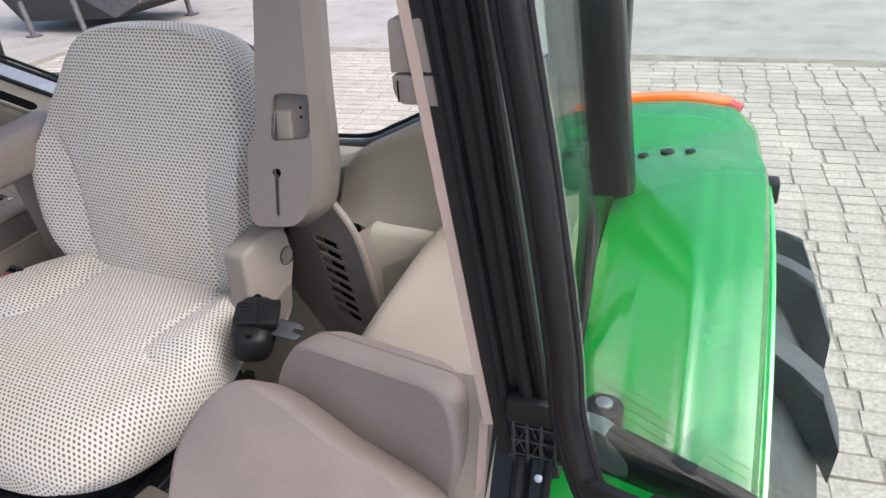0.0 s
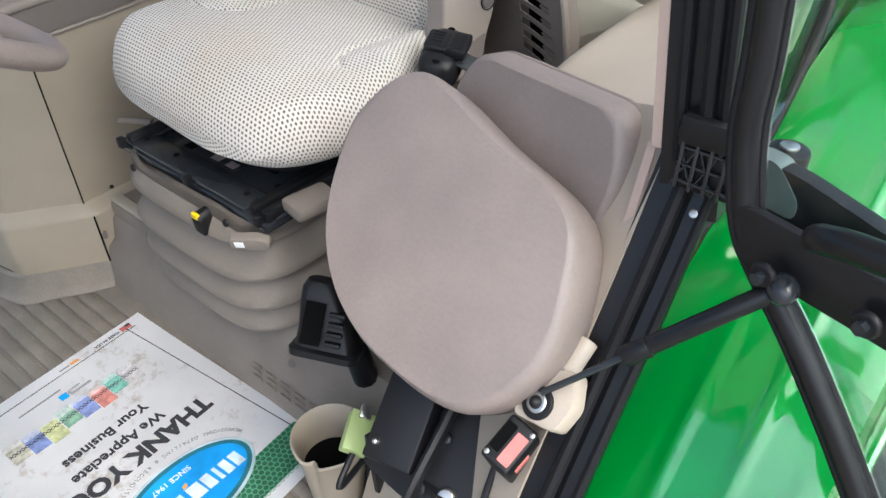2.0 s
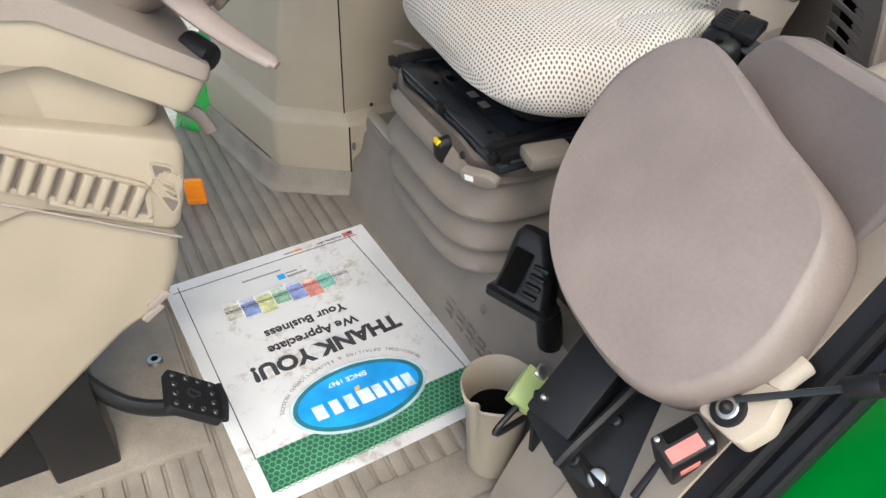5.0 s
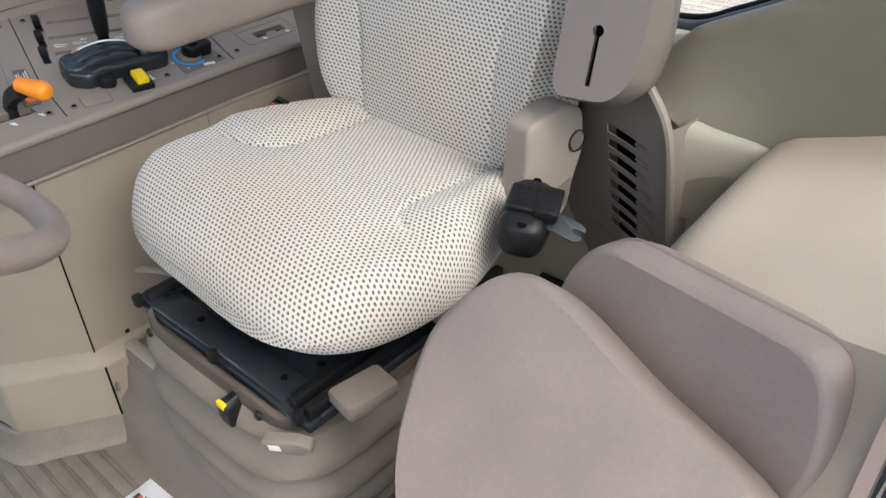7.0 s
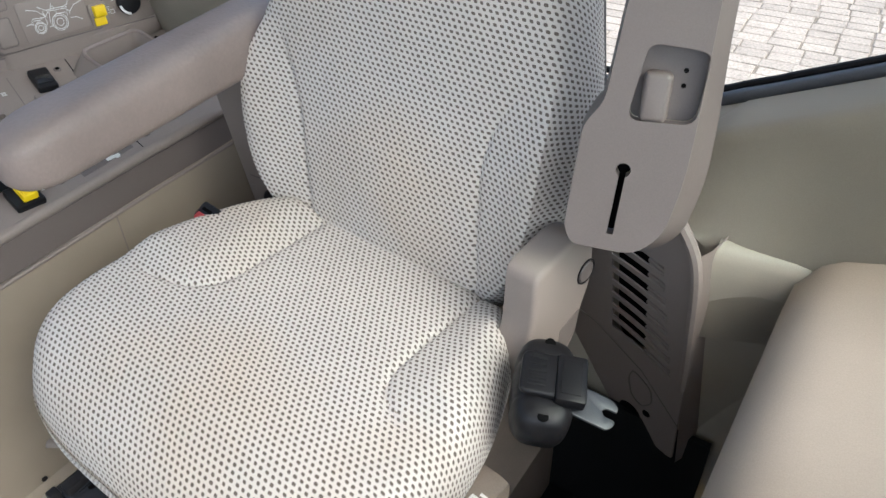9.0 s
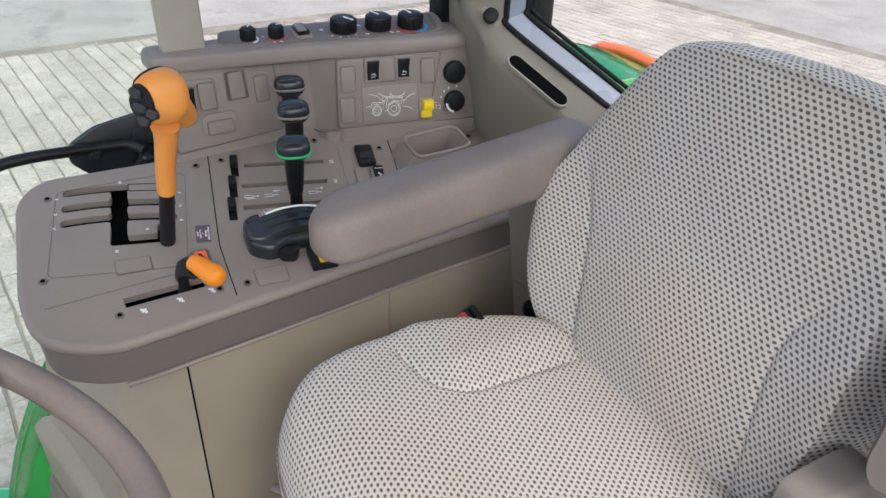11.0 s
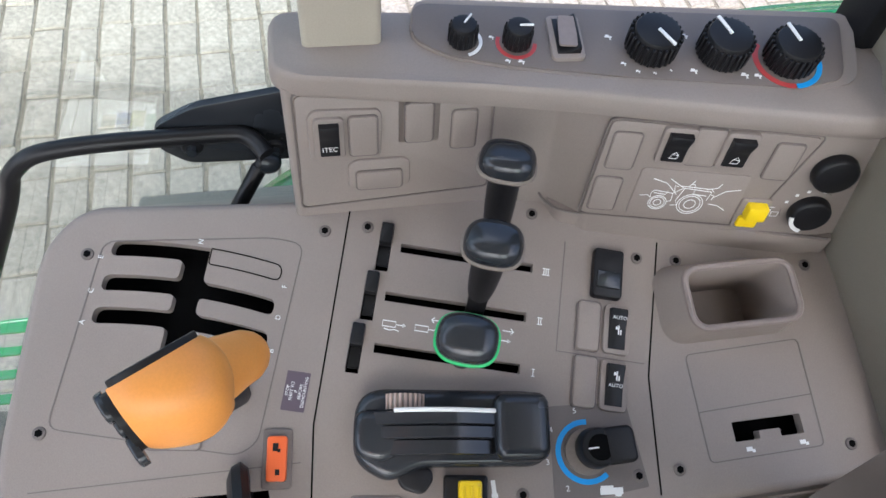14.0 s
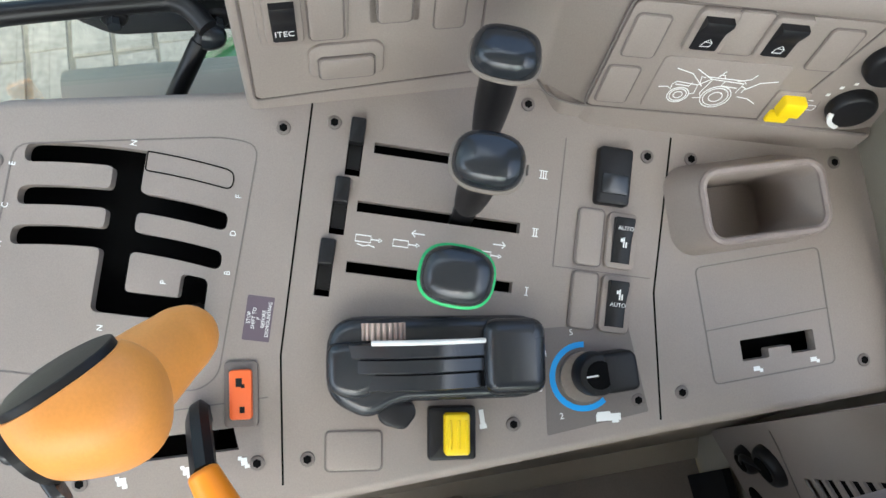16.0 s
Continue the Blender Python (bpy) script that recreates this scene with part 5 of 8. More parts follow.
    part("light_edge", tube([tuple((CON @ Vector((x, y, -0.01))) + Vector((0.0, 0, -0.068))) for x, y in ((0.135, 0.40), (0.137, 0.15), (0.145, -0.14), (0.148, -0.33))], 0.004, 8), BROWN, t)
    # panel joints and engraved outlines
    for p in ([rc(-0.141, -0.150), rc(-0.138, 0.068), (0.134, -0.162)], [rc(0.180, -0.165), rc(0.177, -0.0227), (0.134, 0.165)]):
        part("panel_joint", ring_line(p, 0.0016, -0.002, 0.0004, CON, closed=False), VOID, t)
    g = [rc(-0.370, -0.076), rc(-0.21, -0.106), rc(-0.180, -0.104), rc(-0.185, 0.09), rc(-0.20, 0.104), rc(-0.372, 0.104)]
    part("engraved_outline", ring_line(roundpoly(g, 0.012), 0.0012, -0.001, 0.0005, CON), BROWN_DK, t)
    f = bowed([(-0.267, -0.0785), (-0.196, -0.0785), (-0.196, -0.0625), (-0.267, -0.0625)], [0.0005, 0.0075, 0.0075, 0.003])
    part("blanked_slot", ring_line(f, 0.0011, -0.001, 0.0006, CON), VOID, t)
    part("engraved_outline", ring_line(roundpoly([(0.007, 0.219), (0.004, 0.341), (0.110, 0.339), (0.112, 0.220)], 0.006), 0.0012, -0.001, 0.0005, CON), BROWN_DK, t)
    part("engraved_outline", ring_line([(0.064, 0.220), (0.060, 0.340)], 0.0012, -0.001, 0.0005, CON, closed=False), BROWN_DK, t)
    part("engraved_outline", ring_line([rc(0.083, -0.150), rc(0.083, -0.035), rc(0.172, -0.035)], 0.0010, -0.001, 0.0005, CON, closed=False), BROWN_DK, t)
    part("engraved_outline", ring_line([(0.058, -0.40), (0.062, -0.165)], 0.0010, -0.001, 0.0005, CON, closed=False), BROWN_DK, t)
    for x, y in ((-0.159, -0.082), (-0.159, -0.125), (-0.157, 0.089), (-0.098, 0.191), (-0.091, 0.232), (-0.072, 0.372), (0.112, 0.367), (0.1137, 0.188), (0.114, 0.147), (0.1165, 0.034), (0.1166, -0.140), (0.113, -0.180), (-0.1575, -0.353), (0.0076, -0.392), (0.106, -0.316)):
        socket_screw(on_con(x, y), t)
    # thumb wheels beside the slots
    for r, c0, c1 in ((-0.100, -0.138, -0.089), (-0.1066, -0.0855, -0.0375), (-0.112, -0.032, 0.0155)):
        m = on_grid(r, c0 + 0.010, -0.006)
        part("stop_slider", prism(rounded(0.022, 0.0125, 0.002, cx=0.0), 0.013, m @ pose(0, 0, 0, 0, 0, 0), 0.002), BLACK, t)
        part("stop_track", prism([(-0.003, -0.0055), (0.036, -0.0055), (0.036, 0.0055), (-0.003, 0.0055)], 0.002, on_grid(r, c0 + 0.006, -0.010), 0), BLACK, t)
    # letters
    for txt, (r, c) in (("N", (-0.279, -0.0905)), ("E", (-0.3685, -0.060)), ("C", (-0.3685, -0.026)), ("A", (-0.3685, 0.005)), ("F", (-0.190, -0.058)), ("D", (-0.190, -0.027)), ("B", (-0.190, 0.006)), ("P", (-0.239, 0.020)), ("N", (-0.282, 0.062))):
        words(txt, 0.0068, on_grid(r, c, 0.0004) @ pose(0, 0, 0, 0, 0, 180), WHITE, t)
    # lever numerals I, II and III with their serifs
    for n, r, c in ((3, 0.066, -0.114), (2, 0.064, -0.062), (1, 0.062, -0.010)):
        strokes = [(0, 0.0022 * (i - (n - 1) / 2), 0.0062, 0.0009) for i in range(n)]
        bars(on_grid(r, c), t, strokes + [(q, 0, 0.0008, 0.0022 * n + 0.001) for q in (-0.0034, 0.0034)], "numeral")
    for r, c, kind in ((-0.080, -0.037, 0), (-0.048, -0.037, 1), (0.024, -0.037, 2)):
        bm = bmesh.new()
        ink = [([(r - 0.010, c - 0.0028), (r + 0.003, c - 0.0028), (r + 0.003, c + 0.0028), (r - 0.010, c + 0.0028)], True), ([(r + 0.003, c), (r + 0.010, c)], False), ([(r + 0.010, c - 0.0016), (r + 0.0125, c), (r + 0.010, c + 0.0016)], True)]
        if kind == 0:
            ink.append(([(r - 0.008, c + 0.005), (r - 0.003, c + 0.0062), (r + 0.002, c + 0.005), (r + 0.007, c + 0.0062)], False))
        else:
            d = -1 if kind == 1 else 1
            ink += [([(r + 0.010 - 0.006 * d, c - 0.010), (r + 0.010 + 0.005 * d, c - 0.010)], False), ([(r + 0.010 + 0.002 * d, c - 0.0128), (r + 0.010 + 0.005 * d, c - 0.010), (r + 0.010 + 0.002 * d, c - 0.0072)], False)]
        for line, shut in ink:
            ring_line([rc(*p) for p in line], 0.0010, 0, 0.0005, CON, closed=shut, into=bm)
        part("icon", bm, WHITE, t, smooth=False)
    for k, y in enumerate((-0.285, -0.235, -0.190)):
        bars(on_con(0.110, y), t, [(0, 0, 0.006, 0.007 - 0.001 * k), (0.004, 0.002, 0.003, 0.004), (-0.003, -0.003, 0.003, 0.003)])
    for y in (0.262, 0.318):
        bars(on_con(0.104, y), t, [(0, 0, 0.004, 0.006), (0.002, 0.004, 0.003, 0.003)])
    # rockers, blanks, socket
    s = part("socket_cover", prism(rounded(0.052, 0.031, 0.004), 0.010, on_grid(0.128, -0.1205), 0.003), BLACK, t, "black hinged socket cover")
    part("socket_lid", prism(rounded(0.018, 0.024, 0.002, cx=0.008), 0.004, on_grid(0.128, -0.1205, 0.009), 0.001), BLACK_GLOSS, s)
    blank(on_grid(0.1128, -0.0645), t, 0.050, 0.0225)
    blank(on_grid(0.1128, -0.0085), t, 0.050, 0.0225)
    for c, dc in ((-0.0645, -0.010), (-0.0085, 0.001)):
        rocker(on_grid(0.1415, c) @ pose(0, 0, 0, 0, 0, 90), t, 0.017, 0.040, "")
        words("AUTO", 0.0052, on_grid(0.1415, c + dc, 0.0128 if dc < 0 else 0.0100) @ pose(0, 0, 0, 0, 0, 90), WHITE, t, depth=0.0001)
        bars(on_grid(0.1415, c + (0.002 if c < -0.03 else -0.008), 0.0098 if c < -0.03 else 0.0122), t, [(0, 0, 0.009, 0.0012), (0.002, 0.0022, 0.005, 0.0012), (-0.002, -0.002, 0.003, 0.002)])
    blank(on_con(0.0235, -0.275, 0, -8), t, 0.026, 0.048, 0.003)
    blank(on_con(0.116, -0.102, 0, -8), t, 0.032, 0.046, 0.002)
    lab = part("warning_label", prism(rounded(0.037, 0.022, 0.001), 0.0004, on_grid(-0.160, 0.040), 0), PURPLE, t, "purple grey printed label")
    for line, (x, y) in zip(("STOP", "SHIFT TO", "P", "BEFORE", "DISMOUNTING"), ((0, 0.0078), (0, 0.0038), (0, -0.0002), (0, -0.0042), (0, -0.0082))):
        words(line, 0.0042, on_grid(-0.160, 0.040, 0.0004) @ pose(0, 0, 0, 0, 0, 180) @ Matrix.Translation((x, y, 0)), WHITE, lab)
    of = part("speed_switch_frame", prism(rounded(0.053, 0.027, 0.004), 0.003, on_con(0.056, -0.1855, 0, -6), 0.001), BROWN_DK, t)
    oo = part("speed_switch", prism(rounded(0.040, 0.018, 0.003), 0.008, on_con(0.056, -0.1855, 0, -6), 0.002), ORANGE_RED, of, "orange rocker switch")
    bars(on_con(0.046, -0.1855, 0.0078, -6), oo, [(0, 0, 0.007, 0.005), (0.003, 0.003, 0.003, 0.003)], material=BLACK)
    bars(on_con(0.068, -0.1855, 0.0078, -6), oo, [(0, 0, 0.005, 0.004)], material=BLACK)
    yb = part("pto_base", prism(rounded(0.044, 0.040, 0.003), 0.010, on_con(0.114, -0.020, 0, -8), 0.003), BLACK, t)
    part("pto_switch", prism(rounded(0.034, 0.021, 0.003), 0.016, on_con(0.114, -0.017, 0.004, -8), 0.004), YELLOW, yb, "yellow push-pull switch")
    for k in range(3):
        part("switch_rib", box((-0.012, -0.008 + 0.007 * k, 0.0195), (0.012, -0.005 + 0.007 * k, 0.0215), 0.001, on_con(0.114, -0.017, 0, -8)), YELLOW, yb)
    bars(on_con(0.106, 0.008), t, [(0, 0, 0.012, 0.004), (0.008, 0, 0.004, 0.006)])
    # depth dial on its grey plate
    dp = part("dial_plate", prism(roundpoly([(0.040, 0.072), (0.045, 0.148), (0.125, 0.155), (0.131, 0.062)], 0.002), 0.0006, CON, 0), BROWN_DK, t, "dark printed dial plate")
    arc = [(0.086 + 0.0275 * math.cos(radians(a)), 0.101 + 0.0275 * math.sin(radians(a))) for a in range(170, 400, 9)]
    part("dial_scale", ring_line(arc, 0.0050, 0.0004, 0.0012, CON, closed=False), BLUE, dp, "blue printed arc")
    for n, a in zip("12345", (378, 322, 277, 232, 187)):
        words(n, 0.0075, on_con(0.086 + 0.039 * math.cos(radians(a)), 0.101 + 0.039 * math.sin(radians(a)), 0.0008) @ pose(0, 0, 0, 0, 0, 90), WHITE, dp, depth=0.0001)
    part("dial_collar", rod(CON @ Vector((0.086, 0.101, 0)), CON @ Vector((0.086, 0.101, 0.006)), 0.0215, n=28), RUBBER_TAN, dp)
    dk = part("dial_knob", rod(CON @ Vector((0.084, 0.108, 0.004)), CON @ Vector((0.084, 0.108, 0.026)), 0.0195, 0.0175, n=28, bevel=0.003), BLACK, dp, "black winged dial knob")
    part("dial_wing", prism(roundpoly([(0.067, 0.112), (0.067, 0.138), (0.072, 0.142), (0.098, 0.142), (0.101, 0.138), (0.101, 0.112)], 0.005), 0.024, CON @ Matrix.Translation((0, 0, 0.003)), 0.004, 3), BLACK, dk)
    part("dial_well", dome(0.012, 0.0008, on_con(0.084, 0.108, 0.026), 20), VOID, dk)
    bars(on_con(0.084, 0.101, 0.0264), dk, [(0, 0, 0.0014, 0.010)], "pointer")
    bars(on_con(0.124, 0.118, 0.0008, -5), dp, [(0, 0, 0.006, 0.022), (0.004, 0.006, 0.002, 0.006), (-0.004, -0.004, 0.002, 0.012)])
    # small bin with a rolled rim
    bo = rounded(0.082, 0.138, 0.022, cx=-0.045, cy=0.270)
    ro = rounded(0.066, 0.118, 0.018, cx=-0.042, cy=0.276)
    ri = rounded(0.055, 0.106, 0.012, cx=-0.042, cy=0.276)
    secs = [[CON @ Vector((x, y, 0.0)) for x, y in bo]]
    for f in (0.35, 0.7, 1.0):
        secs.append([CON @ Vector((a[0] + (b[0] - a[0]) * f, a[1] + (b[1] - a[1]) * f, 0.034 * f)) for a, b in zip(bo, ro)])
    secs.append([CON @ Vector((a[0] + (b[0] - a[0]) * 0.5, a[1] + (b[1] - a[1]) * 0.5, 0.0375)) for a, b in zip(ro, ri)])
    secs.append([CON @ Vector((x, y, 0.034)) for x, y in ri])
    secs.append([CON @ Vector((x * 0.98 - 0.001, 0.276 + (y - 0.276) * 0.90, -0.062)) for x, y in ri])
    bn = part("storage_bin", loft(secs, caps=False), BROWN, t)
    part("bin_floor", prism([(x, 0.276 + (y - 0.276) * 0.96) for x, y in ri], -0.001, CON @ Matrix.Translation((0, 0, -0.060)), 0), BROWN, bn)
    part("bin_rim", tube([CON @ Vector((a[0] + (b[0] - a[0]) * 0.45, a[1] + (b[1] - a[1]) * 0.45, 0.0350)) for a, b in zip(ro, ri)], 0.0036, 8, raw=True, closed=True), VINYL, bn)
    return t


make_console()


def make_gear_lever():
    t = thing("gear_lever", "tall gear lever with a large orange and black grip", "lever", tuple(CON @ Vector((-0.012, -0.218, -0.03))))
    base = CON @ Vector((-0.012, -0.218, -0.03))
    mid, neck, head = Vector((-0.549, 0.034, 0.815)), Vector((-0.515, 0.038, 0.900)), Vector((-0.495, 0.036, 0.962))
    part("shaft", tube([base, base + (mid - base) * 0.5 + Vector((0, 0, 0)), mid], lambda f: 0.0115 - 0.001 * f, 14), BLACK, t)
    ax = (head - mid).normalized()
    part("stem", tube([mid - ax * 0.006, mid + ax * 0.03, neck, neck + ax * 0.02], lambda f: 0.0128 - 0.002 * math.sin(f * math.pi * 0.9) + 0.006 * f, 18), ORANGE, t)
    # rounded head, cut by two flats: the button face and the band that runs back from it
    nA, nB = Vector((0.48, -0.80, -0.05)).normalized(), Vector((-0.74, -0.42, 0.52)).normalized()
    cA, cB = head + nA * 0.0255, head + nB * 0.0185
    def ball():
        secs = []
        n = 36
        for i in range(n + 1):
            a = math.pi * i / n
            row = []
            for k in range(48):
                b = 2 * math.pi * k / 48
                d = Vector((math.sin(a) * math.cos(b), math.sin(a) * math.sin(b), -math.cos(a)))
                f = (abs(d.x) ** 2.5 + abs(d.y) ** 2.5 + abs(d.z) ** 2.5) ** (-1 / 2.5)
                row.append(head + Vector((0.0290 * d.x, 0.0335 * d.y, 0.0335 * d.z)) * f)
            secs.append(row)
        bm = loft(secs)
        bmesh.ops.remove_doubles(bm, verts=bm.verts, dist=1e-5)
        for co, no in ((cA, nA), (cB, nB)):
            bmesh.ops.bisect_plane(bm, geom=list(bm.verts) + list(bm.edges) + list(bm.faces), plane_co=co, plane_no=no, clear_outer=True)
            bmesh.ops.holes_fill(bm, edges=[e for e in bm.edges if e.is_boundary], sides=0)
        return bm
    bm = ball()
    flats = []
    for co, no in ((cA, nA), (cB, nB)):
        M = frame_at(co, Vector((0, 0, 1)).cross(no), no.cross(Vector((0, 0, 1)).cross(no)))
        pts = [M.inverted() @ v.co for v in bm.verts if abs((v.co - co).dot(no)) < 1e-5]
        mx, my = sum(p.x for p in pts) / len(pts), sum(p.y for p in pts) / len(pts)
        pts.sort(key=lambda p: math.atan2(p.y - my, p.x - mx))
        flats.append((M, [(p.x, p.y) for p in pts]))
    h = part("grip", bm, ORANGE, t, "smooth orange grip")
    for (M, o), name in zip(flats, ("button_cap", "cap_band")):
        mx, my = sum(q[0] for q in o) / len(o), sum(q[1] for q in o) / len(o)
        part(name, prism([(mx + (x - mx) * 0.95, my + (y - my) * 0.95) for x, y in o], 0.004, M, 0.0025, 3), BLACK, h, "black moulded cap")
    M = flats[0][0]
    cx, cy = [sum(p[k] for p in flats[0][1]) / len(flats[0][1]) for k in (0, 1)]
    for x, y in ((-0.006, 0.017), (-0.004, -0.001), (-0.003, -0.018), (0.014, -0.006)):
        part("shift_button", prism([(a, b) for a, b in super_outline(0.0095, 0.0068, 2.6, 20)], 0.005, M @ Matrix.Translation((cx + x, cy + y, 0.003)), 0.002, 3), BLACK_GLOSS, h)
    part("thumb_rest", tube([head + Vector(q) for q in ((-0.004, 0.008, -0.006), (-0.020, 0.020, -0.022), (-0.034, 0.030, -0.038), (-0.047, 0.040, -0.054))], lambda q: 0.023 - 0.008 * q if q < 0.6 else 0.0182 * math.sqrt(max(1 - ((q - 0.6) / 0.405) ** 2.4, 0.01)), 18), ORANGE, h)
    return t


make_gear_lever()


def make_spool_lever(top, r, c, ringed=False):
    """A black lever whose flat oval head rises from a slot."""
    t = thing("spool_lever", "black lever with a flat oval head" + (" and green ring" if ringed else " in a console slot"), "lever", tuple(CON @ Vector((*rc(r, c), -0.03))), group="hydraulic levers")
    b = CON @ Vector((*rc(r, c), -0.03))
    top = Vector(top)
    ax = (top - b).normalized()
    along = CON.to_3x3() @ Vector((math.sin(TURN15), math.cos(TURN15), 0))
    across = CON.to_3x3() @ Vector((math.cos(TURN15), -math.sin(TURN15), 0))
    flat = [(-0.0095, -0.0034), (0.0095, -0.0034), (0.0095, 0.0034), (-0.0095, 0.0034)]
    part("blade", loft([[b + (top - b) * f + along * x + across * y for x, y in flat] for f in (0.0, 0.15, 0.3, 0.42)]), BLACK, t, smooth=False)
    part("sleeve", tube([b + (top - b) * 0.38, b + (top - b) * 0.65, top - ax * 0.012], lambda f: 0.0115 + 0.0015 * math.sin(f * 3.14) + 0.003 * f, 16), BLACK, t)
    M = frame_at(top - ax * 0.010, (0.35, 1, 0), ax.cross(Vector((0.35, 1, 0))))
    if M.to_3x3().col[2].dot(ax) < 0:
        M = frame_at(top - ax * 0.010, (0.35, 1, 0), -ax.cross(Vector((0.35, 1, 0))))
    secs = []
    for s, z in ((0.55, -0.012), (0.82, -0.006), (0.97, 0.0), (1.0, 0.006), (0.98, 0.012), (0.90, 0.017), (0.72, 0.0205), (0.4, 0.0225)):
        secs.append([M @ Vector((x * s, y * s, z)) for x, y in super_outline(0.0255, 0.0205, 2.7, 32)])
    part("head", loft(secs), BLACK_GLOSS, t, "polished black oval head")
    part("head_ring", tube([M @ Vector((x, y, 0.003)) for x, y in super_outline(0.0253, 0.0203, 2.7, 32)], 0.0022, 8, raw=True, closed=True), GREEN_RING if ringed else RUBBER_TAN, t, "green ring" if ringed else "")
    return t


make_spool_lever((-0.721, 0.289, 0.872), 0.010, -0.116)
make_spool_lever((-0.646, 0.264, 0.856), 0.000, -0.064)
make_spool_lever((-0.576, 0.232, 0.826), -0.008, -0.0117, True)


def make_hitch_quadrant():
    t = thing("hitch_quadrant", "glossy black hitch control lever housing on the console", "control", tuple(CON @ Vector((0.05, -0.03, 0))))
    M = on_con(0.050, -0.027, 0, -7)
    o = [(-0.036, -0.088), (0.030, -0.088), (0.048, -0.055), (0.034, -0.03), (0.034, 0.092), (-0.034, 0.092)]
    part("housing", prism(roundpoly(o, [0.030, 0.030, 0.014, 0.012, 0.024, 0.024], 6), 0.028, M, 0.010, 4), BLACK_GLOSS, t)
    for x0, x1, up in ((-0.014, -0.002, 0.003), (-0.0015, 0.010, 0.001), (0.0105, 0.024, -0.003)):
        secs = []
        for i in range(21):
            f = i / 20
            y = -0.070 + 0.112 * f
            z = 0.024 + up + 0.020 * math.sin(math.pi * (0.10 + 0.80 * f))
            secs.append([M @ Vector(p) for p in ((x0, y, 0.01), (x0, y, z - 0.0015), (x0 + 0.001, y, z), (x1 - 0.001, y, z), (x1, y, z - 0.0015), (x1, y, 0.01))])
        part("drum", loft(secs), BLACK_GLOSS, t, "black stepped lever drum")
    part("white_stripe", tube([M @ Vector((-0.0145, -0.052 + 0.094 * i / 16, 0.0265 + 0.020 * math.sin(math.pi * (0.10 + 0.80 * (0.018 + 0.094 * i / 16) / 0.112)))) for i in range(17)], 0.0022, 8, raw=True), WHITE, t)
    w = part("thumb_wheel", rod(M @ Vector((-0.030, -0.042, 0.014)), M @ Vector((-0.0165, -0.042, 0.014)), 0.021, n=32), RUBBER_TAN, t, "ribbed tan thumb wheel")
    for k in range(9):
        a = radians(40 + 100 * k / 8)
        part("wheel_rib", box((-0.0302, -0.0013, 0.019), (-0.0163, 0.0013, 0.0225), 0.0006, M @ Matrix.Translation((0, -0.042, 0.014)) @ pose(0, 0, 0, math.degrees(a) - 90, 0, 0)), TRIM, w)
    part("lever_grip", prism(roundpoly([(-0.018, -0.10), (0.022, -0.10), (0.030, -0.075), (0.020, -0.055), (-0.018, -0.055)], 0.012), 0.026, M @ Matrix.Translation((0.002, 0.012, 0.008)), 0.009, 4), BLACK_GLOSS, t)
    part("end_cap", prism(rounded(0.062, 0.052, 0.012, cx=-0.001, cy=0.064), 0.041, M, 0.012, 4), BLACK_GLOSS, t)
    part("slot", prism([(-0.012, 0.036), (-0.012, 0.046), (0.022, 0.046), (0.022, 0.036)], 0.002, M @ Matrix.Translation((0, 0, 0.030)), 0), VOID, t)
    for y, digit in ((-0.030, "2"), (-0.006, "1"), (0.018, "0")):
        words(digit, 0.005, M @ Matrix.Translation((0.0275, y, 0.026)) @ pose(0, 0, 0, 0, 40, 90), WHITE, t, depth=0.0001)
    part("stop_knob", prism(roundpoly([(0.034, -0.05), (0.052, -0.045), (0.058, -0.025), (0.045, -0.015), (0.034, -0.018)], 0.006), 0.018, M, 0.004), BLACK, t)
    return t


make_hitch_quadrant()


def make_low_lever():
    t = thing("throttle_lever", "small throttle lever with a bright orange knob", "lever", tuple(CON @ Vector((0.09, -0.215, -0.03))))
    b = CON @ Vector((0.089, -0.222, -0.03))
    k = Vector((-0.457, 0.050, 0.724))
    part("blade", tube([b, b + Vector((-0.006, 0.002, 0.045)), k + Vector((-0.026, -0.012, -0.004))], 0.010, 8, flat=1.6), BLACK, t)
    def fat(q):
        return 0.0115 + 0.007 * q if 0.06 < q < 0.58 else (0.0156 * math.sqrt(max(1 - ((q - 0.58) / 0.423) ** 2.5, 0.008)) if q >= 0.58 else 0.008 + 0.07 * q)
    d = Vector((0.92, 0.37, -0.12)).normalized()
    part("knob", tube([k + d * q for q in (-0.034, -0.016, 0.002, 0.016, 0.026)], fat, 20, 12), ORANGE_BRIGHT, t, "bright orange knob")
    return t


make_low_lever()


def knob(m, r, h, parent, ribs=20, turn=0.0, label=""):
    k = part("knob", rod(m @ Vector((0, 0, 0)), m @ Vector((0, 0, h)), r * 1.03, r * 0.90, n=32, bevel=0.003), BLACK, parent, label or "ribbed black rotary knob")
    bm = bmesh.new()
    for i in range(ribs):
        a = 360 * i / ribs
        box((r * 0.92, -r * 0.06, 0.001), (r * 1.06, r * 0.06, h * 0.86), 0.0006, m @ pose(0, 0, 0, 0, 0, a), into=bm, segments=1)
    part("ribs", bm, BLACK, k)
    part("pointer", box((0, -r * 0.07, h - 0.0004), (r * 0.96, r * 0.07, h + 0.0012), 0.0004, m @ pose(0, 0, 0, 0, 0, turn)), WHITE, k, "white pointer")
    return k


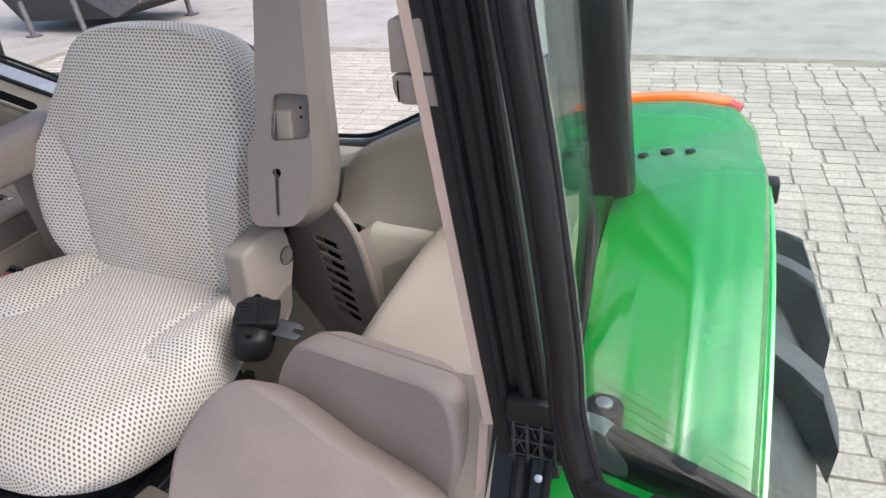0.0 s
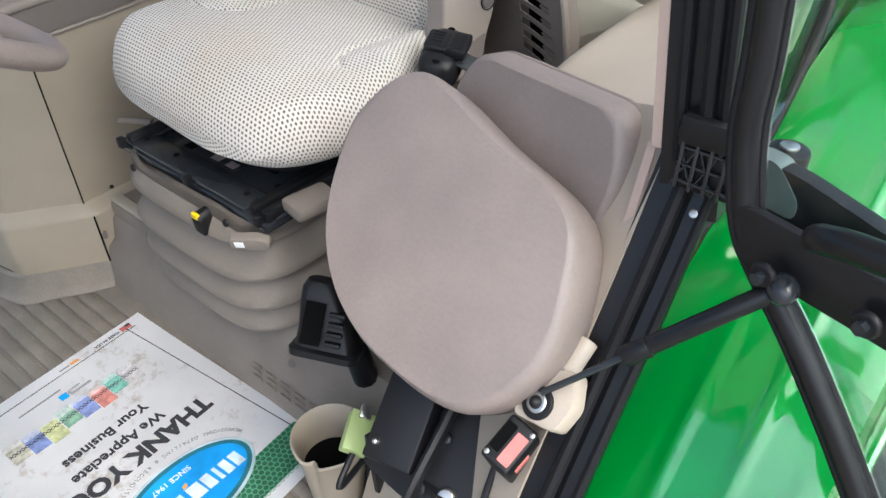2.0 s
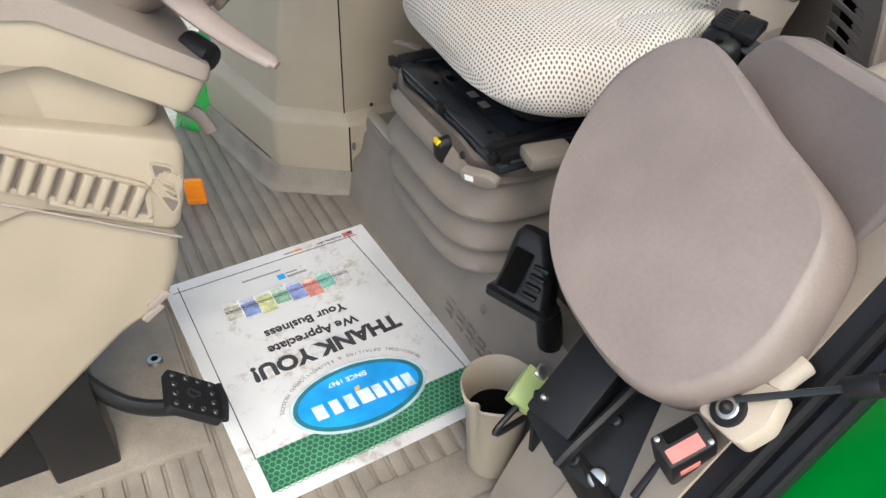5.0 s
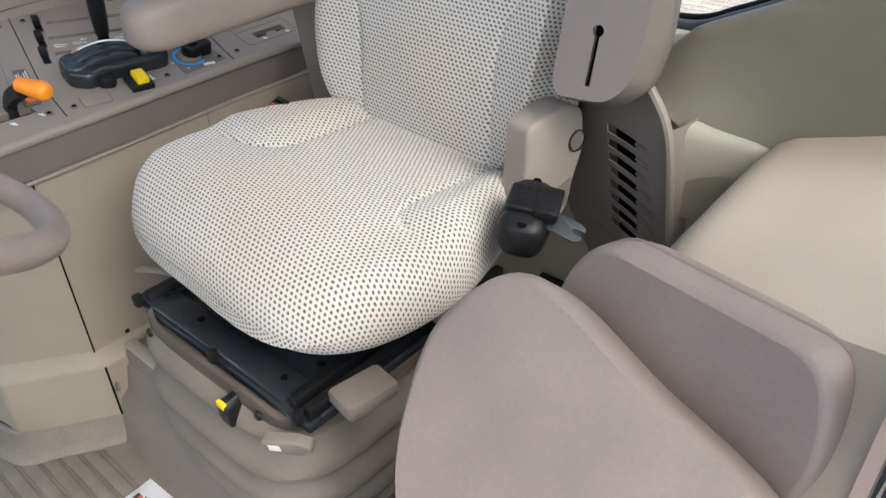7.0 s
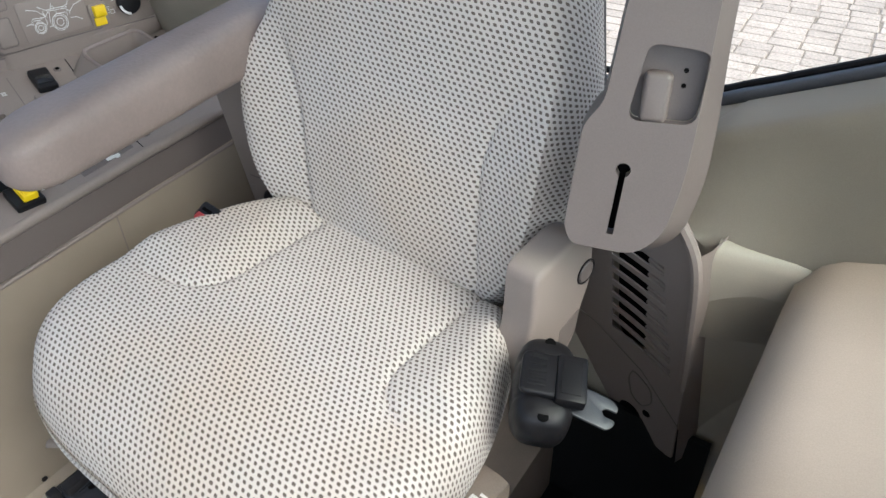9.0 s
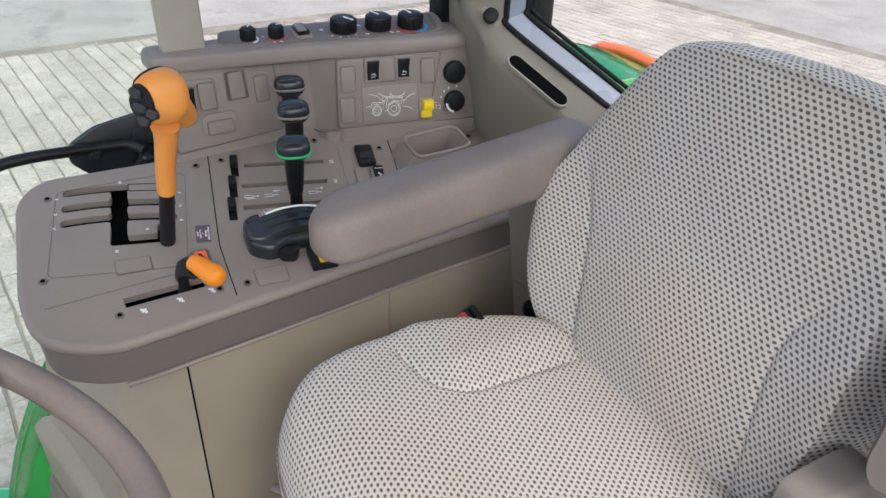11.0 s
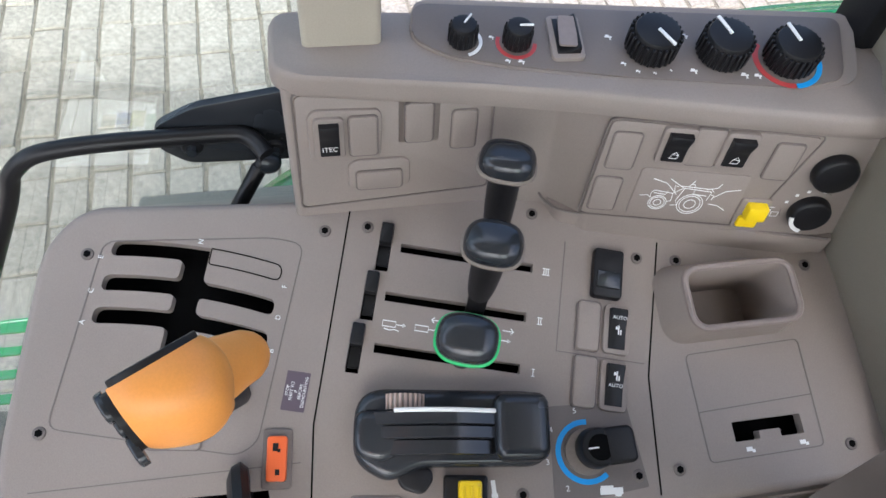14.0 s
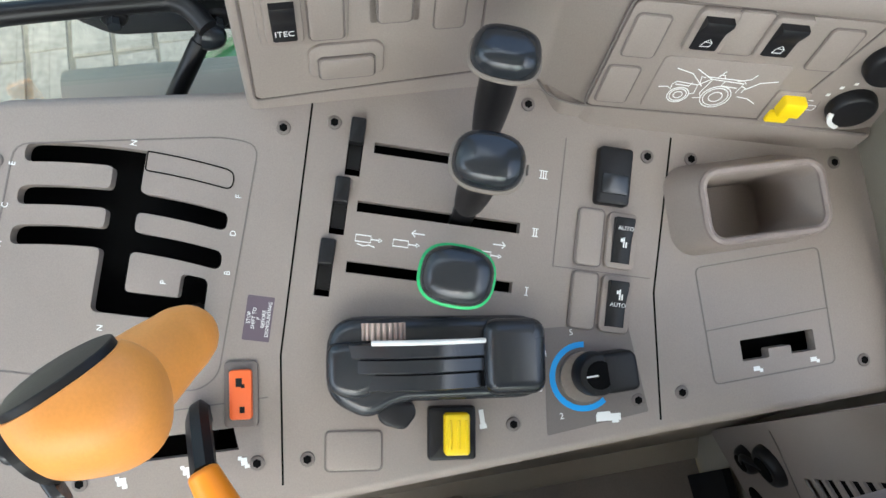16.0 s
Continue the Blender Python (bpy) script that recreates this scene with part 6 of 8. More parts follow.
def arc_mark(m, r, w, a0, a1, material, parent):
    p = [(r * math.cos(radians(a0 + (a1 - a0) * i / 16)), r * math.sin(radians(a0 + (a1 - a0) * i / 16))) for i in range(17)]
    return part("scale_arc", ring_line(p, w, 0, 0.0005, m, closed=False), material, parent)


def make_climate_pod():
    """The raised pod along the window: two switch faces below, knobs on its top ledge."""
    t = thing("switch_pod", "raised taupe pod with switches and climate knobs", "control panel", (-0.80, 0.35, 0.72))
    body = [(-0.865, 0.098), (-0.783, 0.098), (-0.782, 0.292), (-0.775, 0.350), (-0.751, 0.378), (-0.740, 0.390), (-0.690, 0.625), (-0.70, 0.68), (-0.825, 0.68)]
    secs = []
    for z, da, db in ((0.735, 0.0145, 0.013), (0.79, 0.0063, 0.0073), (0.845, -0.0018, 0.0017), (0.900, -0.010, -0.004)):
        tip = [(x + (0 if x < -0.82 else da if y < 0.36 else db), y) for x, y in body]
        secs.append([(x, y, z) for x, y in roundpoly(tip, [0.01, 0.008, 0.003, 0.004, 0.007, 0.004, 0.03, 0.01, 0.01])])
    part("pod_body", loft(secs), BROWN, t)
    led = [(-0.875, 0.090), (-0.803, 0.090), (-0.789, 0.11), (-0.766, 0.26), (-0.750, 0.345), (-0.719, 0.48), (-0.690, 0.615), (-0.694, 0.665), (-0.830, 0.67)]
    secs = []
    o = roundpoly(led, 0.02, 5)
    cx, cy = -0.80, 0.39
    for s, z in ((0.93, 0.895), (0.985, 0.8965), (1.0, 0.900), (1.0, 0.906), (0.985, 0.9135), (0.955, 0.918), (0.92, 0.9195)):
        secs.append([(cx + (x - cx) * (s if x > cx else 1), cy + (y - cy) * (1 - (1 - s) * 0.28), z) for x, y in o])
    part("ledge", loft(secs), BROWN, t)
    # knob panel, set a little higher and tipped to the driver
    K = frame_at((-0.815, 0.30, 0.926), (0.988, -0.152, -0.14), (0.152, 0.988, 0.0))
    kp = [(-0.036, -0.085), (0.004, -0.085), (0.022, -0.055), (0.030, 0.0), (0.036, 0.10), (0.038, 0.26), (0.026, 0.305), (-0.048, 0.318)]
    part("knob_panel_base", prism(roundpoly([(x * 1.14 - 0.002, y * 1.04 + 0.002) for x, y in kp], 0.02), -0.016, K @ Matrix.Translation((0, 0, -0.001)), 0.0), BROWN, t)
    kpn = part("knob_panel", prism(roundpoly(kp, 0.014), 0.003, K @ Matrix.Translation((0, 0, -0.002)), 0.001), BROWN_DK, t)
    def at(x, y):
        return K @ Matrix.Translation((x, y, 0.001))
    for (x, y), r, h, tn in (((0.006, -0.040), 0.0125, 0.022, 150), ((0.005, 0.008), 0.0125, 0.022, 95)):
        knob(at(x, y), r, h, kpn, 18, tn, "small ribbed black knob")
    arc_mark(at(0.006, -0.040), 0.0165, 0.003, 20, 150, WHITE, kpn)
    arc_mark(at(0.005, 0.008), 0.0168, 0.0035, -110, 90, RED, kpn)
    rocker(at(-0.002, 0.052) @ pose(0, 0, 0, 0, 0, 5), kpn, 0.040, 0.020, "")
    part("rocker_face", prism(rounded(0.034, 0.016, 0.002), 0.002, at(-0.002, 0.052) @ Matrix.Translation((0, 0, 0.010)), 0), VINYL, kpn)
    for (x, y), tn in (((0.003, 0.129), 35), ((0.004, 0.194), 205), ((0.008, 0.255), 200)):
        knob(at(x, y), 0.0225, 0.025, kpn, 26, tn)
    arc_mark(at(0.008, 0.255), 0.0295, 0.005, 235, 364, RED, kpn)
    arc_mark(at(0.008, 0.255), 0.0295, 0.005, 6, 100, BLUE, kpn)
    for x, y, s in ((-0.008, 0.092, 0.008), (0.022, 0.103, 0.006), (0.030, 0.115, 0.005), (0.031, 0.130, 0.004), (0.027, 0.145, 0.003), (-0.014, 0.163, 0.008), (0.026, 0.166, 0.008), (0.028, 0.212, 0.009), (0.028, 0.224, 0.008), (0.000, -0.014, 0.006), (0.026, 0.000, 0.006), (0.026, 0.012, 0.007)):
        bars(at(x, y), kpn, [(0, 0, s * 0.18, s * 0.8), (s * 0.25, s * 0.2, s * 0.3, s * 0.16), (-s * 0.2, -s * 0.1, s * 0.16, s * 0.4)])
    # first switch face
    A = frame_at((-0.7822, 0.19, 0.8315), (0, 1, 0), (-0.149, 0, 0.989))
    pa = part("switch_panel", prism(roundpoly([(-0.083, -0.067), (-0.081, 0.064), (0.098, 0.066), (0.100, -0.056)], 0.006), 0.002, A, 0.0008), BROWN, t)
    part("panel_groove", ring_line(roundpoly([(-0.085, -0.069), (-0.083, 0.066), (0.100, 0.068), (0.102, -0.058)], 0.006), 0.0015, -0.001, 0.0012, A), BROWN_DK, pa)
    part("raised_frame", prism(roundpoly([(-0.072, -0.008), (-0.072, 0.042), (-0.066, 0.050), (-0.008, 0.048), (-0.004, 0.040), (-0.006, -0.008)], 0.006), 0.005, A, 0.002), BROWN, pa)
    rocker(A @ Matrix.Translation((-0.053, 0.020, 0.004)), pa, 0.018, 0.036, "ITEC")
    blank(A @ Matrix.Translation((-0.022, 0.020, 0.004)), pa, 0.026, 0.044)
    part("raised_frame", prism(rounded(0.040, 0.050, 0.004, cx=0.030, cy=0.030), 0.002, A, 0.0008), BROWN, pa)
    blank(A @ Matrix.Translation((0.030, 0.030, 0.002)), pa, 0.026, 0.044)
    blank(A @ Matrix.Translation((0.073, 0.018, 0.0)), pa, 0.024, 0.044)
    part("raised_frame", prism(roundpoly([(-0.038, -0.045), (-0.038, -0.016), (-0.030, -0.010), (0.016, -0.010), (0.022, -0.016), (0.022, -0.045)], 0.006), 0.005, A, 0.002), BROWN, pa)
    blank(A @ Matrix.Translation((-0.008, -0.034, 0.004)), pa, 0.044, 0.022)
    # plinth with a groove at the foot of the second face
    foot = roundpoly([(-0.790, 0.343), (-0.740, 0.362), (-0.672, 0.640), (-0.73, 0.66), (-0.80, 0.40)], 0.008)
    part("plinth", prism(foot, 0.022, Matrix.Translation((0, 0, 0.742)), 0.003), BROWN, t)
    part("plinth_groove", tube([(-0.786, 0.345, 0.7645), (-0.743, 0.362, 0.7645), (-0.720, 0.46, 0.7645), (-0.676, 0.635, 0.7645)], 0.0012, 6), BROWN_DK, t)
    # second switch face
    B = frame_at((-0.7185, 0.4785, 0.8335), (0.205, 0.98, 0), (-0.098, 0.02, 0.995))
    pb = part("switch_panel", prism(roundpoly([(-0.098, -0.062), (-0.094, 0.058), (0.098, 0.058), (0.070, -0.062)], 0.008), 0.002, B, 0.0008), BROWN, t)
    part("panel_groove", ring_line(roundpoly([(-0.100, -0.064), (-0.096, 0.060), (0.101, 0.060), (0.072, -0.064)], 0.008), 0.0015, -0.001, 0.0012, B), BROWN_DK, pb)
    blank(B @ Matrix.Translation((-0.076, 0.024, 0.0)), pb, 0.026, 0.044)
    blank(B @ Matrix.Translation((-0.080, -0.032, 0.0)), pb, 0.026, 0.044)
    rocker(B @ Matrix.Translation((-0.031, 0.037, 0.002)), pb, 0.021, 0.033, "")
    rocker(B @ Matrix.Translation((0.026, 0.037, 0.002)), pb, 0.021, 0.033, "")
    for x in (-0.031, 0.026):
        bm = bmesh.new()
        for line, shut in (([(-0.004, -0.002), (0.003, -0.002), (0.004, 0.002), (-0.002, 0.003)], True), ([(-0.002, 0.003), (0.001, 0.0055), (0.004, 0.002)], False)):
            ring_line(line, 0.0007, 0, 0.0003, B @ Matrix.Translation((x, 0.027, 0.0082)), closed=shut, into=bm)
        part("icon", bm, WHITE, pb, smooth=False)
    blank(B @ Matrix.Translation((-0.003, 0.036, 0.0)), pb, 0.028, 0.044)
    blank(B @ Matrix.Translation((0.073, 0.027, 0.0)), pb, 0.026, 0.044)
    pic = part("picture_plate", prism(rounded(0.106, 0.064, 0.005, cx=0.0, cy=-0.026), 0.003, B, 0.001), BROWN, pb, "plate with a white line drawing of a tractor")
    # white drawing: wheels, bonnet, cab, and the beams of the work lamps round it
    L = B @ Matrix.Translation((0.000, -0.026, 0.0030)) @ Matrix.Diagonal((0.00046, 0.00058, 1, 1))
    bm = bmesh.new()
    for cx_, cy_, radii in ((-57, -20, (19, 15, 8)), (13, -18, (27, 22, 12))):
        for r in radii:
            ring_line([(cx_ + r * math.cos(a * 0.2618), cy_ + 0.85 * r * math.sin(a * 0.2618)) for a in range(24)], 1.5, 0, 0.0004, L, into=bm)
    tractor = ([(-76, -10), (-78, 2), (-72, 8), (-32, 4), (-30, -14), (-38, -16)], [(-72, 2), (-46, 0), (-44, 8)], [(-32, 4), (-14, 18), (48, 14), (44, -6)], [(-14, 18), (-20, 22), (46, 20), (52, 14)], [(-12, 16), (-20, -12), (-14, -22), (-28, -24)], [(12, 16), (10, 6), (40, 4)], [(-4, 22), (-2, 28), (6, 28), (8, 22)], [(0, 30), (4, 36)], [(48, 8), (56, 6), (54, -4)], [(-30, 8), (-34, 22), (-26, 20)])
    beams = ([(-84, 34), (-52, 26), (-24, 2)], [(-48, 36), (-14, 18)], [(62, 34), (56, 24), (34, 18)], [(106, 24), (76, 18), (56, 2)], [(-100, -6), (-84, -4), (-78, -8)], [(52, -14), (72, -16), (92, -26)])
    for line in tractor + beams:
        ring_line(line, 1.4, 0, 0.0004, L, closed=False, into=bm)
    part("line_drawing", bm, WHITE, pic, smooth=False)
    y = part("pto_button_frame", prism(rounded(0.030, 0.040, 0.003, cx=0.070, cy=-0.042), 0.004, B, 0.001), BROWN, pb)
    part("pto_button", prism(rounded(0.020, 0.018, 0.002, cx=0.071, cy=-0.035), 0.014, B, 0.003), YELLOW, y, "yellow push switch")
    part("pto_tab", prism(rounded(0.020, 0.014, 0.002, cx=0.069, cy=-0.052), 0.007, B, 0.001), YELLOW, y)
    for x, yy, r in ((0.125, 0.020, 0.022), (0.125, -0.034, 0.021)):
        part("round_socket", rod(B @ Vector((x, yy, 0)), B @ Vector((x, yy, 0.012)), r, r * 0.92, n=28, bevel=0.003), BLACK, t, "round black socket cover" if yy > 0 else "black rotary light switch")
    part("light_pointer", ring_line([(0.125 + 0.0185 * math.cos(radians(a)), -0.034 + 0.0185 * math.sin(radians(a))) for a in range(185, 262, 8)], 0.004, 0.0105, 0.0128, B, closed=False), WHITE, t)
    arc_mark(B @ Matrix.Translation((0.125, -0.034, 0.0)), 0.0265, 0.0008, 60, 215, BROWN_DK, t)
    for a in (78, 112, 135, 160):
        bars(B @ Matrix.Translation((0.125 + 0.027 * math.cos(radians(a)), -0.034 + 0.027 * math.sin(radians(a)), 0.0005)), t, [(0, 0, 0.003, 0.003)])
    bm = bmesh.new()
    for line, shut in (([(0.083, -0.044), (0.083, -0.037), (0.089, -0.037), (0.089, -0.044)], True), ([(0.091, -0.046), (0.098, -0.046), (0.098, -0.040), (0.091, -0.040)], True), ([(0.085, -0.034), (0.092, -0.034)], False)):
        ring_line(line, 0.0010, 0, 0.0005, B, closed=shut, into=bm)
    part("icon", bm, WHITE, t, smooth=False)
    return t


make_climate_pod()


def make_post():
    t = thing("window_post", "plain beige window post rising from the switch pod", "pillar", (-0.845, 0.155, 0.905))
    secs = []
    for z, dx in ((0.905, 0.0), (1.2, -0.02), (1.8, -0.06)):
        secs.append([(-0.838 + dx + a, 0.155 + b, z) for a, b in rounded(0.030, 0.070, 0.006)])
    part("post_body", loft(secs), BEIGE, t)
    return t


make_post()

# ---- folding passenger seat by the door ----
FADED_PINK = mat_new("faded_red_label", (0.62, 0.17, 0.15), 0.45, stain=0.12, stain_scale=40)


def make_buddy_seat():
    t = thing("folding_seat", "folded passenger seat with two taupe vinyl pads", "seat", (0.60, -0.02, 0.36))
    n = Vector((math.cos(radians(42)) * math.cos(radians(-96)), math.cos(radians(42)) * math.sin(radians(-96)), math.sin(radians(42))))
    e1 = Vector((0, 0, 1)).cross(n).normalized() * 1.0
    if e1.x < 0:
        e1 = -e1
    P = frame_at((0.545, -0.030, 0.632), e1, n.cross(e1) if n.cross(e1).z > 0 else -n.cross(e1))
    if P.to_3x3().col[2].dot(n) < 0:
        P = frame_at((0.545, -0.030, 0.632), -e1, n.cross(-e1))
    inv = P.inverted()
    pts = [inv @ Vector(p) for p in ((0.425, 0.09, 0.762), (0.361, 0.052, 0.703), (0.365, -0.01, 0.64), (0.398, -0.061, 0.583), (0.46, -0.105, 0.545), (0.55, -0.13, 0.525), (0.668, -0.135, 0.532), (0.726, -0.087, 0.592), (0.72, -0.03, 0.66), (0.68, 0.02, 0.715), (0.56, 0.055, 0.74))]
    out = [(p.x, p.y) for p in smooth_line([(p.x, p.y, 0) for p in pts], 9, True)]
    lift = lambda x, y: 0.006 * (1 - (x / 0.2) ** 2 - (y / 0.2) ** 2)
    rings = [(0.90, -0.084), (0.955, -0.082), (0.985, -0.076), (1.0, -0.062), (1.0, -0.016), (0.992, -0.006), (0.975, 0.001), (0.945, 0.004)]
    part("front_pad", pillow(out, rings, lift, False, P), VINYL, t, "large rounded taupe vinyl pad")
    # second pad stands behind, steeper
    Q = frame_at((0.562, 0.128, 0.655), (0.965, -0.24, 0.04), (0.05, 0.25, 0.95))
    o = roundpoly([(-0.14, -0.16), (0.115, -0.16), (0.142, 0.05), (0.118, 0.118), (-0.115, 0.114), (-0.150, 0.06)], [0.05, 0.05, 0.06, 0.03, 0.035, 0.06], 8)
    o = [(x, y) for x, y in o]
    rings = [(0.88, -0.065), (0.95, -0.06), (0.985, -0.045), (1.0, -0.025), (1.0, -0.015), (0.985, 0.002), (0.96, 0.009), (0.93, 0.012)]
    if Q.to_3x3().col[2].y > 0:
        rings = [(s, -z) for s, z in rings]
    part("rear_pad", pillow(o, rings, lambda x, y: 0.0, False, Q), VINYL, t, "taupe vinyl pad standing upright")
    part("pad_piping", tube([Q @ Vector((x * 1.0, y * 1.0, -0.03)) for x, y in o], 0.002, 6, raw=True, closed=True), VINYL, t)
    # black folding bracket under the pads: an open box of thick plates
    B = frame_at((0.527, -0.141, 0.346), (0.18, 0.034, 0.012), (-0.12, 0.74, 0.55))
    part("bracket_plate", prism(roundpoly([(-0.004, -0.01), (0.060, -0.030), (0.115, -0.028), (0.185, 0.0), (0.195, 0.20), (-0.004, 0.20)], 0.006), -0.010, B, 0.002), BLACK, t, "black folding bracket")
    part("bracket_side", prism(roundpoly([(-0.05, -0.07), (0.20, -0.06), (0.20, 0.0), (0.0, 0.0)], 0.008), 0.006, B @ Matrix.Translation((0.0, 0, 0)) @ Matrix(((0, 0, 1, 0), (1, 0, 0, 0), (0, 1, 0, 0), (0, 0, 0, 1))), 0.001), BLACK, t)
    part("bracket_box", box((0.006, 0.0, 0.0), (0.075, 0.19, 0.034), 0.004, B), BLACK, t)
    part("bracket_flange", box((0.165, 0.0, -0.01), (0.173, 0.19, 0.030), 0.002, B), BLACK, t)
    part("bracket_leg", prism(roundpoly([(-0.02, -0.05), (0.16, -0.05), (0.18, 0.0), (-0.03, 0.0)], 0.006), 0.008, frame_at((0.53, -0.115, 0.345), (0.18, -0.02, 0.012), (0, 0.15, 1)), 0.001), BLACK, t)
    for x, y, z, mat, r in ((0.082, -0.012, 0.0, BLACK, 0.010), (0.118, -0.010, 0.0, STEEL, 0.013), (0.094, 0.055, 0.0, BLACK_GLOSS, 0.008), (0.020, 0.022, 0.034, STEEL, 0.005)):
        part("bolt", dome(r, 0.007, B @ Matrix.Translation((x, y, z))), mat, t)
    part("latch_lever", tube([B @ Vector(p) for p in ((0.080, -0.028, 0.022), (0.084, 0.0, 0.026), (0.092, 0.06, 0.024), (0.098, 0.12, 0.02))], 0.007, 8, flat=1.6), BLACK, t)
    # buckle box beside it
    L = frame_at((0.7177, -0.1150, 0.5055), (0.0277, -0.0015, -0.0055), (0.0082, 0.0363, 0.0171)) @ Matrix.Translation((0, 0, -0.026))
    lb = part("belt_buckle", prism(rounded(0.035, 0.054, 0.004), 0.076, L @ Matrix.Translation((0, 0, -0.05)), 0.003, 3), BLACK, t, "black belt buckle with red labels")
    part("buckle_label", prism(rounded(0.014, 0.036, 0.001, cx=0.007, cy=-0.003), 0.0006, L @ Matrix.Translation((0, 0, 0.026)), 0), FADED_PINK, lb, "faded red label")
    part("buckle_button", box((0.0176, -0.016, -0.020), (0.0187, 0.006, -0.004), 0.0003, L), FADED_PINK, lb, "red label")
    part("buckle_mouth", prism(rounded(0.012, 0.034, 0.002, cx=-0.009, cy=0.002), 0.002, L @ Matrix.Translation((0, 0, 0.025)), 0), VOID, lb)
    for x, y in ((-0.013, -0.021), (0.013, 0.021)):
        part("rivet", dome(0.0032, 0.0015, L @ Matrix.Translation((x, y, 0.026)), 10), STEEL, lb)
    part("buckle_stem", box((-0.010, -0.010, -0.11), (0.010, 0.010, -0.048), 0.002, L), BLACK, lb)
    return t


make_buddy_seat()


def make_cup():
    t = thing("cup_holder", "tan plastic cup holder standing on the floor mat", "cup holder", (0.375, -0.065, 0.0))
    c = Vector((0.369, -0.076, 0))
    top = 0.186
    def ring(r, z, n=56):
        out = []
        for k in range(n):
            a = 2 * math.pi * k / n
            spout = 0.014 * math.exp(-((a - math.radians(285)) / 0.15) ** 2) * max(z / top, 0) ** 4
            dip = 0.012 * math.exp(-((a - math.radians(285)) / 0.35) ** 2) * smooth01((z - 0.15) / 0.03)
            out.append((c.x + 0.010 * (1 - z / top) + (r - spout) * math.cos(a), c.y - 0.006 * (1 - z / top) + (r - spout) * math.sin(a), z - dip))
        return out
    secs = [ring(0.040, 0.0), ring(0.044, 0.05), ring(0.052, 0.14), ring(0.0575, 0.172), ring(0.0615, 0.181), ring(0.0625, top), ring(0.060, top + 0.003), ring(0.056, top - 0.002), ring(0.052, 0.15), ring(0.046, 0.08), ring(0.043, 0.03)]
    part("cup_wall", loft(secs, caps=False), PANEL_TAN, t)
    part("cup_floor", prism([(x, y) for x, y, z in ring(0.0500, 0.13)], 0.002, Matrix.Translation((0, 0, 0.118)), 0), VOID, t, "dark inside of the cup")
    return t


make_cup()


def make_connector():
    t = thing("wire_connector", "pale green wire connector hanging beside the bracket", "connector", (0.45, -0.072, 0.16))
    m = pose(0.449, -0.086, 0.268, 20, 25, 35) @ Matrix.Scale(1.5, 4)
    part("housing", box((-0.013, -0.02, -0.008), (0.013, 0.02, 0.008), 0.002, m), mat_new("pale_green_plastic", (0.42, 0.52, 0.2), 0.5, stain=0.08), t)
    part("clip", box((-0.006, 0.012, 0.006), (0.006, 0.026, 0.012), 0.002, m), STEEL, t)
    part("cable", tube([m @ Vector((0, -0.02, 0)), m @ Vector((0.0, -0.05, -0.01)), (0.46, -0.03, 0.23), (0.47, 0.02, 0.18), (0.455, 0.05, 0.10)], 0.005, 8), BLACK, t)
    return t


make_connector()


def make_park_handle():
    """The black moulded handle low beside the seat's left side."""
    t = thing("lever_boot", "black moulded plastic lever housing low beside the seat", "lever", (0.31, 0.03, 0.187))
    axis = Vector((-0.30, 0.30, 0.90)).normalized()
    M = frame_at((0.342, -0.032, 0.338), (0.86, 0.46, -0.10), axis.cross(Vector((0.86, 0.46, -0.10))))
    secs = []
    for z, w, h, shift in ((-0.012, 0.102, 0.078, 0.0), (-0.002, 0.104, 0.080, 0.0), (0.002, 0.090, 0.066, 0.0), (0.030, 0.080, 0.058, -0.004), (0.065, 0.066, 0.050, -0.014), (0.088, 0.054, 0.044, -0.020), (0.098, 0.040, 0.032, -0.022)):
        secs.append([M @ Vector((x + shift, y, z)) for x, y in rounded(w, h, 0.014, 4)])
    part("handle_shell", loft(secs), BLACK, t)
    # the shell stays closed: a near-black sheet paints its shaded opening
    part("handle_opening_shade", loft([[M @ Vector((x * k, -0.041 + 0.013 * f, 0.010 + 0.062 * f)) for x, k in ((-0.034, 1), (-0.004, 1))] for f, k in ((0, 1.0), (0.5, 0.95), (1, 0.9))], caps=False, closed_ring=False), VOID, t)
    for z in (0.012, 0.026, 0.040, 0.054):
        part("grip_rib", box((0.002, -0.044 + 0.22 * z, z), (0.026, -0.034 + 0.22 * z, z + 0.007), 0.002, M), BLACK, t)
    part("handle_column", tube([(0.325, 0.05, 0.18), (0.328, 0.03, 0.26), (0.335, -0.015, 0.335)], 0.022, 12), BLACK, t)
    return t


make_park_handle()


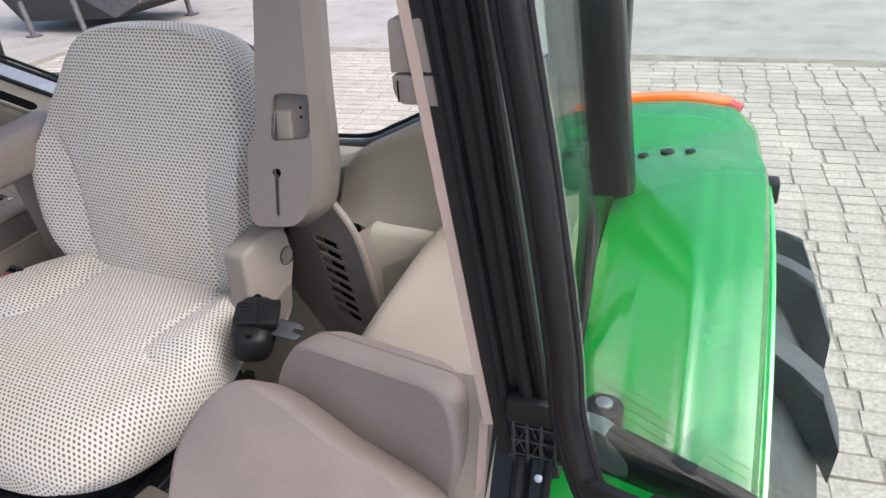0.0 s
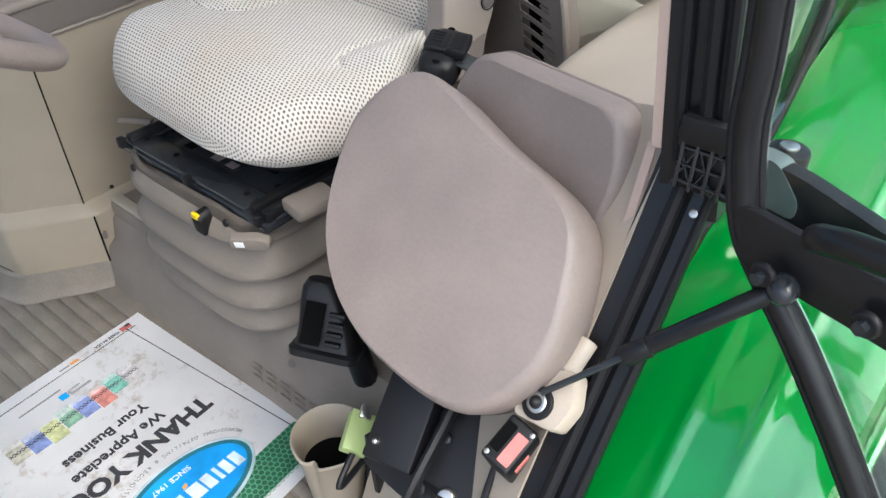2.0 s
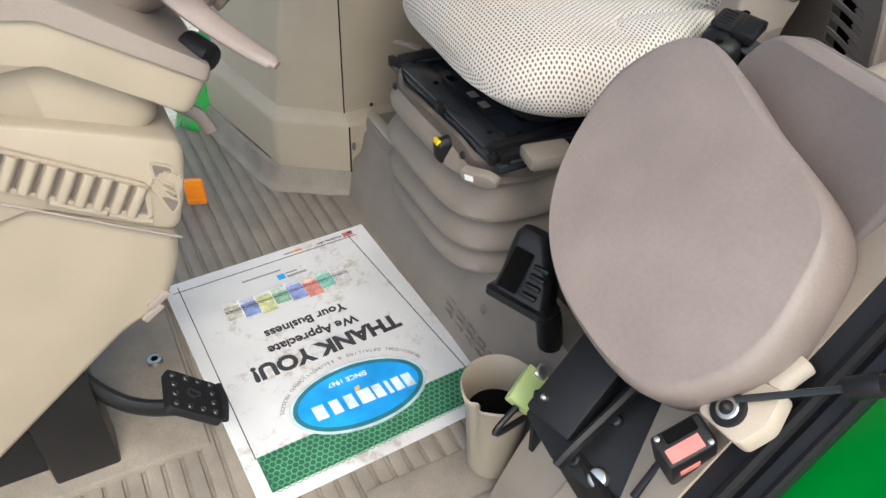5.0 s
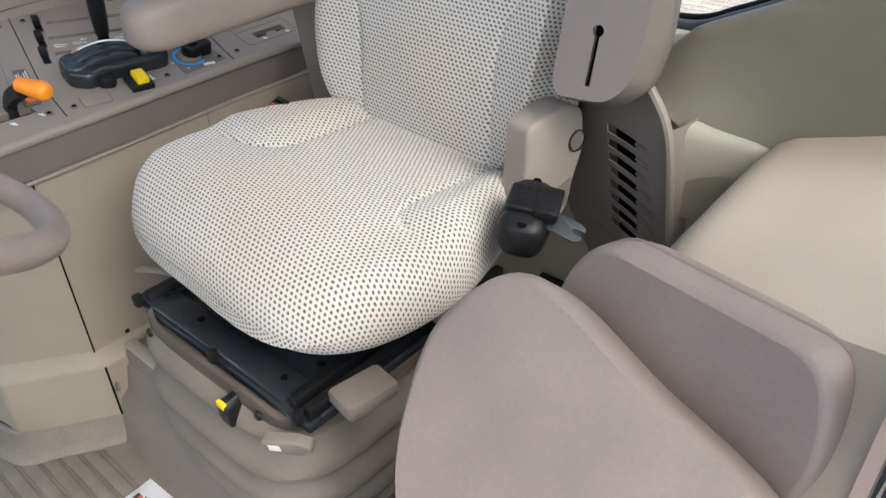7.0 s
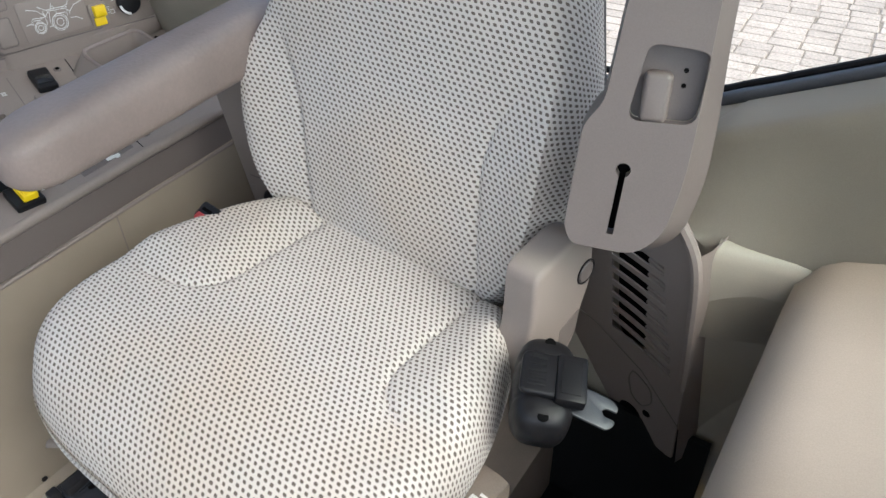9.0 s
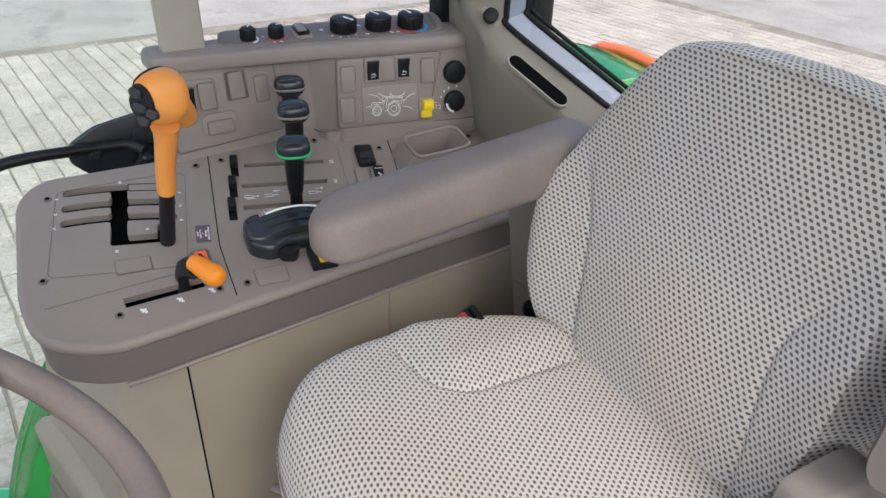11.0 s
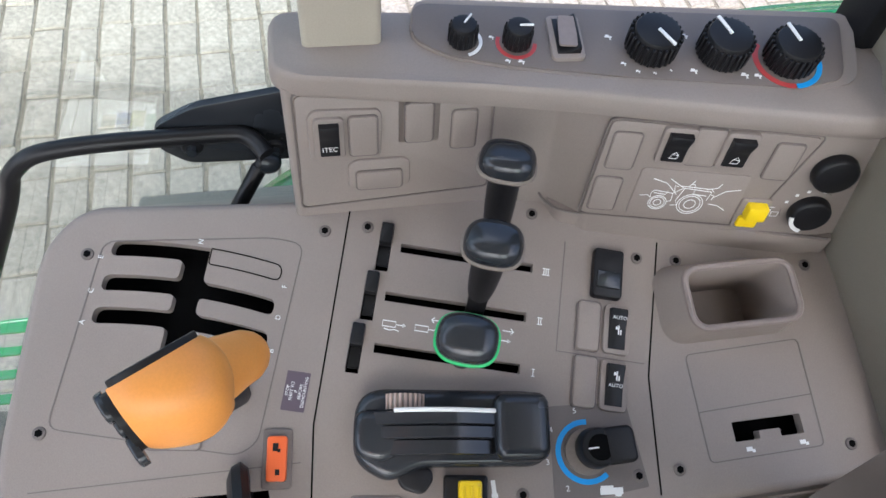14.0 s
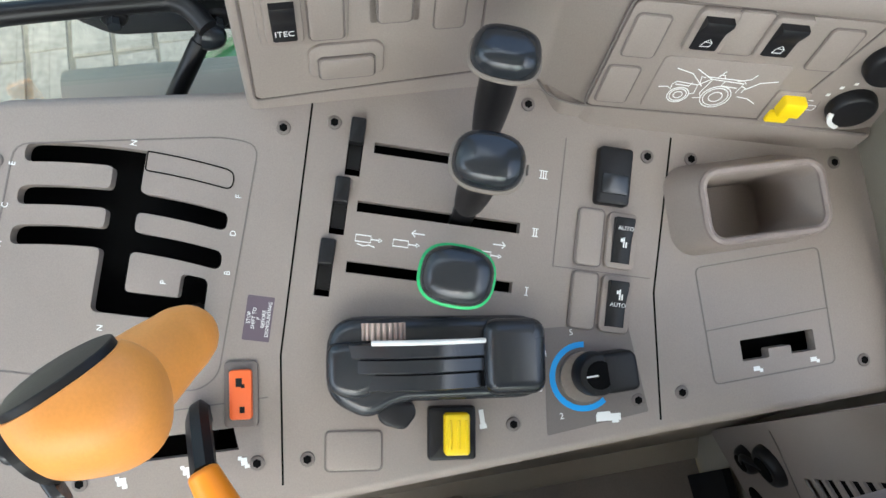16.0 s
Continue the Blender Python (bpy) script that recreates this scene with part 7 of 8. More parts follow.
# ---- outside: fenders, wheels ----
def fender_point(side, a, u):
    """a: degrees round the axle from the front; u: 0 at the cab to 1 at the outer lip."""
    yc, zc = 0.78, -0.34
    R = 1.152
    x0 = (0.765 - 0.15 * smooth01((a - 88) / 5)) if side > 0 else (0.905 - 0.26 * smooth01((a - 92) / 5))
    x = x0 + (1.015 - x0) * u
    drop = 0.012 * smooth01((u - 0.55) / 0.3) + 0.10 * smooth01((u - 0.90) / 0.10) ** 1.4
    ridge = 0.003 * math.exp(-((u - 0.62) / 0.05) ** 2) * smooth01((a - 60) / 20) * (1 - smooth01((a - 95) / 15))
    crown = 0.010 * (1 - ((u - 0.45) / 0.55) ** 2)
    r = R + crown - drop - ridge - 0.26 * max(0.97 - x, 0) * (1 - 0.7 * smooth01((a - 92) / 8))
    if a > 96:
        r += 0.030 * smooth01((a - 96) / 8) * (1 - smooth01((u - 0.80) / 0.12))
    front = 1 - smooth01((a - 62) / 16)
    r += front * (0.0035 * math.exp(-((u - 0.30 - 0.002 * (60 - a)) / 0.035) ** 2) + 0.004 * math.exp(-((u - 0.58 - 0.001 * (60 - a)) / 0.03) ** 2))
    aa = radians(a)
    return Vector((side * x, yc - r * math.cos(aa) * 0.985, zc + r * math.sin(aa)))


def make_fender(side):
    t = thing("rear_fender", "glossy green rear wheel fender reflecting the sky", "fender", (0.8 * side, 0.78, 0.4), group="rear fenders")
    rows = []
    for i in range(97):
        a = 8 + 112 * i / 96
        rows.append([fender_point(side, a, u) for u in np.linspace(0, 1, 44)])
    bm = loft(rows, caps=False, closed_ring=False)
    bmesh.ops.solidify(bm, geom=bm.faces, thickness=0.004)
    part("fender_skin", bm, GREEN, t)
    lip = [fender_point(side, 8 + 112 * i / 60, 1.0) for i in range(61)]
    part("fender_lip", tube(lip, 0.006, 8, raw=True), GREEN, t)
    side_rows = []
    for i in range(41):
        a = 8 + 112 * i / 40
        p = fender_point(side, a, 0.0)
        side_rows.append([p, p + Vector((0, 0, -0.35))])
    bm = loft(side_rows, caps=False, closed_ring=False)
    part("fender_inner", bm, GREEN, t)
    # three caps on the top
    for u in (0.44, 0.545, 0.64):
        p = fender_point(side, 92.5, u)
        part("cap", dome(0.010 if u != 0.545 else 0.013, 0.004, Matrix.Translation(p + Vector((0, 0, 0.0)))), BLACK, t)
    # lamp bar along the rear top edge
    L = [fender_point(side, 112, u) + Vector((0, 0.01, 0.008)) for u in np.linspace(0.22, 0.80, 9)]
    lm = part("lamp_bar", tube(L, 0.016, 12), LAMP_ORANGE, t, "orange rear lamp bar")
    part("lamp_end", tube([L[-1] + Vector((-0.012 * side, 0, 0)), L[-1] + Vector((0.020 * side, -0.01, -0.012))], 0.015, 12), RED, lm, "red lamp end")
    p = fender_point(side, 100, 1.0)
    part("side_marker", box((-0.015, -0.022, -0.03), (0.02, 0.022, 0.012), 0.005, Matrix.Translation(p)), BLACK, t)
    return t


make_fender(1)
make_fender(-1)


def make_wheel(side):
    t = thing("rear_axle", "axle end with a large black lugged tyre", "axle", (1.0 * side, 0.78, -1.22), group="rear axle ends")
    yc, zc, R = 0.78, -0.34, 0.875
    x0, x1 = 0.72, 1.135
    prof = [(x0 + 0.02, 0.50), (x0, 0.60), (x0 + 0.01, 0.74), (x0 + 0.05, 0.81), (0.85, 0.845), (0.95, 0.85), (1.06, 0.845), (x1 - 0.05, 0.81), (x1 - 0.01, 0.74), (x1, 0.60), (x1 - 0.02, 0.50)]
    secs = []
    n = 64
    for k in range(n + 1):
        a = 2 * math.pi * k / n
        secs.append([(side * x, yc - r * math.cos(a), zc + r * math.sin(a)) for x, r in prof])
    ty = part("tyre", loft(secs, caps=False, closed_ring=False), TYRE, t)
    nl = 21
    for k in range(nl):
        for half in (0, 1):
            a0 = 2 * math.pi * (k + 0.5 * half) / nl
            rows = []
            for i in range(7):
                f = i / 6
                x = (0.93 + 0.212 * f) if half == 0 else (0.93 - 0.22 * f)
                a = a0 + 0.20 * f ** 0.9 * (-1)
                rt = R + 0.045 - 0.012 * f ** 3 - (0.085 * smooth01((f - 0.80) / 0.20))
                rb = 0.825 - 0.10 * smooth01((f - 0.7) / 0.3)
                wa = 0.028 + 0.010 * f
                rows.append([(side * x, yc - r * math.cos(a + s), zc + r * math.sin(a + s)) for r, s in ((rb, -wa * 1.25), (rt - 0.006, -wa), (rt, -wa * 0.8), (rt, wa * 0.8), (rt - 0.006, wa), (rb, wa * 1.25))])
            part("lug", loft(rows), TYRE, ty)
    rim = []
    for k in range(49):
        a = 2 * math.pi * k / 48
        rim.append([(side * x, yc - r * math.cos(a), zc + r * math.sin(a)) for x, r in ((x0 + 0.02, 0.50), (0.85, 0.47), (0.95, 0.30), (0.95, 0.05), (x1 - 0.05, 0.46), (x1 - 0.02, 0.50))])
    part("rim", loft(rim, caps=False, closed_ring=False), YELLOW, t, "yellow wheel rim")
    return t


make_wheel(1)
make_wheel(-1)


def make_corner_post(side=1):
    """Rear side window, its corner post and seal."""
    t = thing("side_window", "tinted rear side window with black corner post", "window", (0.72 * side, 0.45, 0.76), group="rear side windows")
    secs = []
    for z, dx in ((0.785, 0.0), (1.2, -0.045), (1.9, -0.12)):
        secs.append([(side * (0.742 + dx + a), 0.66 + b, z) for a, b in rounded(0.115, 0.07, 0.02)])
    part("corner_post", loft(secs), BLACK_PAINT, t)
    g = [(0.19, 0.62), (0.30, 0.70), (0.42, 0.735), (0.62, 0.80), (0.64, 0.80), (0.62, 1.9), (0.19, 1.9)]
    gp = part("pane", prism([(y, z) for y, z in g], 0.004, frame_at((0.845 * side, 0, 0), (0, 1, 0), (-0.105 * side, 0, 1)), 0), GLASS, t, smooth=False)
    gp.visible_shadow = False
    part("seal", tube([(0.755 * side, 0.20, 0.60), (0.768 * side, 0.34, 0.66), (0.758 * side, 0.42, 0.745), (0.742 * side, 0.52, 0.85), (0.70 * side, 0.53, 1.05), (0.62 * side, 0.53, 1.9)], 0.008, 10), RUBBER, t)
    hose = part("washer_hose", tube([(0.700 * side, 0.545, 1.35), (0.722 * side, 0.540, 1.05), (0.740 * side, 0.536, 0.87), (0.766 * side, 0.47, 0.80), (0.772 * side, 0.368, 0.709), (0.770 * side, 0.27, 0.62)], 0.0065, 10), RUBBER, t, "thin black hose")
    part("hose_clip", box((0.730 * side - 0.012, 0.520, 0.835), (0.730 * side + 0.014, 0.552, 0.905), 0.005), BLACK, hose)
    part("seal_clip", box((0.722 * side - 0.012, 0.515, 0.84), (0.722 * side + 0.016, 0.55, 0.90), 0.005), BLACK, t)
    return t


make_corner_post(1)

# ---- dash and steering ----
def make_dash():
    t = thing("dash_console", "beige steering console with air vents on its side", "dashboard", (0.0, -0.68, 0.0))
    def side_prism(pts, x0, x1, r, bevel):
        o = roundpoly(pts, r, 6)
        xs, ys = [p[0] for p in o], [p[1] for p in o]
        cy, cz = (min(xs) + max(xs)) / 2, (min(ys) + max(ys)) / 2
        hy, hz = (max(xs) - min(xs)) / 2, (max(ys) - min(ys)) / 2
        secs = []
        # the far face first, then the rounded near edge
        for x, d in ((x0, 0.0), (x1 - bevel, 0.0), (x1 - bevel * 0.62, bevel * 0.08), (x1 - bevel * 0.29, bevel * 0.29), (x1 - bevel * 0.08, bevel * 0.62), (x1, bevel)):
            secs.append([(x, cy + (y - cy) * (1 - d / hy), cz + (z - cz) * (1 - d / hz)) for y, z in o])
        bm = loft(secs)
        return bm
    low = [(-1.10, 0.10), (-0.80, 0.12), (-0.56, 0.315), (-0.505, 0.335), (-0.474, 0.40), (-0.463, 0.47), (-1.10, 0.80)]
    part("lower_shroud", side_prism(low, -0.18, 0.140, 0.03, 0.022), DASH_TAN, t)
    mid = [(-1.10, 0.45), (-0.61, 0.550), (-0.465, 0.465), (-0.448, 0.52), (-0.436, 0.595), (-0.49, 0.620), (-0.60, 0.66), (-1.10, 0.80)]
    part("vent_band", side_prism(mid, -0.18, 0.150, 0.02, 0.014), DASH_TAN, t)
    hood = [(-1.0, 0.55), (-0.565, 0.635), (-0.484, 0.596), (-0.452, 0.614), (-0.450, 0.650), (-0.553, 0.735), (-1.0, 0.80)]
    part("hood", side_prism(hood, -0.16, 0.125, 0.02, 0.03), DASH_TAN, t)
    up = [(-1.0, 0.70), (-0.555, 0.722), (-0.423, 0.628), (-0.392, 0.672), (-0.545, 0.775), (-1.0, 0.86)]
    part("upper_housing", side_prism(up, -0.15, 0.150, 0.012, 0.014), DASH_TAN, t)
    cap = [(-1.0, 0.845), (-0.548, 0.772), (-0.395, 0.668), (-0.388, 0.690), (-0.54, 0.800), (-1.0, 0.91)]
    part("top_cap", side_prism(cap, -0.155, 0.156, 0.008, 0.010), BROWN, t, "taupe top moulding")
    # side vent with slats
    F = Matrix(((0, 0, 1, 0.150), (1, 0, 0, 0), (0, 1, 0, 0), (0, 0, 0, 1)))
    v = [(-0.66, 0.66), (-0.493, 0.553), (-0.497, 0.505), (-0.66, 0.605)]
    vent = part("side_vent", ring_line(roundpoly(v, 0.008), 0.006, -0.002, 0.006, F), DASH_TAN, t)
    # flat dark taupe sheet paints the shade between the slats
    part("vent_gap_shade", prism(roundpoly(v, 0.006), 0.001, F @ Matrix.Translation((0, 0, 0.0006)), 0), BROWN_DK, vent)
    # rounded blades that lean rearwards, with narrow gaps
    blade = roundpoly([(-0.0075, 0.0), (0.0085, 0.0), (0.0085, 0.006), (0.003, 0.014), (-0.006, 0.010)], [0.001, 0.002, 0.004, 0.006, 0.003], 4)
    for k in range(9):
        f = 0.05 + k / 9
        c = Vector((0.1505, -0.50 - 0.155 * f, 0.531 + 0.098 * f))
        part("slat", prism(blade, 0.044, frame_at(c + Vector((0, 0.011, 0.019)), (0, 0.866, -0.5), (1, 0, 0)), 0.0015), DASH_TAN, vent)
    for a, b in (((-0.600, 0.560), (-0.545, 0.527)), ((-0.542, 0.525), (-0.497, 0.498))):
        part("vent_lip", tube([(0.1515, *a), (0.153, (a[0] + b[0]) / 2, (a[1] + b[1]) / 2 - 0.001), (0.1515, *b)], 0.0055, 8), DASH_TAN, vent)
    v2 = part("thumb_vent", ring_line(roundpoly([(-0.482, 0.582), (-0.458, 0.570), (-0.459, 0.512), (-0.470, 0.500), (-0.480, 0.530)], 0.007), 0.003, -0.002, 0.004, F), DASH_TAN, t)
    # flat dark taupe sheet paints the shade of the wheel's recess
    part("wheel_recess_shade", prism(roundpoly([(-0.481, 0.580), (-0.459, 0.569), (-0.460, 0.513), (-0.470, 0.502), (-0.479, 0.530)], 0.006), 0.001, F @ Matrix.Translation((0, 0, 0.0005)), 0), BROWN_DK, v2)
    part("thumb_wheel", rod((0.147, -0.468, 0.545), (0.153, -0.468, 0.545), 0.019, n=28, bevel=0.0015), DASH_TAN, v2)
    for k in range(9):
        a = radians(20 + 17 * k)
        part("vent_rib", rod((0.1505, -0.468 + 0.018 * math.cos(a), 0.545 + 0.018 * math.sin(a)), (0.156, -0.468 + 0.018 * math.cos(a), 0.545 + 0.018 * math.sin(a)), 0.0019, n=8), DASH_TAN, v2)
    for k in range(3):
        part("vent_rib", tube([(0.1535, -0.476 + 0.002 * k, 0.556 - 0.010 * k), (0.156, -0.468, 0.549 - 0.010 * k), (0.1535, -0.461, 0.541 - 0.010 * k)], 0.0022, 8), DASH_TAN, v2)
    part("crease", tube([(0.1505, -0.66, 0.578), (0.1505, -0.466, 0.459)], 0.002, 6), BROWN, t)
    for k in range(2):
        part("low_slot", box((0.138, -0.018, -0.006), (0.1445, 0.018, 0.006), 0.003, Matrix.Translation((0, -0.515 - 0.012 * k, 0.356 - 0.020 * k)) @ pose(0, 0, 0, 35, 0, 0)), BROWN, t)
    part("support", box((-0.12, -0.95, 0.0), (0.08, -0.70, 0.30), 0.01), BLACK, t)
    # lever stubs and window switch at the top
    part("tilt_knob", rod((0.10, -0.405, 0.70), (0.135, -0.385, 0.69), 0.018, bevel=0.004), BLACK, t)
    part("lower_lever", tube([(0.09, -0.43, 0.618), (0.10, -0.408, 0.604), (0.102, -0.396, 0.578)], 0.0065, 10, flat=1.5), BROWN_DK, t)
    return t


make_dash()


def make_column():
    t = thing("steering_column", "taupe steering column shroud with stalks", "steering column", (0.0, -0.45, 0.70))
    part("shroud", tube([(0.0, -0.55, 0.70), (0.02, -0.47, 0.76), (0.04, -0.40, 0.78), (0.07, -0.355, 0.765), (0.085, -0.335, 0.745)], lambda f: 0.062 - 0.018 * f if f < 0.9 else 0.03, 20), VINYL, t)
    part("paddle", tube([(0.10, -0.43, 0.790), (0.17, -0.40, 0.765), (0.225, -0.365, 0.742), (0.256, -0.340, 0.728)], lambda f: 0.020 - 0.010 * f if f < 0.95 else 0.006, 14, flat=0.6), VINYL, t, "taupe tapered column lever")
    o = part("reverser_stem", tube([(0.10, -0.39, 0.785), (0.17, -0.37, 0.790), (0.19, -0.36, 0.80)], 0.005, 8), STEEL, t)
    part("reverser_knob", tube([(0.176, -0.372, 0.800), (0.195, -0.352, 0.808), (0.215, -0.334, 0.808), (0.225, -0.326, 0.803)], lambda f: 0.020 * math.sqrt(max(1 - (2 * f - 1) ** 4, 0.03)), 16, flat=0.7), ORANGE_BRIGHT, o, "bright orange reverser knob")
    b = part("stalk_boot", tube([(0.10, -0.415, 0.815), (0.125, -0.395, 0.822), (0.145, -0.378, 0.828)], lambda f: 0.026 - 0.014 * f + 0.003 * math.sin(f * 25), 16), RUBBER, t, "ribbed black rubber boot")
    part("stalk", tube([(0.14, -0.38, 0.828), (0.16, -0.35, 0.83), (0.165, -0.335, 0.832)], 0.009, 12), BLACK, b)
    return t


make_column()


def make_steering_wheel():
    t = thing("steering_wheel", "worn taupe steering wheel with three spokes", "steering wheel", (-0.06, -0.42, 0.72))
    W = Matrix.Translation((-0.112, -0.296, 0.842)) @ pose(0, 0, 0, -34, 0, 0)
    r = 0.222
    part("rim", tube([W @ Vector((r * math.cos(2 * math.pi * k / 64), r * math.sin(2 * math.pi * k / 64), 0)) for k in range(64)], 0.0165, 14, raw=True, closed=True), VINYL, t)
    for a in (30, 150, 270):
        c, s = math.cos(radians(a)), math.sin(radians(a))
        part("spoke", tube([W @ Vector((0.04 * c, 0.04 * s, -0.05)), W @ Vector((0.12 * c, 0.12 * s, -0.03)), W @ Vector((0.2 * c, 0.2 * s, -0.002))], 0.013, 10, flat=1.5), VINYL, t)
    part("hub", prism([(x, y) for x, y in super_outline(0.055, 0.055, 2.4, 32)], 0.04, W @ Matrix.Translation((0, 0, -0.07)), 0.010, 3), VINYL, t)
    part("column_tube", rod(W @ Vector((0, 0, -0.06)), W @ Vector((0.04, -0.03, -0.16)), 0.035, bevel=0.004), BROWN_DK, t)
    return t


make_steering_wheel()


def make_pedal():
    t = thing("clutch_pedal", "black rubber clutch pedal with round studs", "pedal", (0.17, -0.60, 0.0))
    M = frame_at((0.160, -0.515, 0.155), (0.10, 0.75, -0.65), (-0.97, 0.10, -0.05))
    if M.to_3x3().col[2].z < 0:
        M = frame_at((0.160, -0.515, 0.155), (0.10, 0.75, -0.65), (0.97, -0.10, 0.05))
    p = part("pedal_pad", prism(roundpoly([(-0.045, -0.04), (0.048, -0.044), (0.052, 0.038), (-0.042, 0.044)], 0.010), 0.014, M, 0.003), RUBBER, t)
    for i in range(4):
        for j in range(4):
            if (i, j) in ((1, 1), (2, 2), (1, 2), (2, 1)):
                continue
            part("stud", dome(0.0055, 0.004, M @ Matrix.Translation((-0.032 + 0.022 * i, -0.030 + 0.020 * j, 0.0135)), 12), BLACK_GLOSS, p)
    part("pedal_lip", tube([M @ Vector((0.050, -0.04, 0.012)), M @ Vector((0.054, 0, 0.016)), M @ Vector((0.051, 0.036, 0.012))], 0.006, 8), RUBBER, p)
    part("emblem", ring_line([(0.010 * math.cos(a * 0.52), 0.008 * math.sin(a * 0.52)) for a in range(12)], 0.004, 0, 0.003, M @ Matrix.Translation((0, 0, 0.0135))), BLACK_GLOSS, p)
    part("pedal_arm", tube([(0.165, -0.52, 0.148), (0.13, -0.575, 0.135), (0.10, -0.62, 0.15), (0.085, -0.66, 0.22), (0.08, -0.70, 0.36)], 0.011, 10, flat=1.6), BLACK, t)
    part("pedal_bracket", box((0.035, -0.74, 0.0), (0.115, -0.64, 0.40), 0.006), BLACK_PAINT, t)
    return t


make_pedal()


def make_small_floor_things():
    t = thing("floor_bolt", "short steel bolt standing in the floor", "bolt", (-0.08, -0.547, 0.0))
    part("shank", rod((-0.08, -0.547, 0.0), (-0.08, -0.547, 0.022), 0.014, bevel=0.003, n=20), STEEL, t)
    part("socket", rod((-0.08, -0.547, 0.0215), (-0.08, -0.547, 0.0228), 0.007, n=6), VOID, t)
    part("washer", rod((-0.08, -0.547, 0.0), (-0.08, -0.547, 0.004), 0.021, n=24), STEEL, t)
    t = thing("accelerator_pedal", "orange accelerator tab beside the dash foot", "pedal", (-0.56, -0.41, 0.0))
    part("tab", prism(rounded(0.046, 0.078, 0.006), 0.010, frame_at((-0.545, -0.355, 0.050), (0.35, 0.93, 0), (0.10, -0.20, 1)), 0.003), ORANGE_BRIGHT, t)
    for k in range(4):
        part("tab_rib", box((-0.018, -0.026 + 0.015 * k, 0.009), (0.018, -0.022 + 0.015 * k, 0.012), 0.001, frame_at((-0.545, -0.355, 0.050), (0.35, 0.93, 0), (0.10, -0.20, 1))), ORANGE_BRIGHT, t)
    part("tab_arm", tube([(-0.556, -0.366, 0.06), (-0.57, -0.39, 0.04), (-0.575, -0.41, 0.0)], 0.008, 8), BLACK, t)
    t = thing("brake_pedal", "black ribbed brake pedal under the dash", "pedal", (-0.24, -0.56, 0.0))
    part("pad", prism(rounded(0.07, 0.09, 0.008), 0.012, frame_at((-0.235, -0.50, 0.115), (1, 0, 0), (0, 0.5, 0.85)), 0.003), RUBBER, t)
    part("arm", tube([(-0.235, -0.51, 0.11), (-0.235, -0.58, 0.10), (-0.235, -0.62, 0.0)], 0.010, 8), BLACK, t)


make_small_floor_things()


def make_paper():
    """The printed paper floor mat."""
    # x runs from the tractor's front to its rear, y from the console side to the door side
    corner, ex, ey = Vector((-0.286, -0.492, 0)), Vector((-0.054, 0.9985, 0)), Vector((0.9985, 0.054, 0))
    M = Matrix(((ex.x, ey.x, 0, corner.x), (ex.y, ey.y, 0, corner.y), (0, 0, -1, 0.0062), (0, 0, 0, 1)))
    W, H = 0.463, 0.594
    t = thing("paper_floor_mat", "white printed paper floor mat with muddy smudges", "paper mat", tuple(M @ Vector((W / 2, H / 2, 0))))
    # sheet with slight waves
    n = 40
    rows = []
    for j in range(n + 1):
        row = []
        for i in range(n + 1):
            x, y = W * i / n, H * j / n
            z = 0.0008 * math.sin(9 * x + 5 * y) + 0.0006 * math.sin(23 * y - 11 * x)
            lift = 0.006 * max(0, (x / W - 0.92) / 0.08) ** 2 * max(0, 0.2 - y)
            row.append(M @ Vector((x, y, -z - lift)))
        rows.append(row)
    bm = loft(rows, caps=False, closed_ring=False)
    bmesh.ops.solidify(bm, geom=bm.faces, thickness=0.0005)
    part("sheet", bm, SMUDGED, t)
    # print: y runs to the foot of the sheet, so lettering is turned round
    def P(x, y, turn=0):
        return M @ Matrix.Translation((x, y, -0.0016)) @ pose(0, 0, 0, 180, 0, 0) @ pose(0, 0, 0, 0, 0, turn)
    def rect(x0, y0, x1, y1, mat, name="printed_bar", z=-0.0014):
        part(name, prism([(x0, y0), (x1, y0), (x1, y1), (x0, y1)], -0.0003, M @ Matrix.Translation((0, 0, z)), 0), mat, t, smooth=False)
    for p in ([(0.027, 0.016), (0.024, 0.495)], [(0.416, 0.016), (0.443, 0.495)], [(0.014, 0.031), (0.434, 0.031)]):
        part("border_line", ring_line(p, 0.0018, 0, -0.0003, M @ Matrix.Translation((0, 0, -0.0014)), closed=False), INK, t, smooth=False)
    words("THANK YOU!", 0.0505, P(0.235, 0.318, 180), INK, t, bold=0.0022)
    words("We Appreciate", 0.030, P(0.224, 0.274, 180), INK, t, bold=0.0008)
    words("Your Business", 0.030, P(0.225, 0.231, 180), INK, t, bold=0.0008)
    words("MADE IN USA", 0.0095, P(0.372, 0.020, 180), INK, t)
    rect(0.406, 0.012, 0.430, 0.027, FADED_RED, "flag_print")
    rect(0.419, 0.012, 0.430, 0.019, INK, "flag_print", -0.0018)
    rect(0.286, 0.016, 0.304, 0.023, ORANGE, "badge_print")
    rect(0.262, 0.018, 0.284, 0.022, GREY_INK, "printed_bar")
    # line of small letters set round the oval
    line = "PROFESSIONAL DETAILING & RECONDITIONING PRODUCTS"
    whole = bmesh.new()
    for k, ch in enumerate(line):
        if ch == " ":
            continue
        a = radians(-15 - 150 * k / (len(line) - 1))
        one = words(ch, 0.0105, P(0.238 + 0.146 * math.cos(a), 0.452 + 0.094 * math.sin(a), 180) @ pose(0, 0, 0, 0, 0, math.degrees(math.atan2(0.146 * math.cos(a), 0.094 * math.sin(a))) + 180), GREY_INK, None)
        whole.from_mesh(one.data)
        bpy.data.objects.remove(one)
    part("lettering", whole, GREY_INK, t, smooth=False)
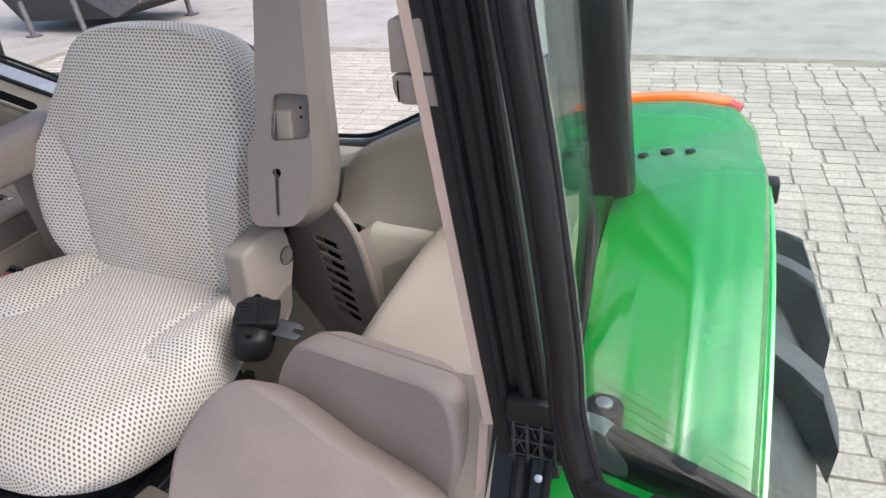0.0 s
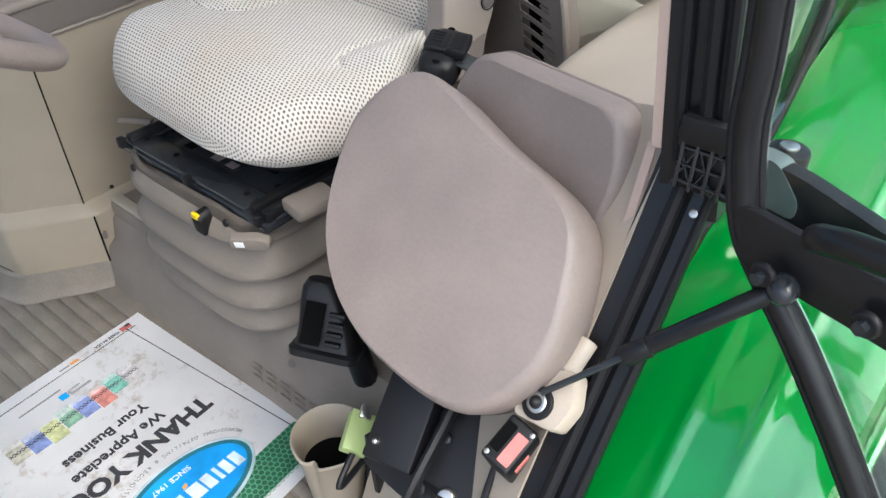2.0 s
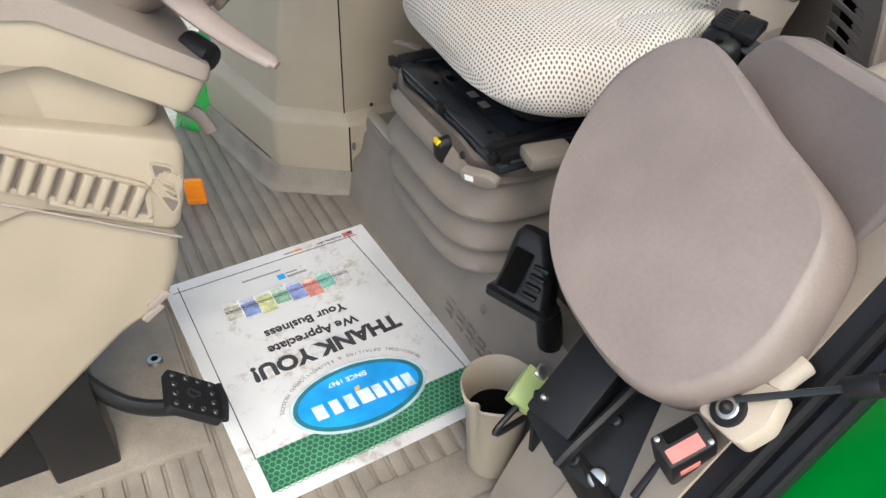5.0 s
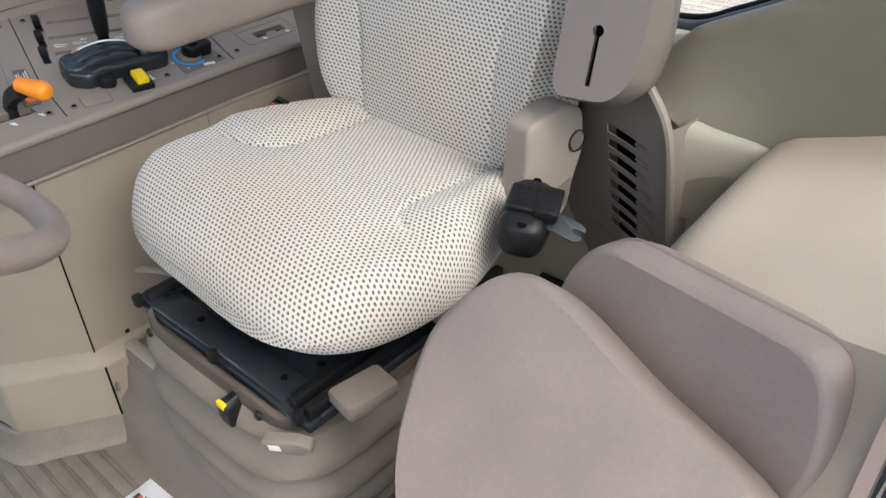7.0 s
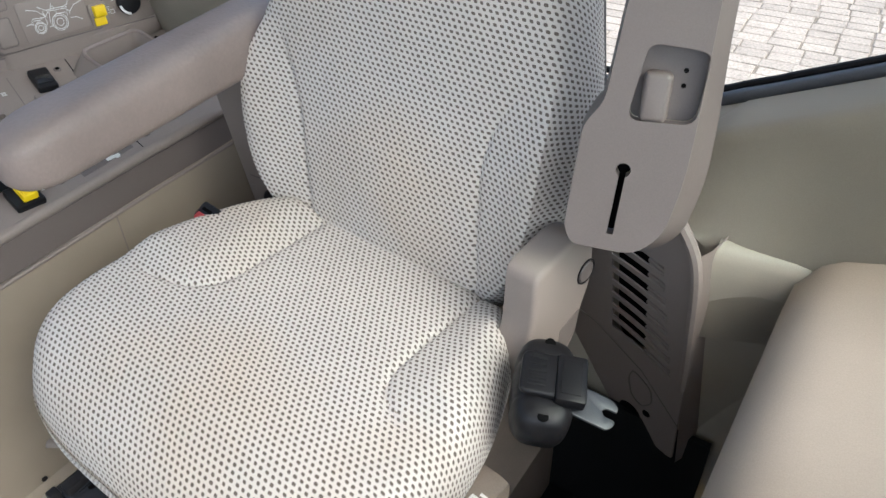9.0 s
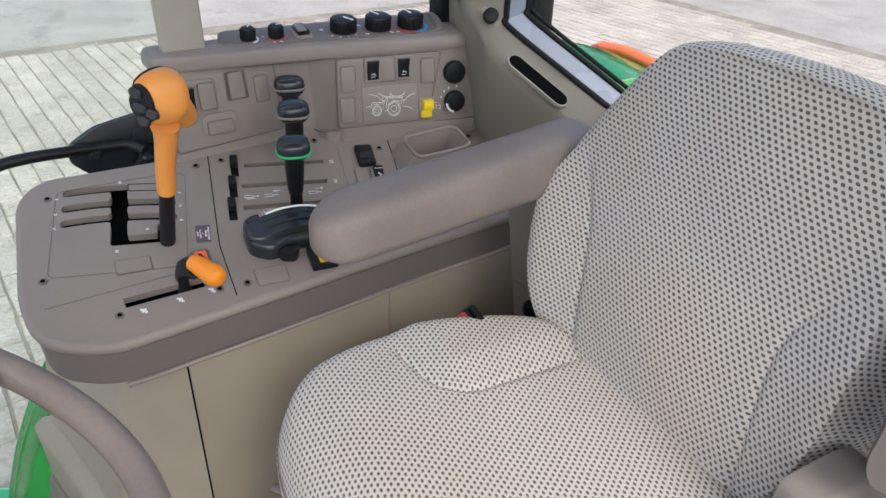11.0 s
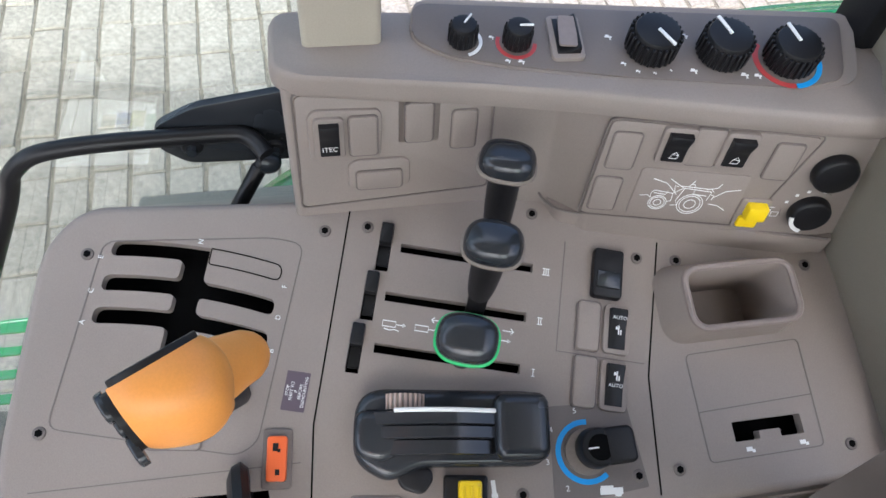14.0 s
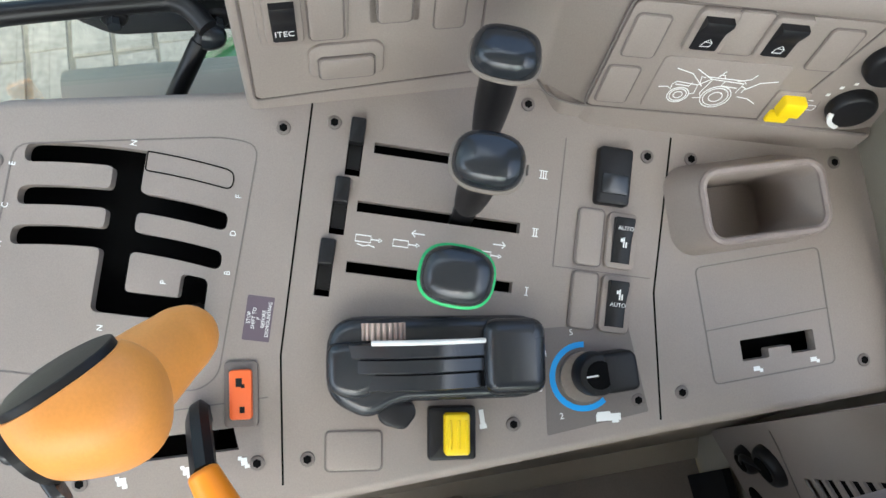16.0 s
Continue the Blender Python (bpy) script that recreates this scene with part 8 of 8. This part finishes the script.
    # picture strip
    cols = [(0.42, 0.40, 0.30), (0.10, 0.16, 0.42), (0.45, 0.47, 0.18), (0.12, 0.30, 0.18), (0.14, 0.20, 0.50), (0.50, 0.12, 0.08), (0.12, 0.42, 0.32), (0.42, 0.40, 0.40)]
    for k, c in enumerate(cols):
        pale = mat_new("faded_print", tuple(0.45 * v + 0.38 for v in c), 0.6, grain=0.15, grain_scale=120, stain=0.25, stain_scale=40)
        m = mat_new("strong_print", tuple(0.8 * v + 0.10 for v in c), 0.6, grain=0.2, grain_scale=120, stain=0.3, stain_scale=40)
        rect(0.090 + 0.034 * k, 0.122 + 0.006 * (k % 2), 0.122 + 0.034 * k, 0.162 + 0.006 * (k % 3), m, "picture_print")
        rect(0.091 + 0.034 * k, 0.110 + 0.004 * (k % 3), 0.121 + 0.034 * k, 0.136, pale, "picture_print", -0.0012)
        track = bmesh.new()
        for q in range(4):
            x = 0.090 + 0.034 * k + 0.0085 * q
            ring_line([(x, 0.134), (x + 0.0085, 0.142)], 0.0016, 0, -0.0003, M @ Matrix.Translation((0, 0, -0.0018)), closed=False, into=track)
            ring_line([(x, 0.142), (x + 0.0085, 0.134)], 0.0012, 0, -0.0003, M @ Matrix.Translation((0, 0, -0.0018)), closed=False, into=track)
        part("track_print", track, INK, t, smooth=False)
    rect(0.222, 0.078, 0.238, 0.094, BLUE, "badge_print")
    rect(0.242, 0.088, 0.286, 0.094, GREY_INK, "printed_bar")
    rect(0.242, 0.078, 0.268, 0.082, GREY_INK, "printed_bar")
    rect(0.150, 0.062, 0.236, 0.066, GREY_INK, "printed_bar")
    # green band with a honeycomb of pale lines at the foot of the sheet
    rect(0.026, 0.494, 0.452, 0.568, GREEN_BAND, "green_band")
    bm = bmesh.new()
    s = 0.0062
    for j in range(8):
        for i in range(42):
            cx = 0.034 + i * s * 1.78 + (0.89 * s if j % 2 else 0)
            cy = 0.499 + j * s * 1.56
            if cx > 0.446:
                continue
            ring_line([(cx + s * 0.95 * math.cos(math.pi / 6 + math.pi / 3 * k), cy + s * 0.95 * math.sin(math.pi / 6 + math.pi / 3 * k)) for k in range(6)], 0.0012, 0, -0.0002, M @ Matrix.Translation((0, 0, -0.0018)), into=bm)
    part("honeycomb_print", bm, GREEN_CELL, t, smooth=False)
    # oval badge
    O = M @ Matrix.Translation((0.238, 0.4545, -0.0024)) @ pose(0, 0, 0, 0, 0, 3)
    part("oval_rim", prism([(x, y) for x, y in super_outline(0.132, 0.077, 2, 56)], -0.0003, O, 0), SILVER_PRINT, t, smooth=False)
    part("oval_rim", prism([(x, y) for x, y in super_outline(0.126, 0.071, 2, 56)], -0.0003, O @ Matrix.Translation((0, 0, -0.0004)), 0), TEAL_PRINT, t, smooth=False)
    part("oval_field", prism([(x, y) for x, y in super_outline(0.117, 0.062, 2, 56)], -0.0003, O @ Matrix.Translation((0, 0, -0.0008)), 0), BADGE_BLUE, t, smooth=False)
    # plain blocks on the oval, the date lettered
    bl = [(-0.082, 0.026), (-0.052, 0.022), (-0.024, 0.022), (0.006, 0.030), (0.032, 0.022), (0.052, 0.012), (0.070, 0.020), (0.092, 0.022)]
    for x, w in bl:
        part("logo_block", prism([(x - w / 2 + 0.003, -0.006), (x + w / 2 - 0.002, -0.006), (x + w / 2 + 0.001, 0.026), (x - w / 2 + 0.005, 0.026)], -0.0003, O @ Matrix.Translation((0, 0, -0.0012)), 0), LOGO_PALE, t, smooth=False)
    words("SINCE 1947", 0.0155, O @ Matrix.Translation((-0.008, -0.041, -0.0013)) @ pose(0, 0, 0, 180, 0, 0) @ pose(0, 0, 0, 0, 0, 180), WHITE, t)
    part("logo_flame", prism([(-0.004, -0.016), (0.006, -0.018), (0.004, -0.009), (-0.005, -0.008)], -0.0003, O @ Matrix.Translation((0, 0, -0.0012)), 0), ORANGE, t, smooth=False)
    return t


FADED_RED = mat_new("faded_red_print", (0.55, 0.16, 0.14), 0.6, grain=0.2, grain_scale=80, stain=0.2, stain_scale=60)
INK = mat_new("black_print", (0.03, 0.03, 0.035), 0.6, grain=0.2, grain_scale=80, stain=0.2, stain_scale=60)
GREY_INK = mat_new("grey_print", (0.30, 0.30, 0.31), 0.6, grain=0.15, stain=0.1)
GREEN_BAND = mat_new("dark_green_print", (0.015, 0.10, 0.05), 0.5, stain=0.25, stain_scale=30)
GREEN_CELL = mat_new("light_green_print", (0.12, 0.30, 0.17), 0.5, stain=0.2, stain_scale=30)
SILVER_PRINT = mat_new("silver_print", (0.42, 0.52, 0.55), 0.45, stain=0.25, stain_scale=20)
LOGO_PALE = mat_new("pale_silver_print", (0.55, 0.66, 0.70), 0.45, stain=0.3, stain_scale=30)
TEAL_PRINT = mat_new("dark_teal_print", (0.02, 0.13, 0.17), 0.45, stain=0.25, stain_scale=20)
BADGE_BLUE = mat_new("bright_blue_print", (0.02, 0.25, 0.62), 0.45, stain=0.3, stain_scale=14)


def smudged():
    m = mat_new("smudged_white_paper", (0.88, 0.88, 0.89), 0.6, stain=0.04)
    nt = m.node_tree
    p = nt.nodes["Principled BSDF"]
    src = p.inputs["Base Color"].links[0].from_socket
    tc = nt.nodes.new("ShaderNodeTexCoord")
    a = nt.nodes.new("ShaderNodeTexNoise")
    a.inputs["Scale"].default_value, a.inputs["Detail"].default_value, a.inputs["Roughness"].default_value = 45, 6, 0.7
    b = nt.nodes.new("ShaderNodeTexNoise")
    b.inputs["Scale"].default_value, b.inputs["Detail"].default_value = 6, 3
    for n in (a, b):
        nt.links.new(tc.outputs["Object"], n.inputs["Vector"])
    mul = nt.nodes.new("ShaderNodeMath")
    mul.operation = "MULTIPLY"
    nt.links.new(a.outputs["Fac"], mul.inputs[0])
    nt.links.new(b.outputs["Fac"], mul.inputs[1])
    r = nt.nodes.new("ShaderNodeMapRange")
    r.inputs["From Min"].default_value, r.inputs["From Max"].default_value = 0.29, 0.38
    r.inputs["To Max"].default_value = 0.5
    nt.links.new(mul.outputs[0], r.inputs["Value"])
    mix = nt.nodes.new("ShaderNodeMix")
    mix.data_type = "RGBA"
    mix.inputs["B"].default_value = (0.42, 0.34, 0.25, 1)
    nt.links.new(src, mix.inputs["A"])
    nt.links.new(r.outputs[0], mix.inputs["Factor"])
    nt.links.new(mix.outputs["Result"], p.inputs["Base Color"])
    return m


SMUDGED = smudged()
make_paper()

# ---- yard ----
GZ = -1.22


def stone_mat(name, base, scale, dirt):
    m = mat_new(name, base, 0.85, grain=0.22, grain_scale=45, stain=0.16, stain_scale=1.6, bump=0.5)
    nt = m.node_tree
    p = nt.nodes["Principled BSDF"]
    src = p.inputs["Base Color"].links[0].from_socket
    tc = nt.nodes.new("ShaderNodeTexCoord")
    oi = nt.nodes.new("ShaderNodeObjectInfo")
    geo = nt.nodes.new("ShaderNodeNewGeometry")
    add = nt.nodes.new("ShaderNodeMath")
    add.operation = "ADD"
    nt.links.new(oi.outputs["Random"], add.inputs[0])
    nt.links.new(geo.outputs["Random Per Island"], add.inputs[1])
    fr = nt.nodes.new("ShaderNodeMath")
    fr.operation = "FRACT"
    nt.links.new(add.outputs[0], fr.inputs[0])
    r = nt.nodes.new("ShaderNodeMapRange")
    r.inputs["To Min"].default_value, r.inputs["To Max"].default_value = 0.92, 1.08
    nt.links.new(fr.outputs[0], r.inputs["Value"])
    spots = nt.nodes.new("ShaderNodeTexNoise")
    spots.inputs["Scale"].default_value, spots.inputs["Detail"].default_value, spots.inputs["Roughness"].default_value = scale, 8, 0.75
    nt.links.new(tc.outputs["Object"], spots.inputs["Vector"])
    s = nt.nodes.new("ShaderNodeMapRange")
    s.inputs["From Min"].default_value, s.inputs["From Max"].default_value = 0.55, 0.72
    s.inputs["To Min"].default_value, s.inputs["To Max"].default_value = 1.0, 1 - dirt
    nt.links.new(spots.outputs["Fac"], s.inputs["Value"])
    m1 = nt.nodes.new("ShaderNodeMath")
    m1.operation = "MULTIPLY"
    nt.links.new(r.outputs[0], m1.inputs[0])
    nt.links.new(s.outputs[0], m1.inputs[1])
    mix = nt.nodes.new("ShaderNodeMix")
    mix.data_type, mix.blend_type = "RGBA", "MULTIPLY"
    mix.inputs["Factor"].default_value = 1
    nt.links.new(src, mix.inputs["A"])
    nt.links.new(m1.outputs[0], mix.inputs["B"])
    nt.links.new(mix.outputs["Result"], p.inputs["Base Color"])
    return m


CONCRETE = stone_mat("weathered_concrete", (0.27, 0.25, 0.225), 2.2, 0.4)
PAVER = stone_mat("worn_pale_paver", (0.325, 0.290, 0.245), 7.0, 0.42)
JOINT = mat_new("dirty_joint", (0.19, 0.165, 0.13), 0.9, grain=0.3, grain_scale=60, stain=0.3, stain_scale=4)


def make_ground():
    # one sheet to the horizon, with a grid fine enough near the tractor
    xs = [-400, -60, -20, -12, 12, 20, 60, 400]
    rows = [[(x, y, GZ) for x in xs] for y in (-400, -60, -20, 16, 30, 80, 400)]
    setting("ground", loft(rows, caps=False, closed_ring=False), CONCRETE, "weathered pale concrete yard with stains", "ground", smooth=False)
    bed = setting("pavement", box((-9.2, -5.5, GZ - 0.02), (5.2, 9.4, GZ + 0.012), 0), JOINT, "worn pale stone pavers with dirty joints", "pavement", smooth=False)
    pw, ph = 0.25, 0.160
    ang = radians(3.5)
    ca, sa = math.cos(ang), math.sin(ang)
    def paver_mesh(seed):
        rng = random.Random(seed)
        w, h = pw - 0.006, ph - 0.015
        o = [(-w / 2, -h / 2), (w / 2, -h / 2), (w / 2, h / 2), (-w / 2, h / 2)]
        o = [(x + rng.uniform(-0.005, 0.005), y + rng.uniform(-0.005, 0.005)) for x, y in o]
        bm = bmesh.new()
        lo = [bm.verts.new((x, y, 0)) for x, y in o]
        hi = [bm.verts.new((x * 0.965, y * 0.93, 0.009 + rng.uniform(-0.002, 0.002))) for x, y in o]
        bm.faces.new(hi)
        for k in range(4):
            bm.faces.new((lo[k], lo[(k + 1) % 4], hi[(k + 1) % 4], hi[k]))
        me = bpy.data.meshes.new("paver")
        bm.to_mesh(me)
        bm.free()
        me.materials.append(PAVER)
        return me
    meshes = [paver_mesh(k) for k in range(6)]
    rng = random.Random(7)
    count = 0
    verts, faces = [], []
    row_shift = {j: rng.uniform(-0.035, 0.035) for j in range(-60, 90)}
    for j in range(-60, 90):
        for i in range(-42, 28):
            lx, ly = i * pw + row_shift[j] + rng.uniform(-0.008, 0.008), j * ph + rng.uniform(-0.003, 0.003)
            x, y = ca * lx - sa * ly, sa * lx + ca * ly
            if not (-8.9 < x < 4.9 and -5.2 < y < 9.1):
                continue
            if -0.6 < x < 0.6 and -1 < y < 0.7:
                continue
            near = -3.7 < x < -2.3 and -2.2 < y < 0.3 or 1.35 < x < 2.4 and 2.6 < y < 5.2
            turn = ang + rng.uniform(-0.012, 0.012)
            if near and count < 300:
                ob = new("paver", meshes[rng.randrange(6)])
                ob.parent = bed
                ob.matrix_local = Matrix.Translation((x, y, GZ + 0.012)) @ Matrix.Rotation(turn, 4, "Z")
                count += 1
            else:
                w, h = (pw - 0.006) / 2 * rng.uniform(0.95, 1.03), (ph - 0.015) / 2 * rng.uniform(0.95, 1.03)
                c, s = math.cos(turn), math.sin(turn)
                b0 = len(verts)
                top = GZ + 0.021 + rng.uniform(-0.0015, 0.0015)
                for k, z in ((1.0, GZ + 0.012), (0.95, top)):
                    for sx, sy in ((-1, -1), (1, -1), (1, 1), (-1, 1)):
                        px, py = sx * w * k + rng.uniform(-0.003, 0.003), sy * h * k + rng.uniform(-0.003, 0.003)
                        verts.append((x + c * px - s * py, y + s * px + c * py, z))
                faces.append((b0 + 4, b0 + 5, b0 + 6, b0 + 7))
                for k in range(4):
                    faces.append((b0 + k, b0 + (k + 1) % 4, b0 + 4 + (k + 1) % 4, b0 + 4 + k))
    me = bpy.data.meshes.new("pavers")
    me.from_pydata(verts, [], faces)
    me.materials.append(PAVER)
    ob = new("pavers", me)
    ob.parent = bed
    tagged(ob, "many worn pale pavers", kind="stuff")


make_ground()


def make_step():
    t = thing("access_step", "green slotted steel access step hung below the cab door", "step", (-1.12, -0.52, -0.42))
    holes = [roundpoly([(x, -0.17), (x + 0.042, -0.19 + 0.3 * abs(x)), (x + 0.042, 0.15 - 0.3 * abs(x)), (x, 0.13)], 0.018) for x in (-0.125, -0.060, 0.005, 0.070)]
    o = roundpoly([(-0.16, -0.22), (0.16, -0.20), (0.16, 0.17), (-0.16, 0.19)], [0.09, 0.06, 0.06, 0.09], 8)
    M = pose(-1.16, -0.52, -0.27, 0, -6, 0)
    part("tread", plate(o, holes, -0.006, 0.0, M), GREEN, t)
    part("tread_lip", tube([M @ Vector((x, y, -0.006)) for x, y in o], 0.008, 8, raw=True, closed=True), GREEN, t)
    part("bracket", box((-0.98, -0.36, -0.42), (-0.95, -0.28, -0.25), 0.004), GREEN, t)
    part("hanger", box((-1.0, -0.70, -0.42), (-0.97, -0.30, -0.28), 0.006), GREEN, t)
    return t


make_step()


def make_pillar_cover():
    t = thing("pillar_cover", "small taupe plastic cover on the inside of the door pillar", "cover", (0.69, 0.11, 1.096))
    part("upper_cover", prism(roundpoly([(0.6555, 1.1225), (0.692, 1.1235), (0.686, 1.167), (0.6565, 1.1655)], [0.002, 0.002, 0.004, 0.004]), -0.05, frame_at((0, 0.095, 0), (1, 0, 0), (0, 0, 1)), 0.003, 3), BROWN, t)
    low = part("lower_cover", prism(roundpoly([(0.662, 1.0965), (0.696, 1.096), (0.693, 1.1215), (0.6565, 1.1205), (0.657, 1.106)], [0.006, 0.002, 0.002, 0.002, 0.008]), -0.05, frame_at((0, 0.094, 0), (1, 0, 0), (0, 0, 1)), 0.003, 3), VINYL, t)
    part("cover_slit", box((0.6615, 0.0925, 1.099), (0.6622, 0.0945, 1.117), 0.0), VOID, low)
    return t


make_pillar_cover()


def make_trailer():
    """The dark hopper trailer far behind the tractor."""
    t = thing("trailer", "dark grey hopper trailer parked on legs in the yard", "trailer", (-10.2, 10.6, GZ))
    dk = mat_new("dark_grey_steel", (0.035, 0.033, 0.035), 0.6, grain=0.2, stain=0.2)
    gr = mat_new("worn_grey_steel", (0.10, 0.095, 0.10), 0.6, grain=0.2, stain=0.3)
    M = frame_at((0, 9.9, 0), (1, 0, 0), (0, 0, 1))
    part("box_body", prism([(-11.9, -0.45), (-11.35, -1.03), (-9.72, -0.97), (-9.12, -0.94), (-8.5, -0.68), (-8.3, 0.6), (-11.9, 0.6)], -2.0, M, 0.03), dk, t)
    part("chute", prism([(-9.75, -0.60), (-9.10, -0.925), (-8.50, -0.67), (-8.45, -0.10), (-9.6, -0.10)], 0.06, M, 0.01), gr, t, "bare grey steel chute")
    for x, y in ((-10.83, 9.6), (-9.75, 9.75), (-10.9, 11.6), (-8.9, 11.6)):
        lg = part("leg", rod((x - 0.1, y, -0.6), (x, y, GZ), 0.05), gr, t)
        part("foot", box((x - 0.1, y - 0.1, GZ), (x + 0.1, y + 0.1, GZ + 0.03), 0.005), gr, lg)
    return t


make_trailer()


def make_roof():
    """Roof and the plain outer edges that close the cab above the view."""
    # roof out of view; its pale underside is added to lift the cab's light
    r = setting("ceiling", box((-0.80, -1.15, 1.86), (0.80, 0.85, 1.95), 0.02), HEADLINER, "unseen cab roof lining, pale to bounce light into the cab", "ceiling")
    for x in (-0.76, 0.70):
        t = thing("rear_post", "black rear cab post beside the window", "pillar", (x, 0.80, 0.80), group="rear posts")
        part("post", box((x, 0.78, 0.80), (x + 0.06, 0.84, 1.90), 0.01), BLACK_PAINT, t)
    t = thing("front_post", "black front cab post", "pillar", (0.72, -1.1, -0.05))
    part("post", box((0.70, -1.14, -0.05), (0.76, -1.08, 1.88), 0.01), BLACK_PAINT, t)
    return r


make_roof()
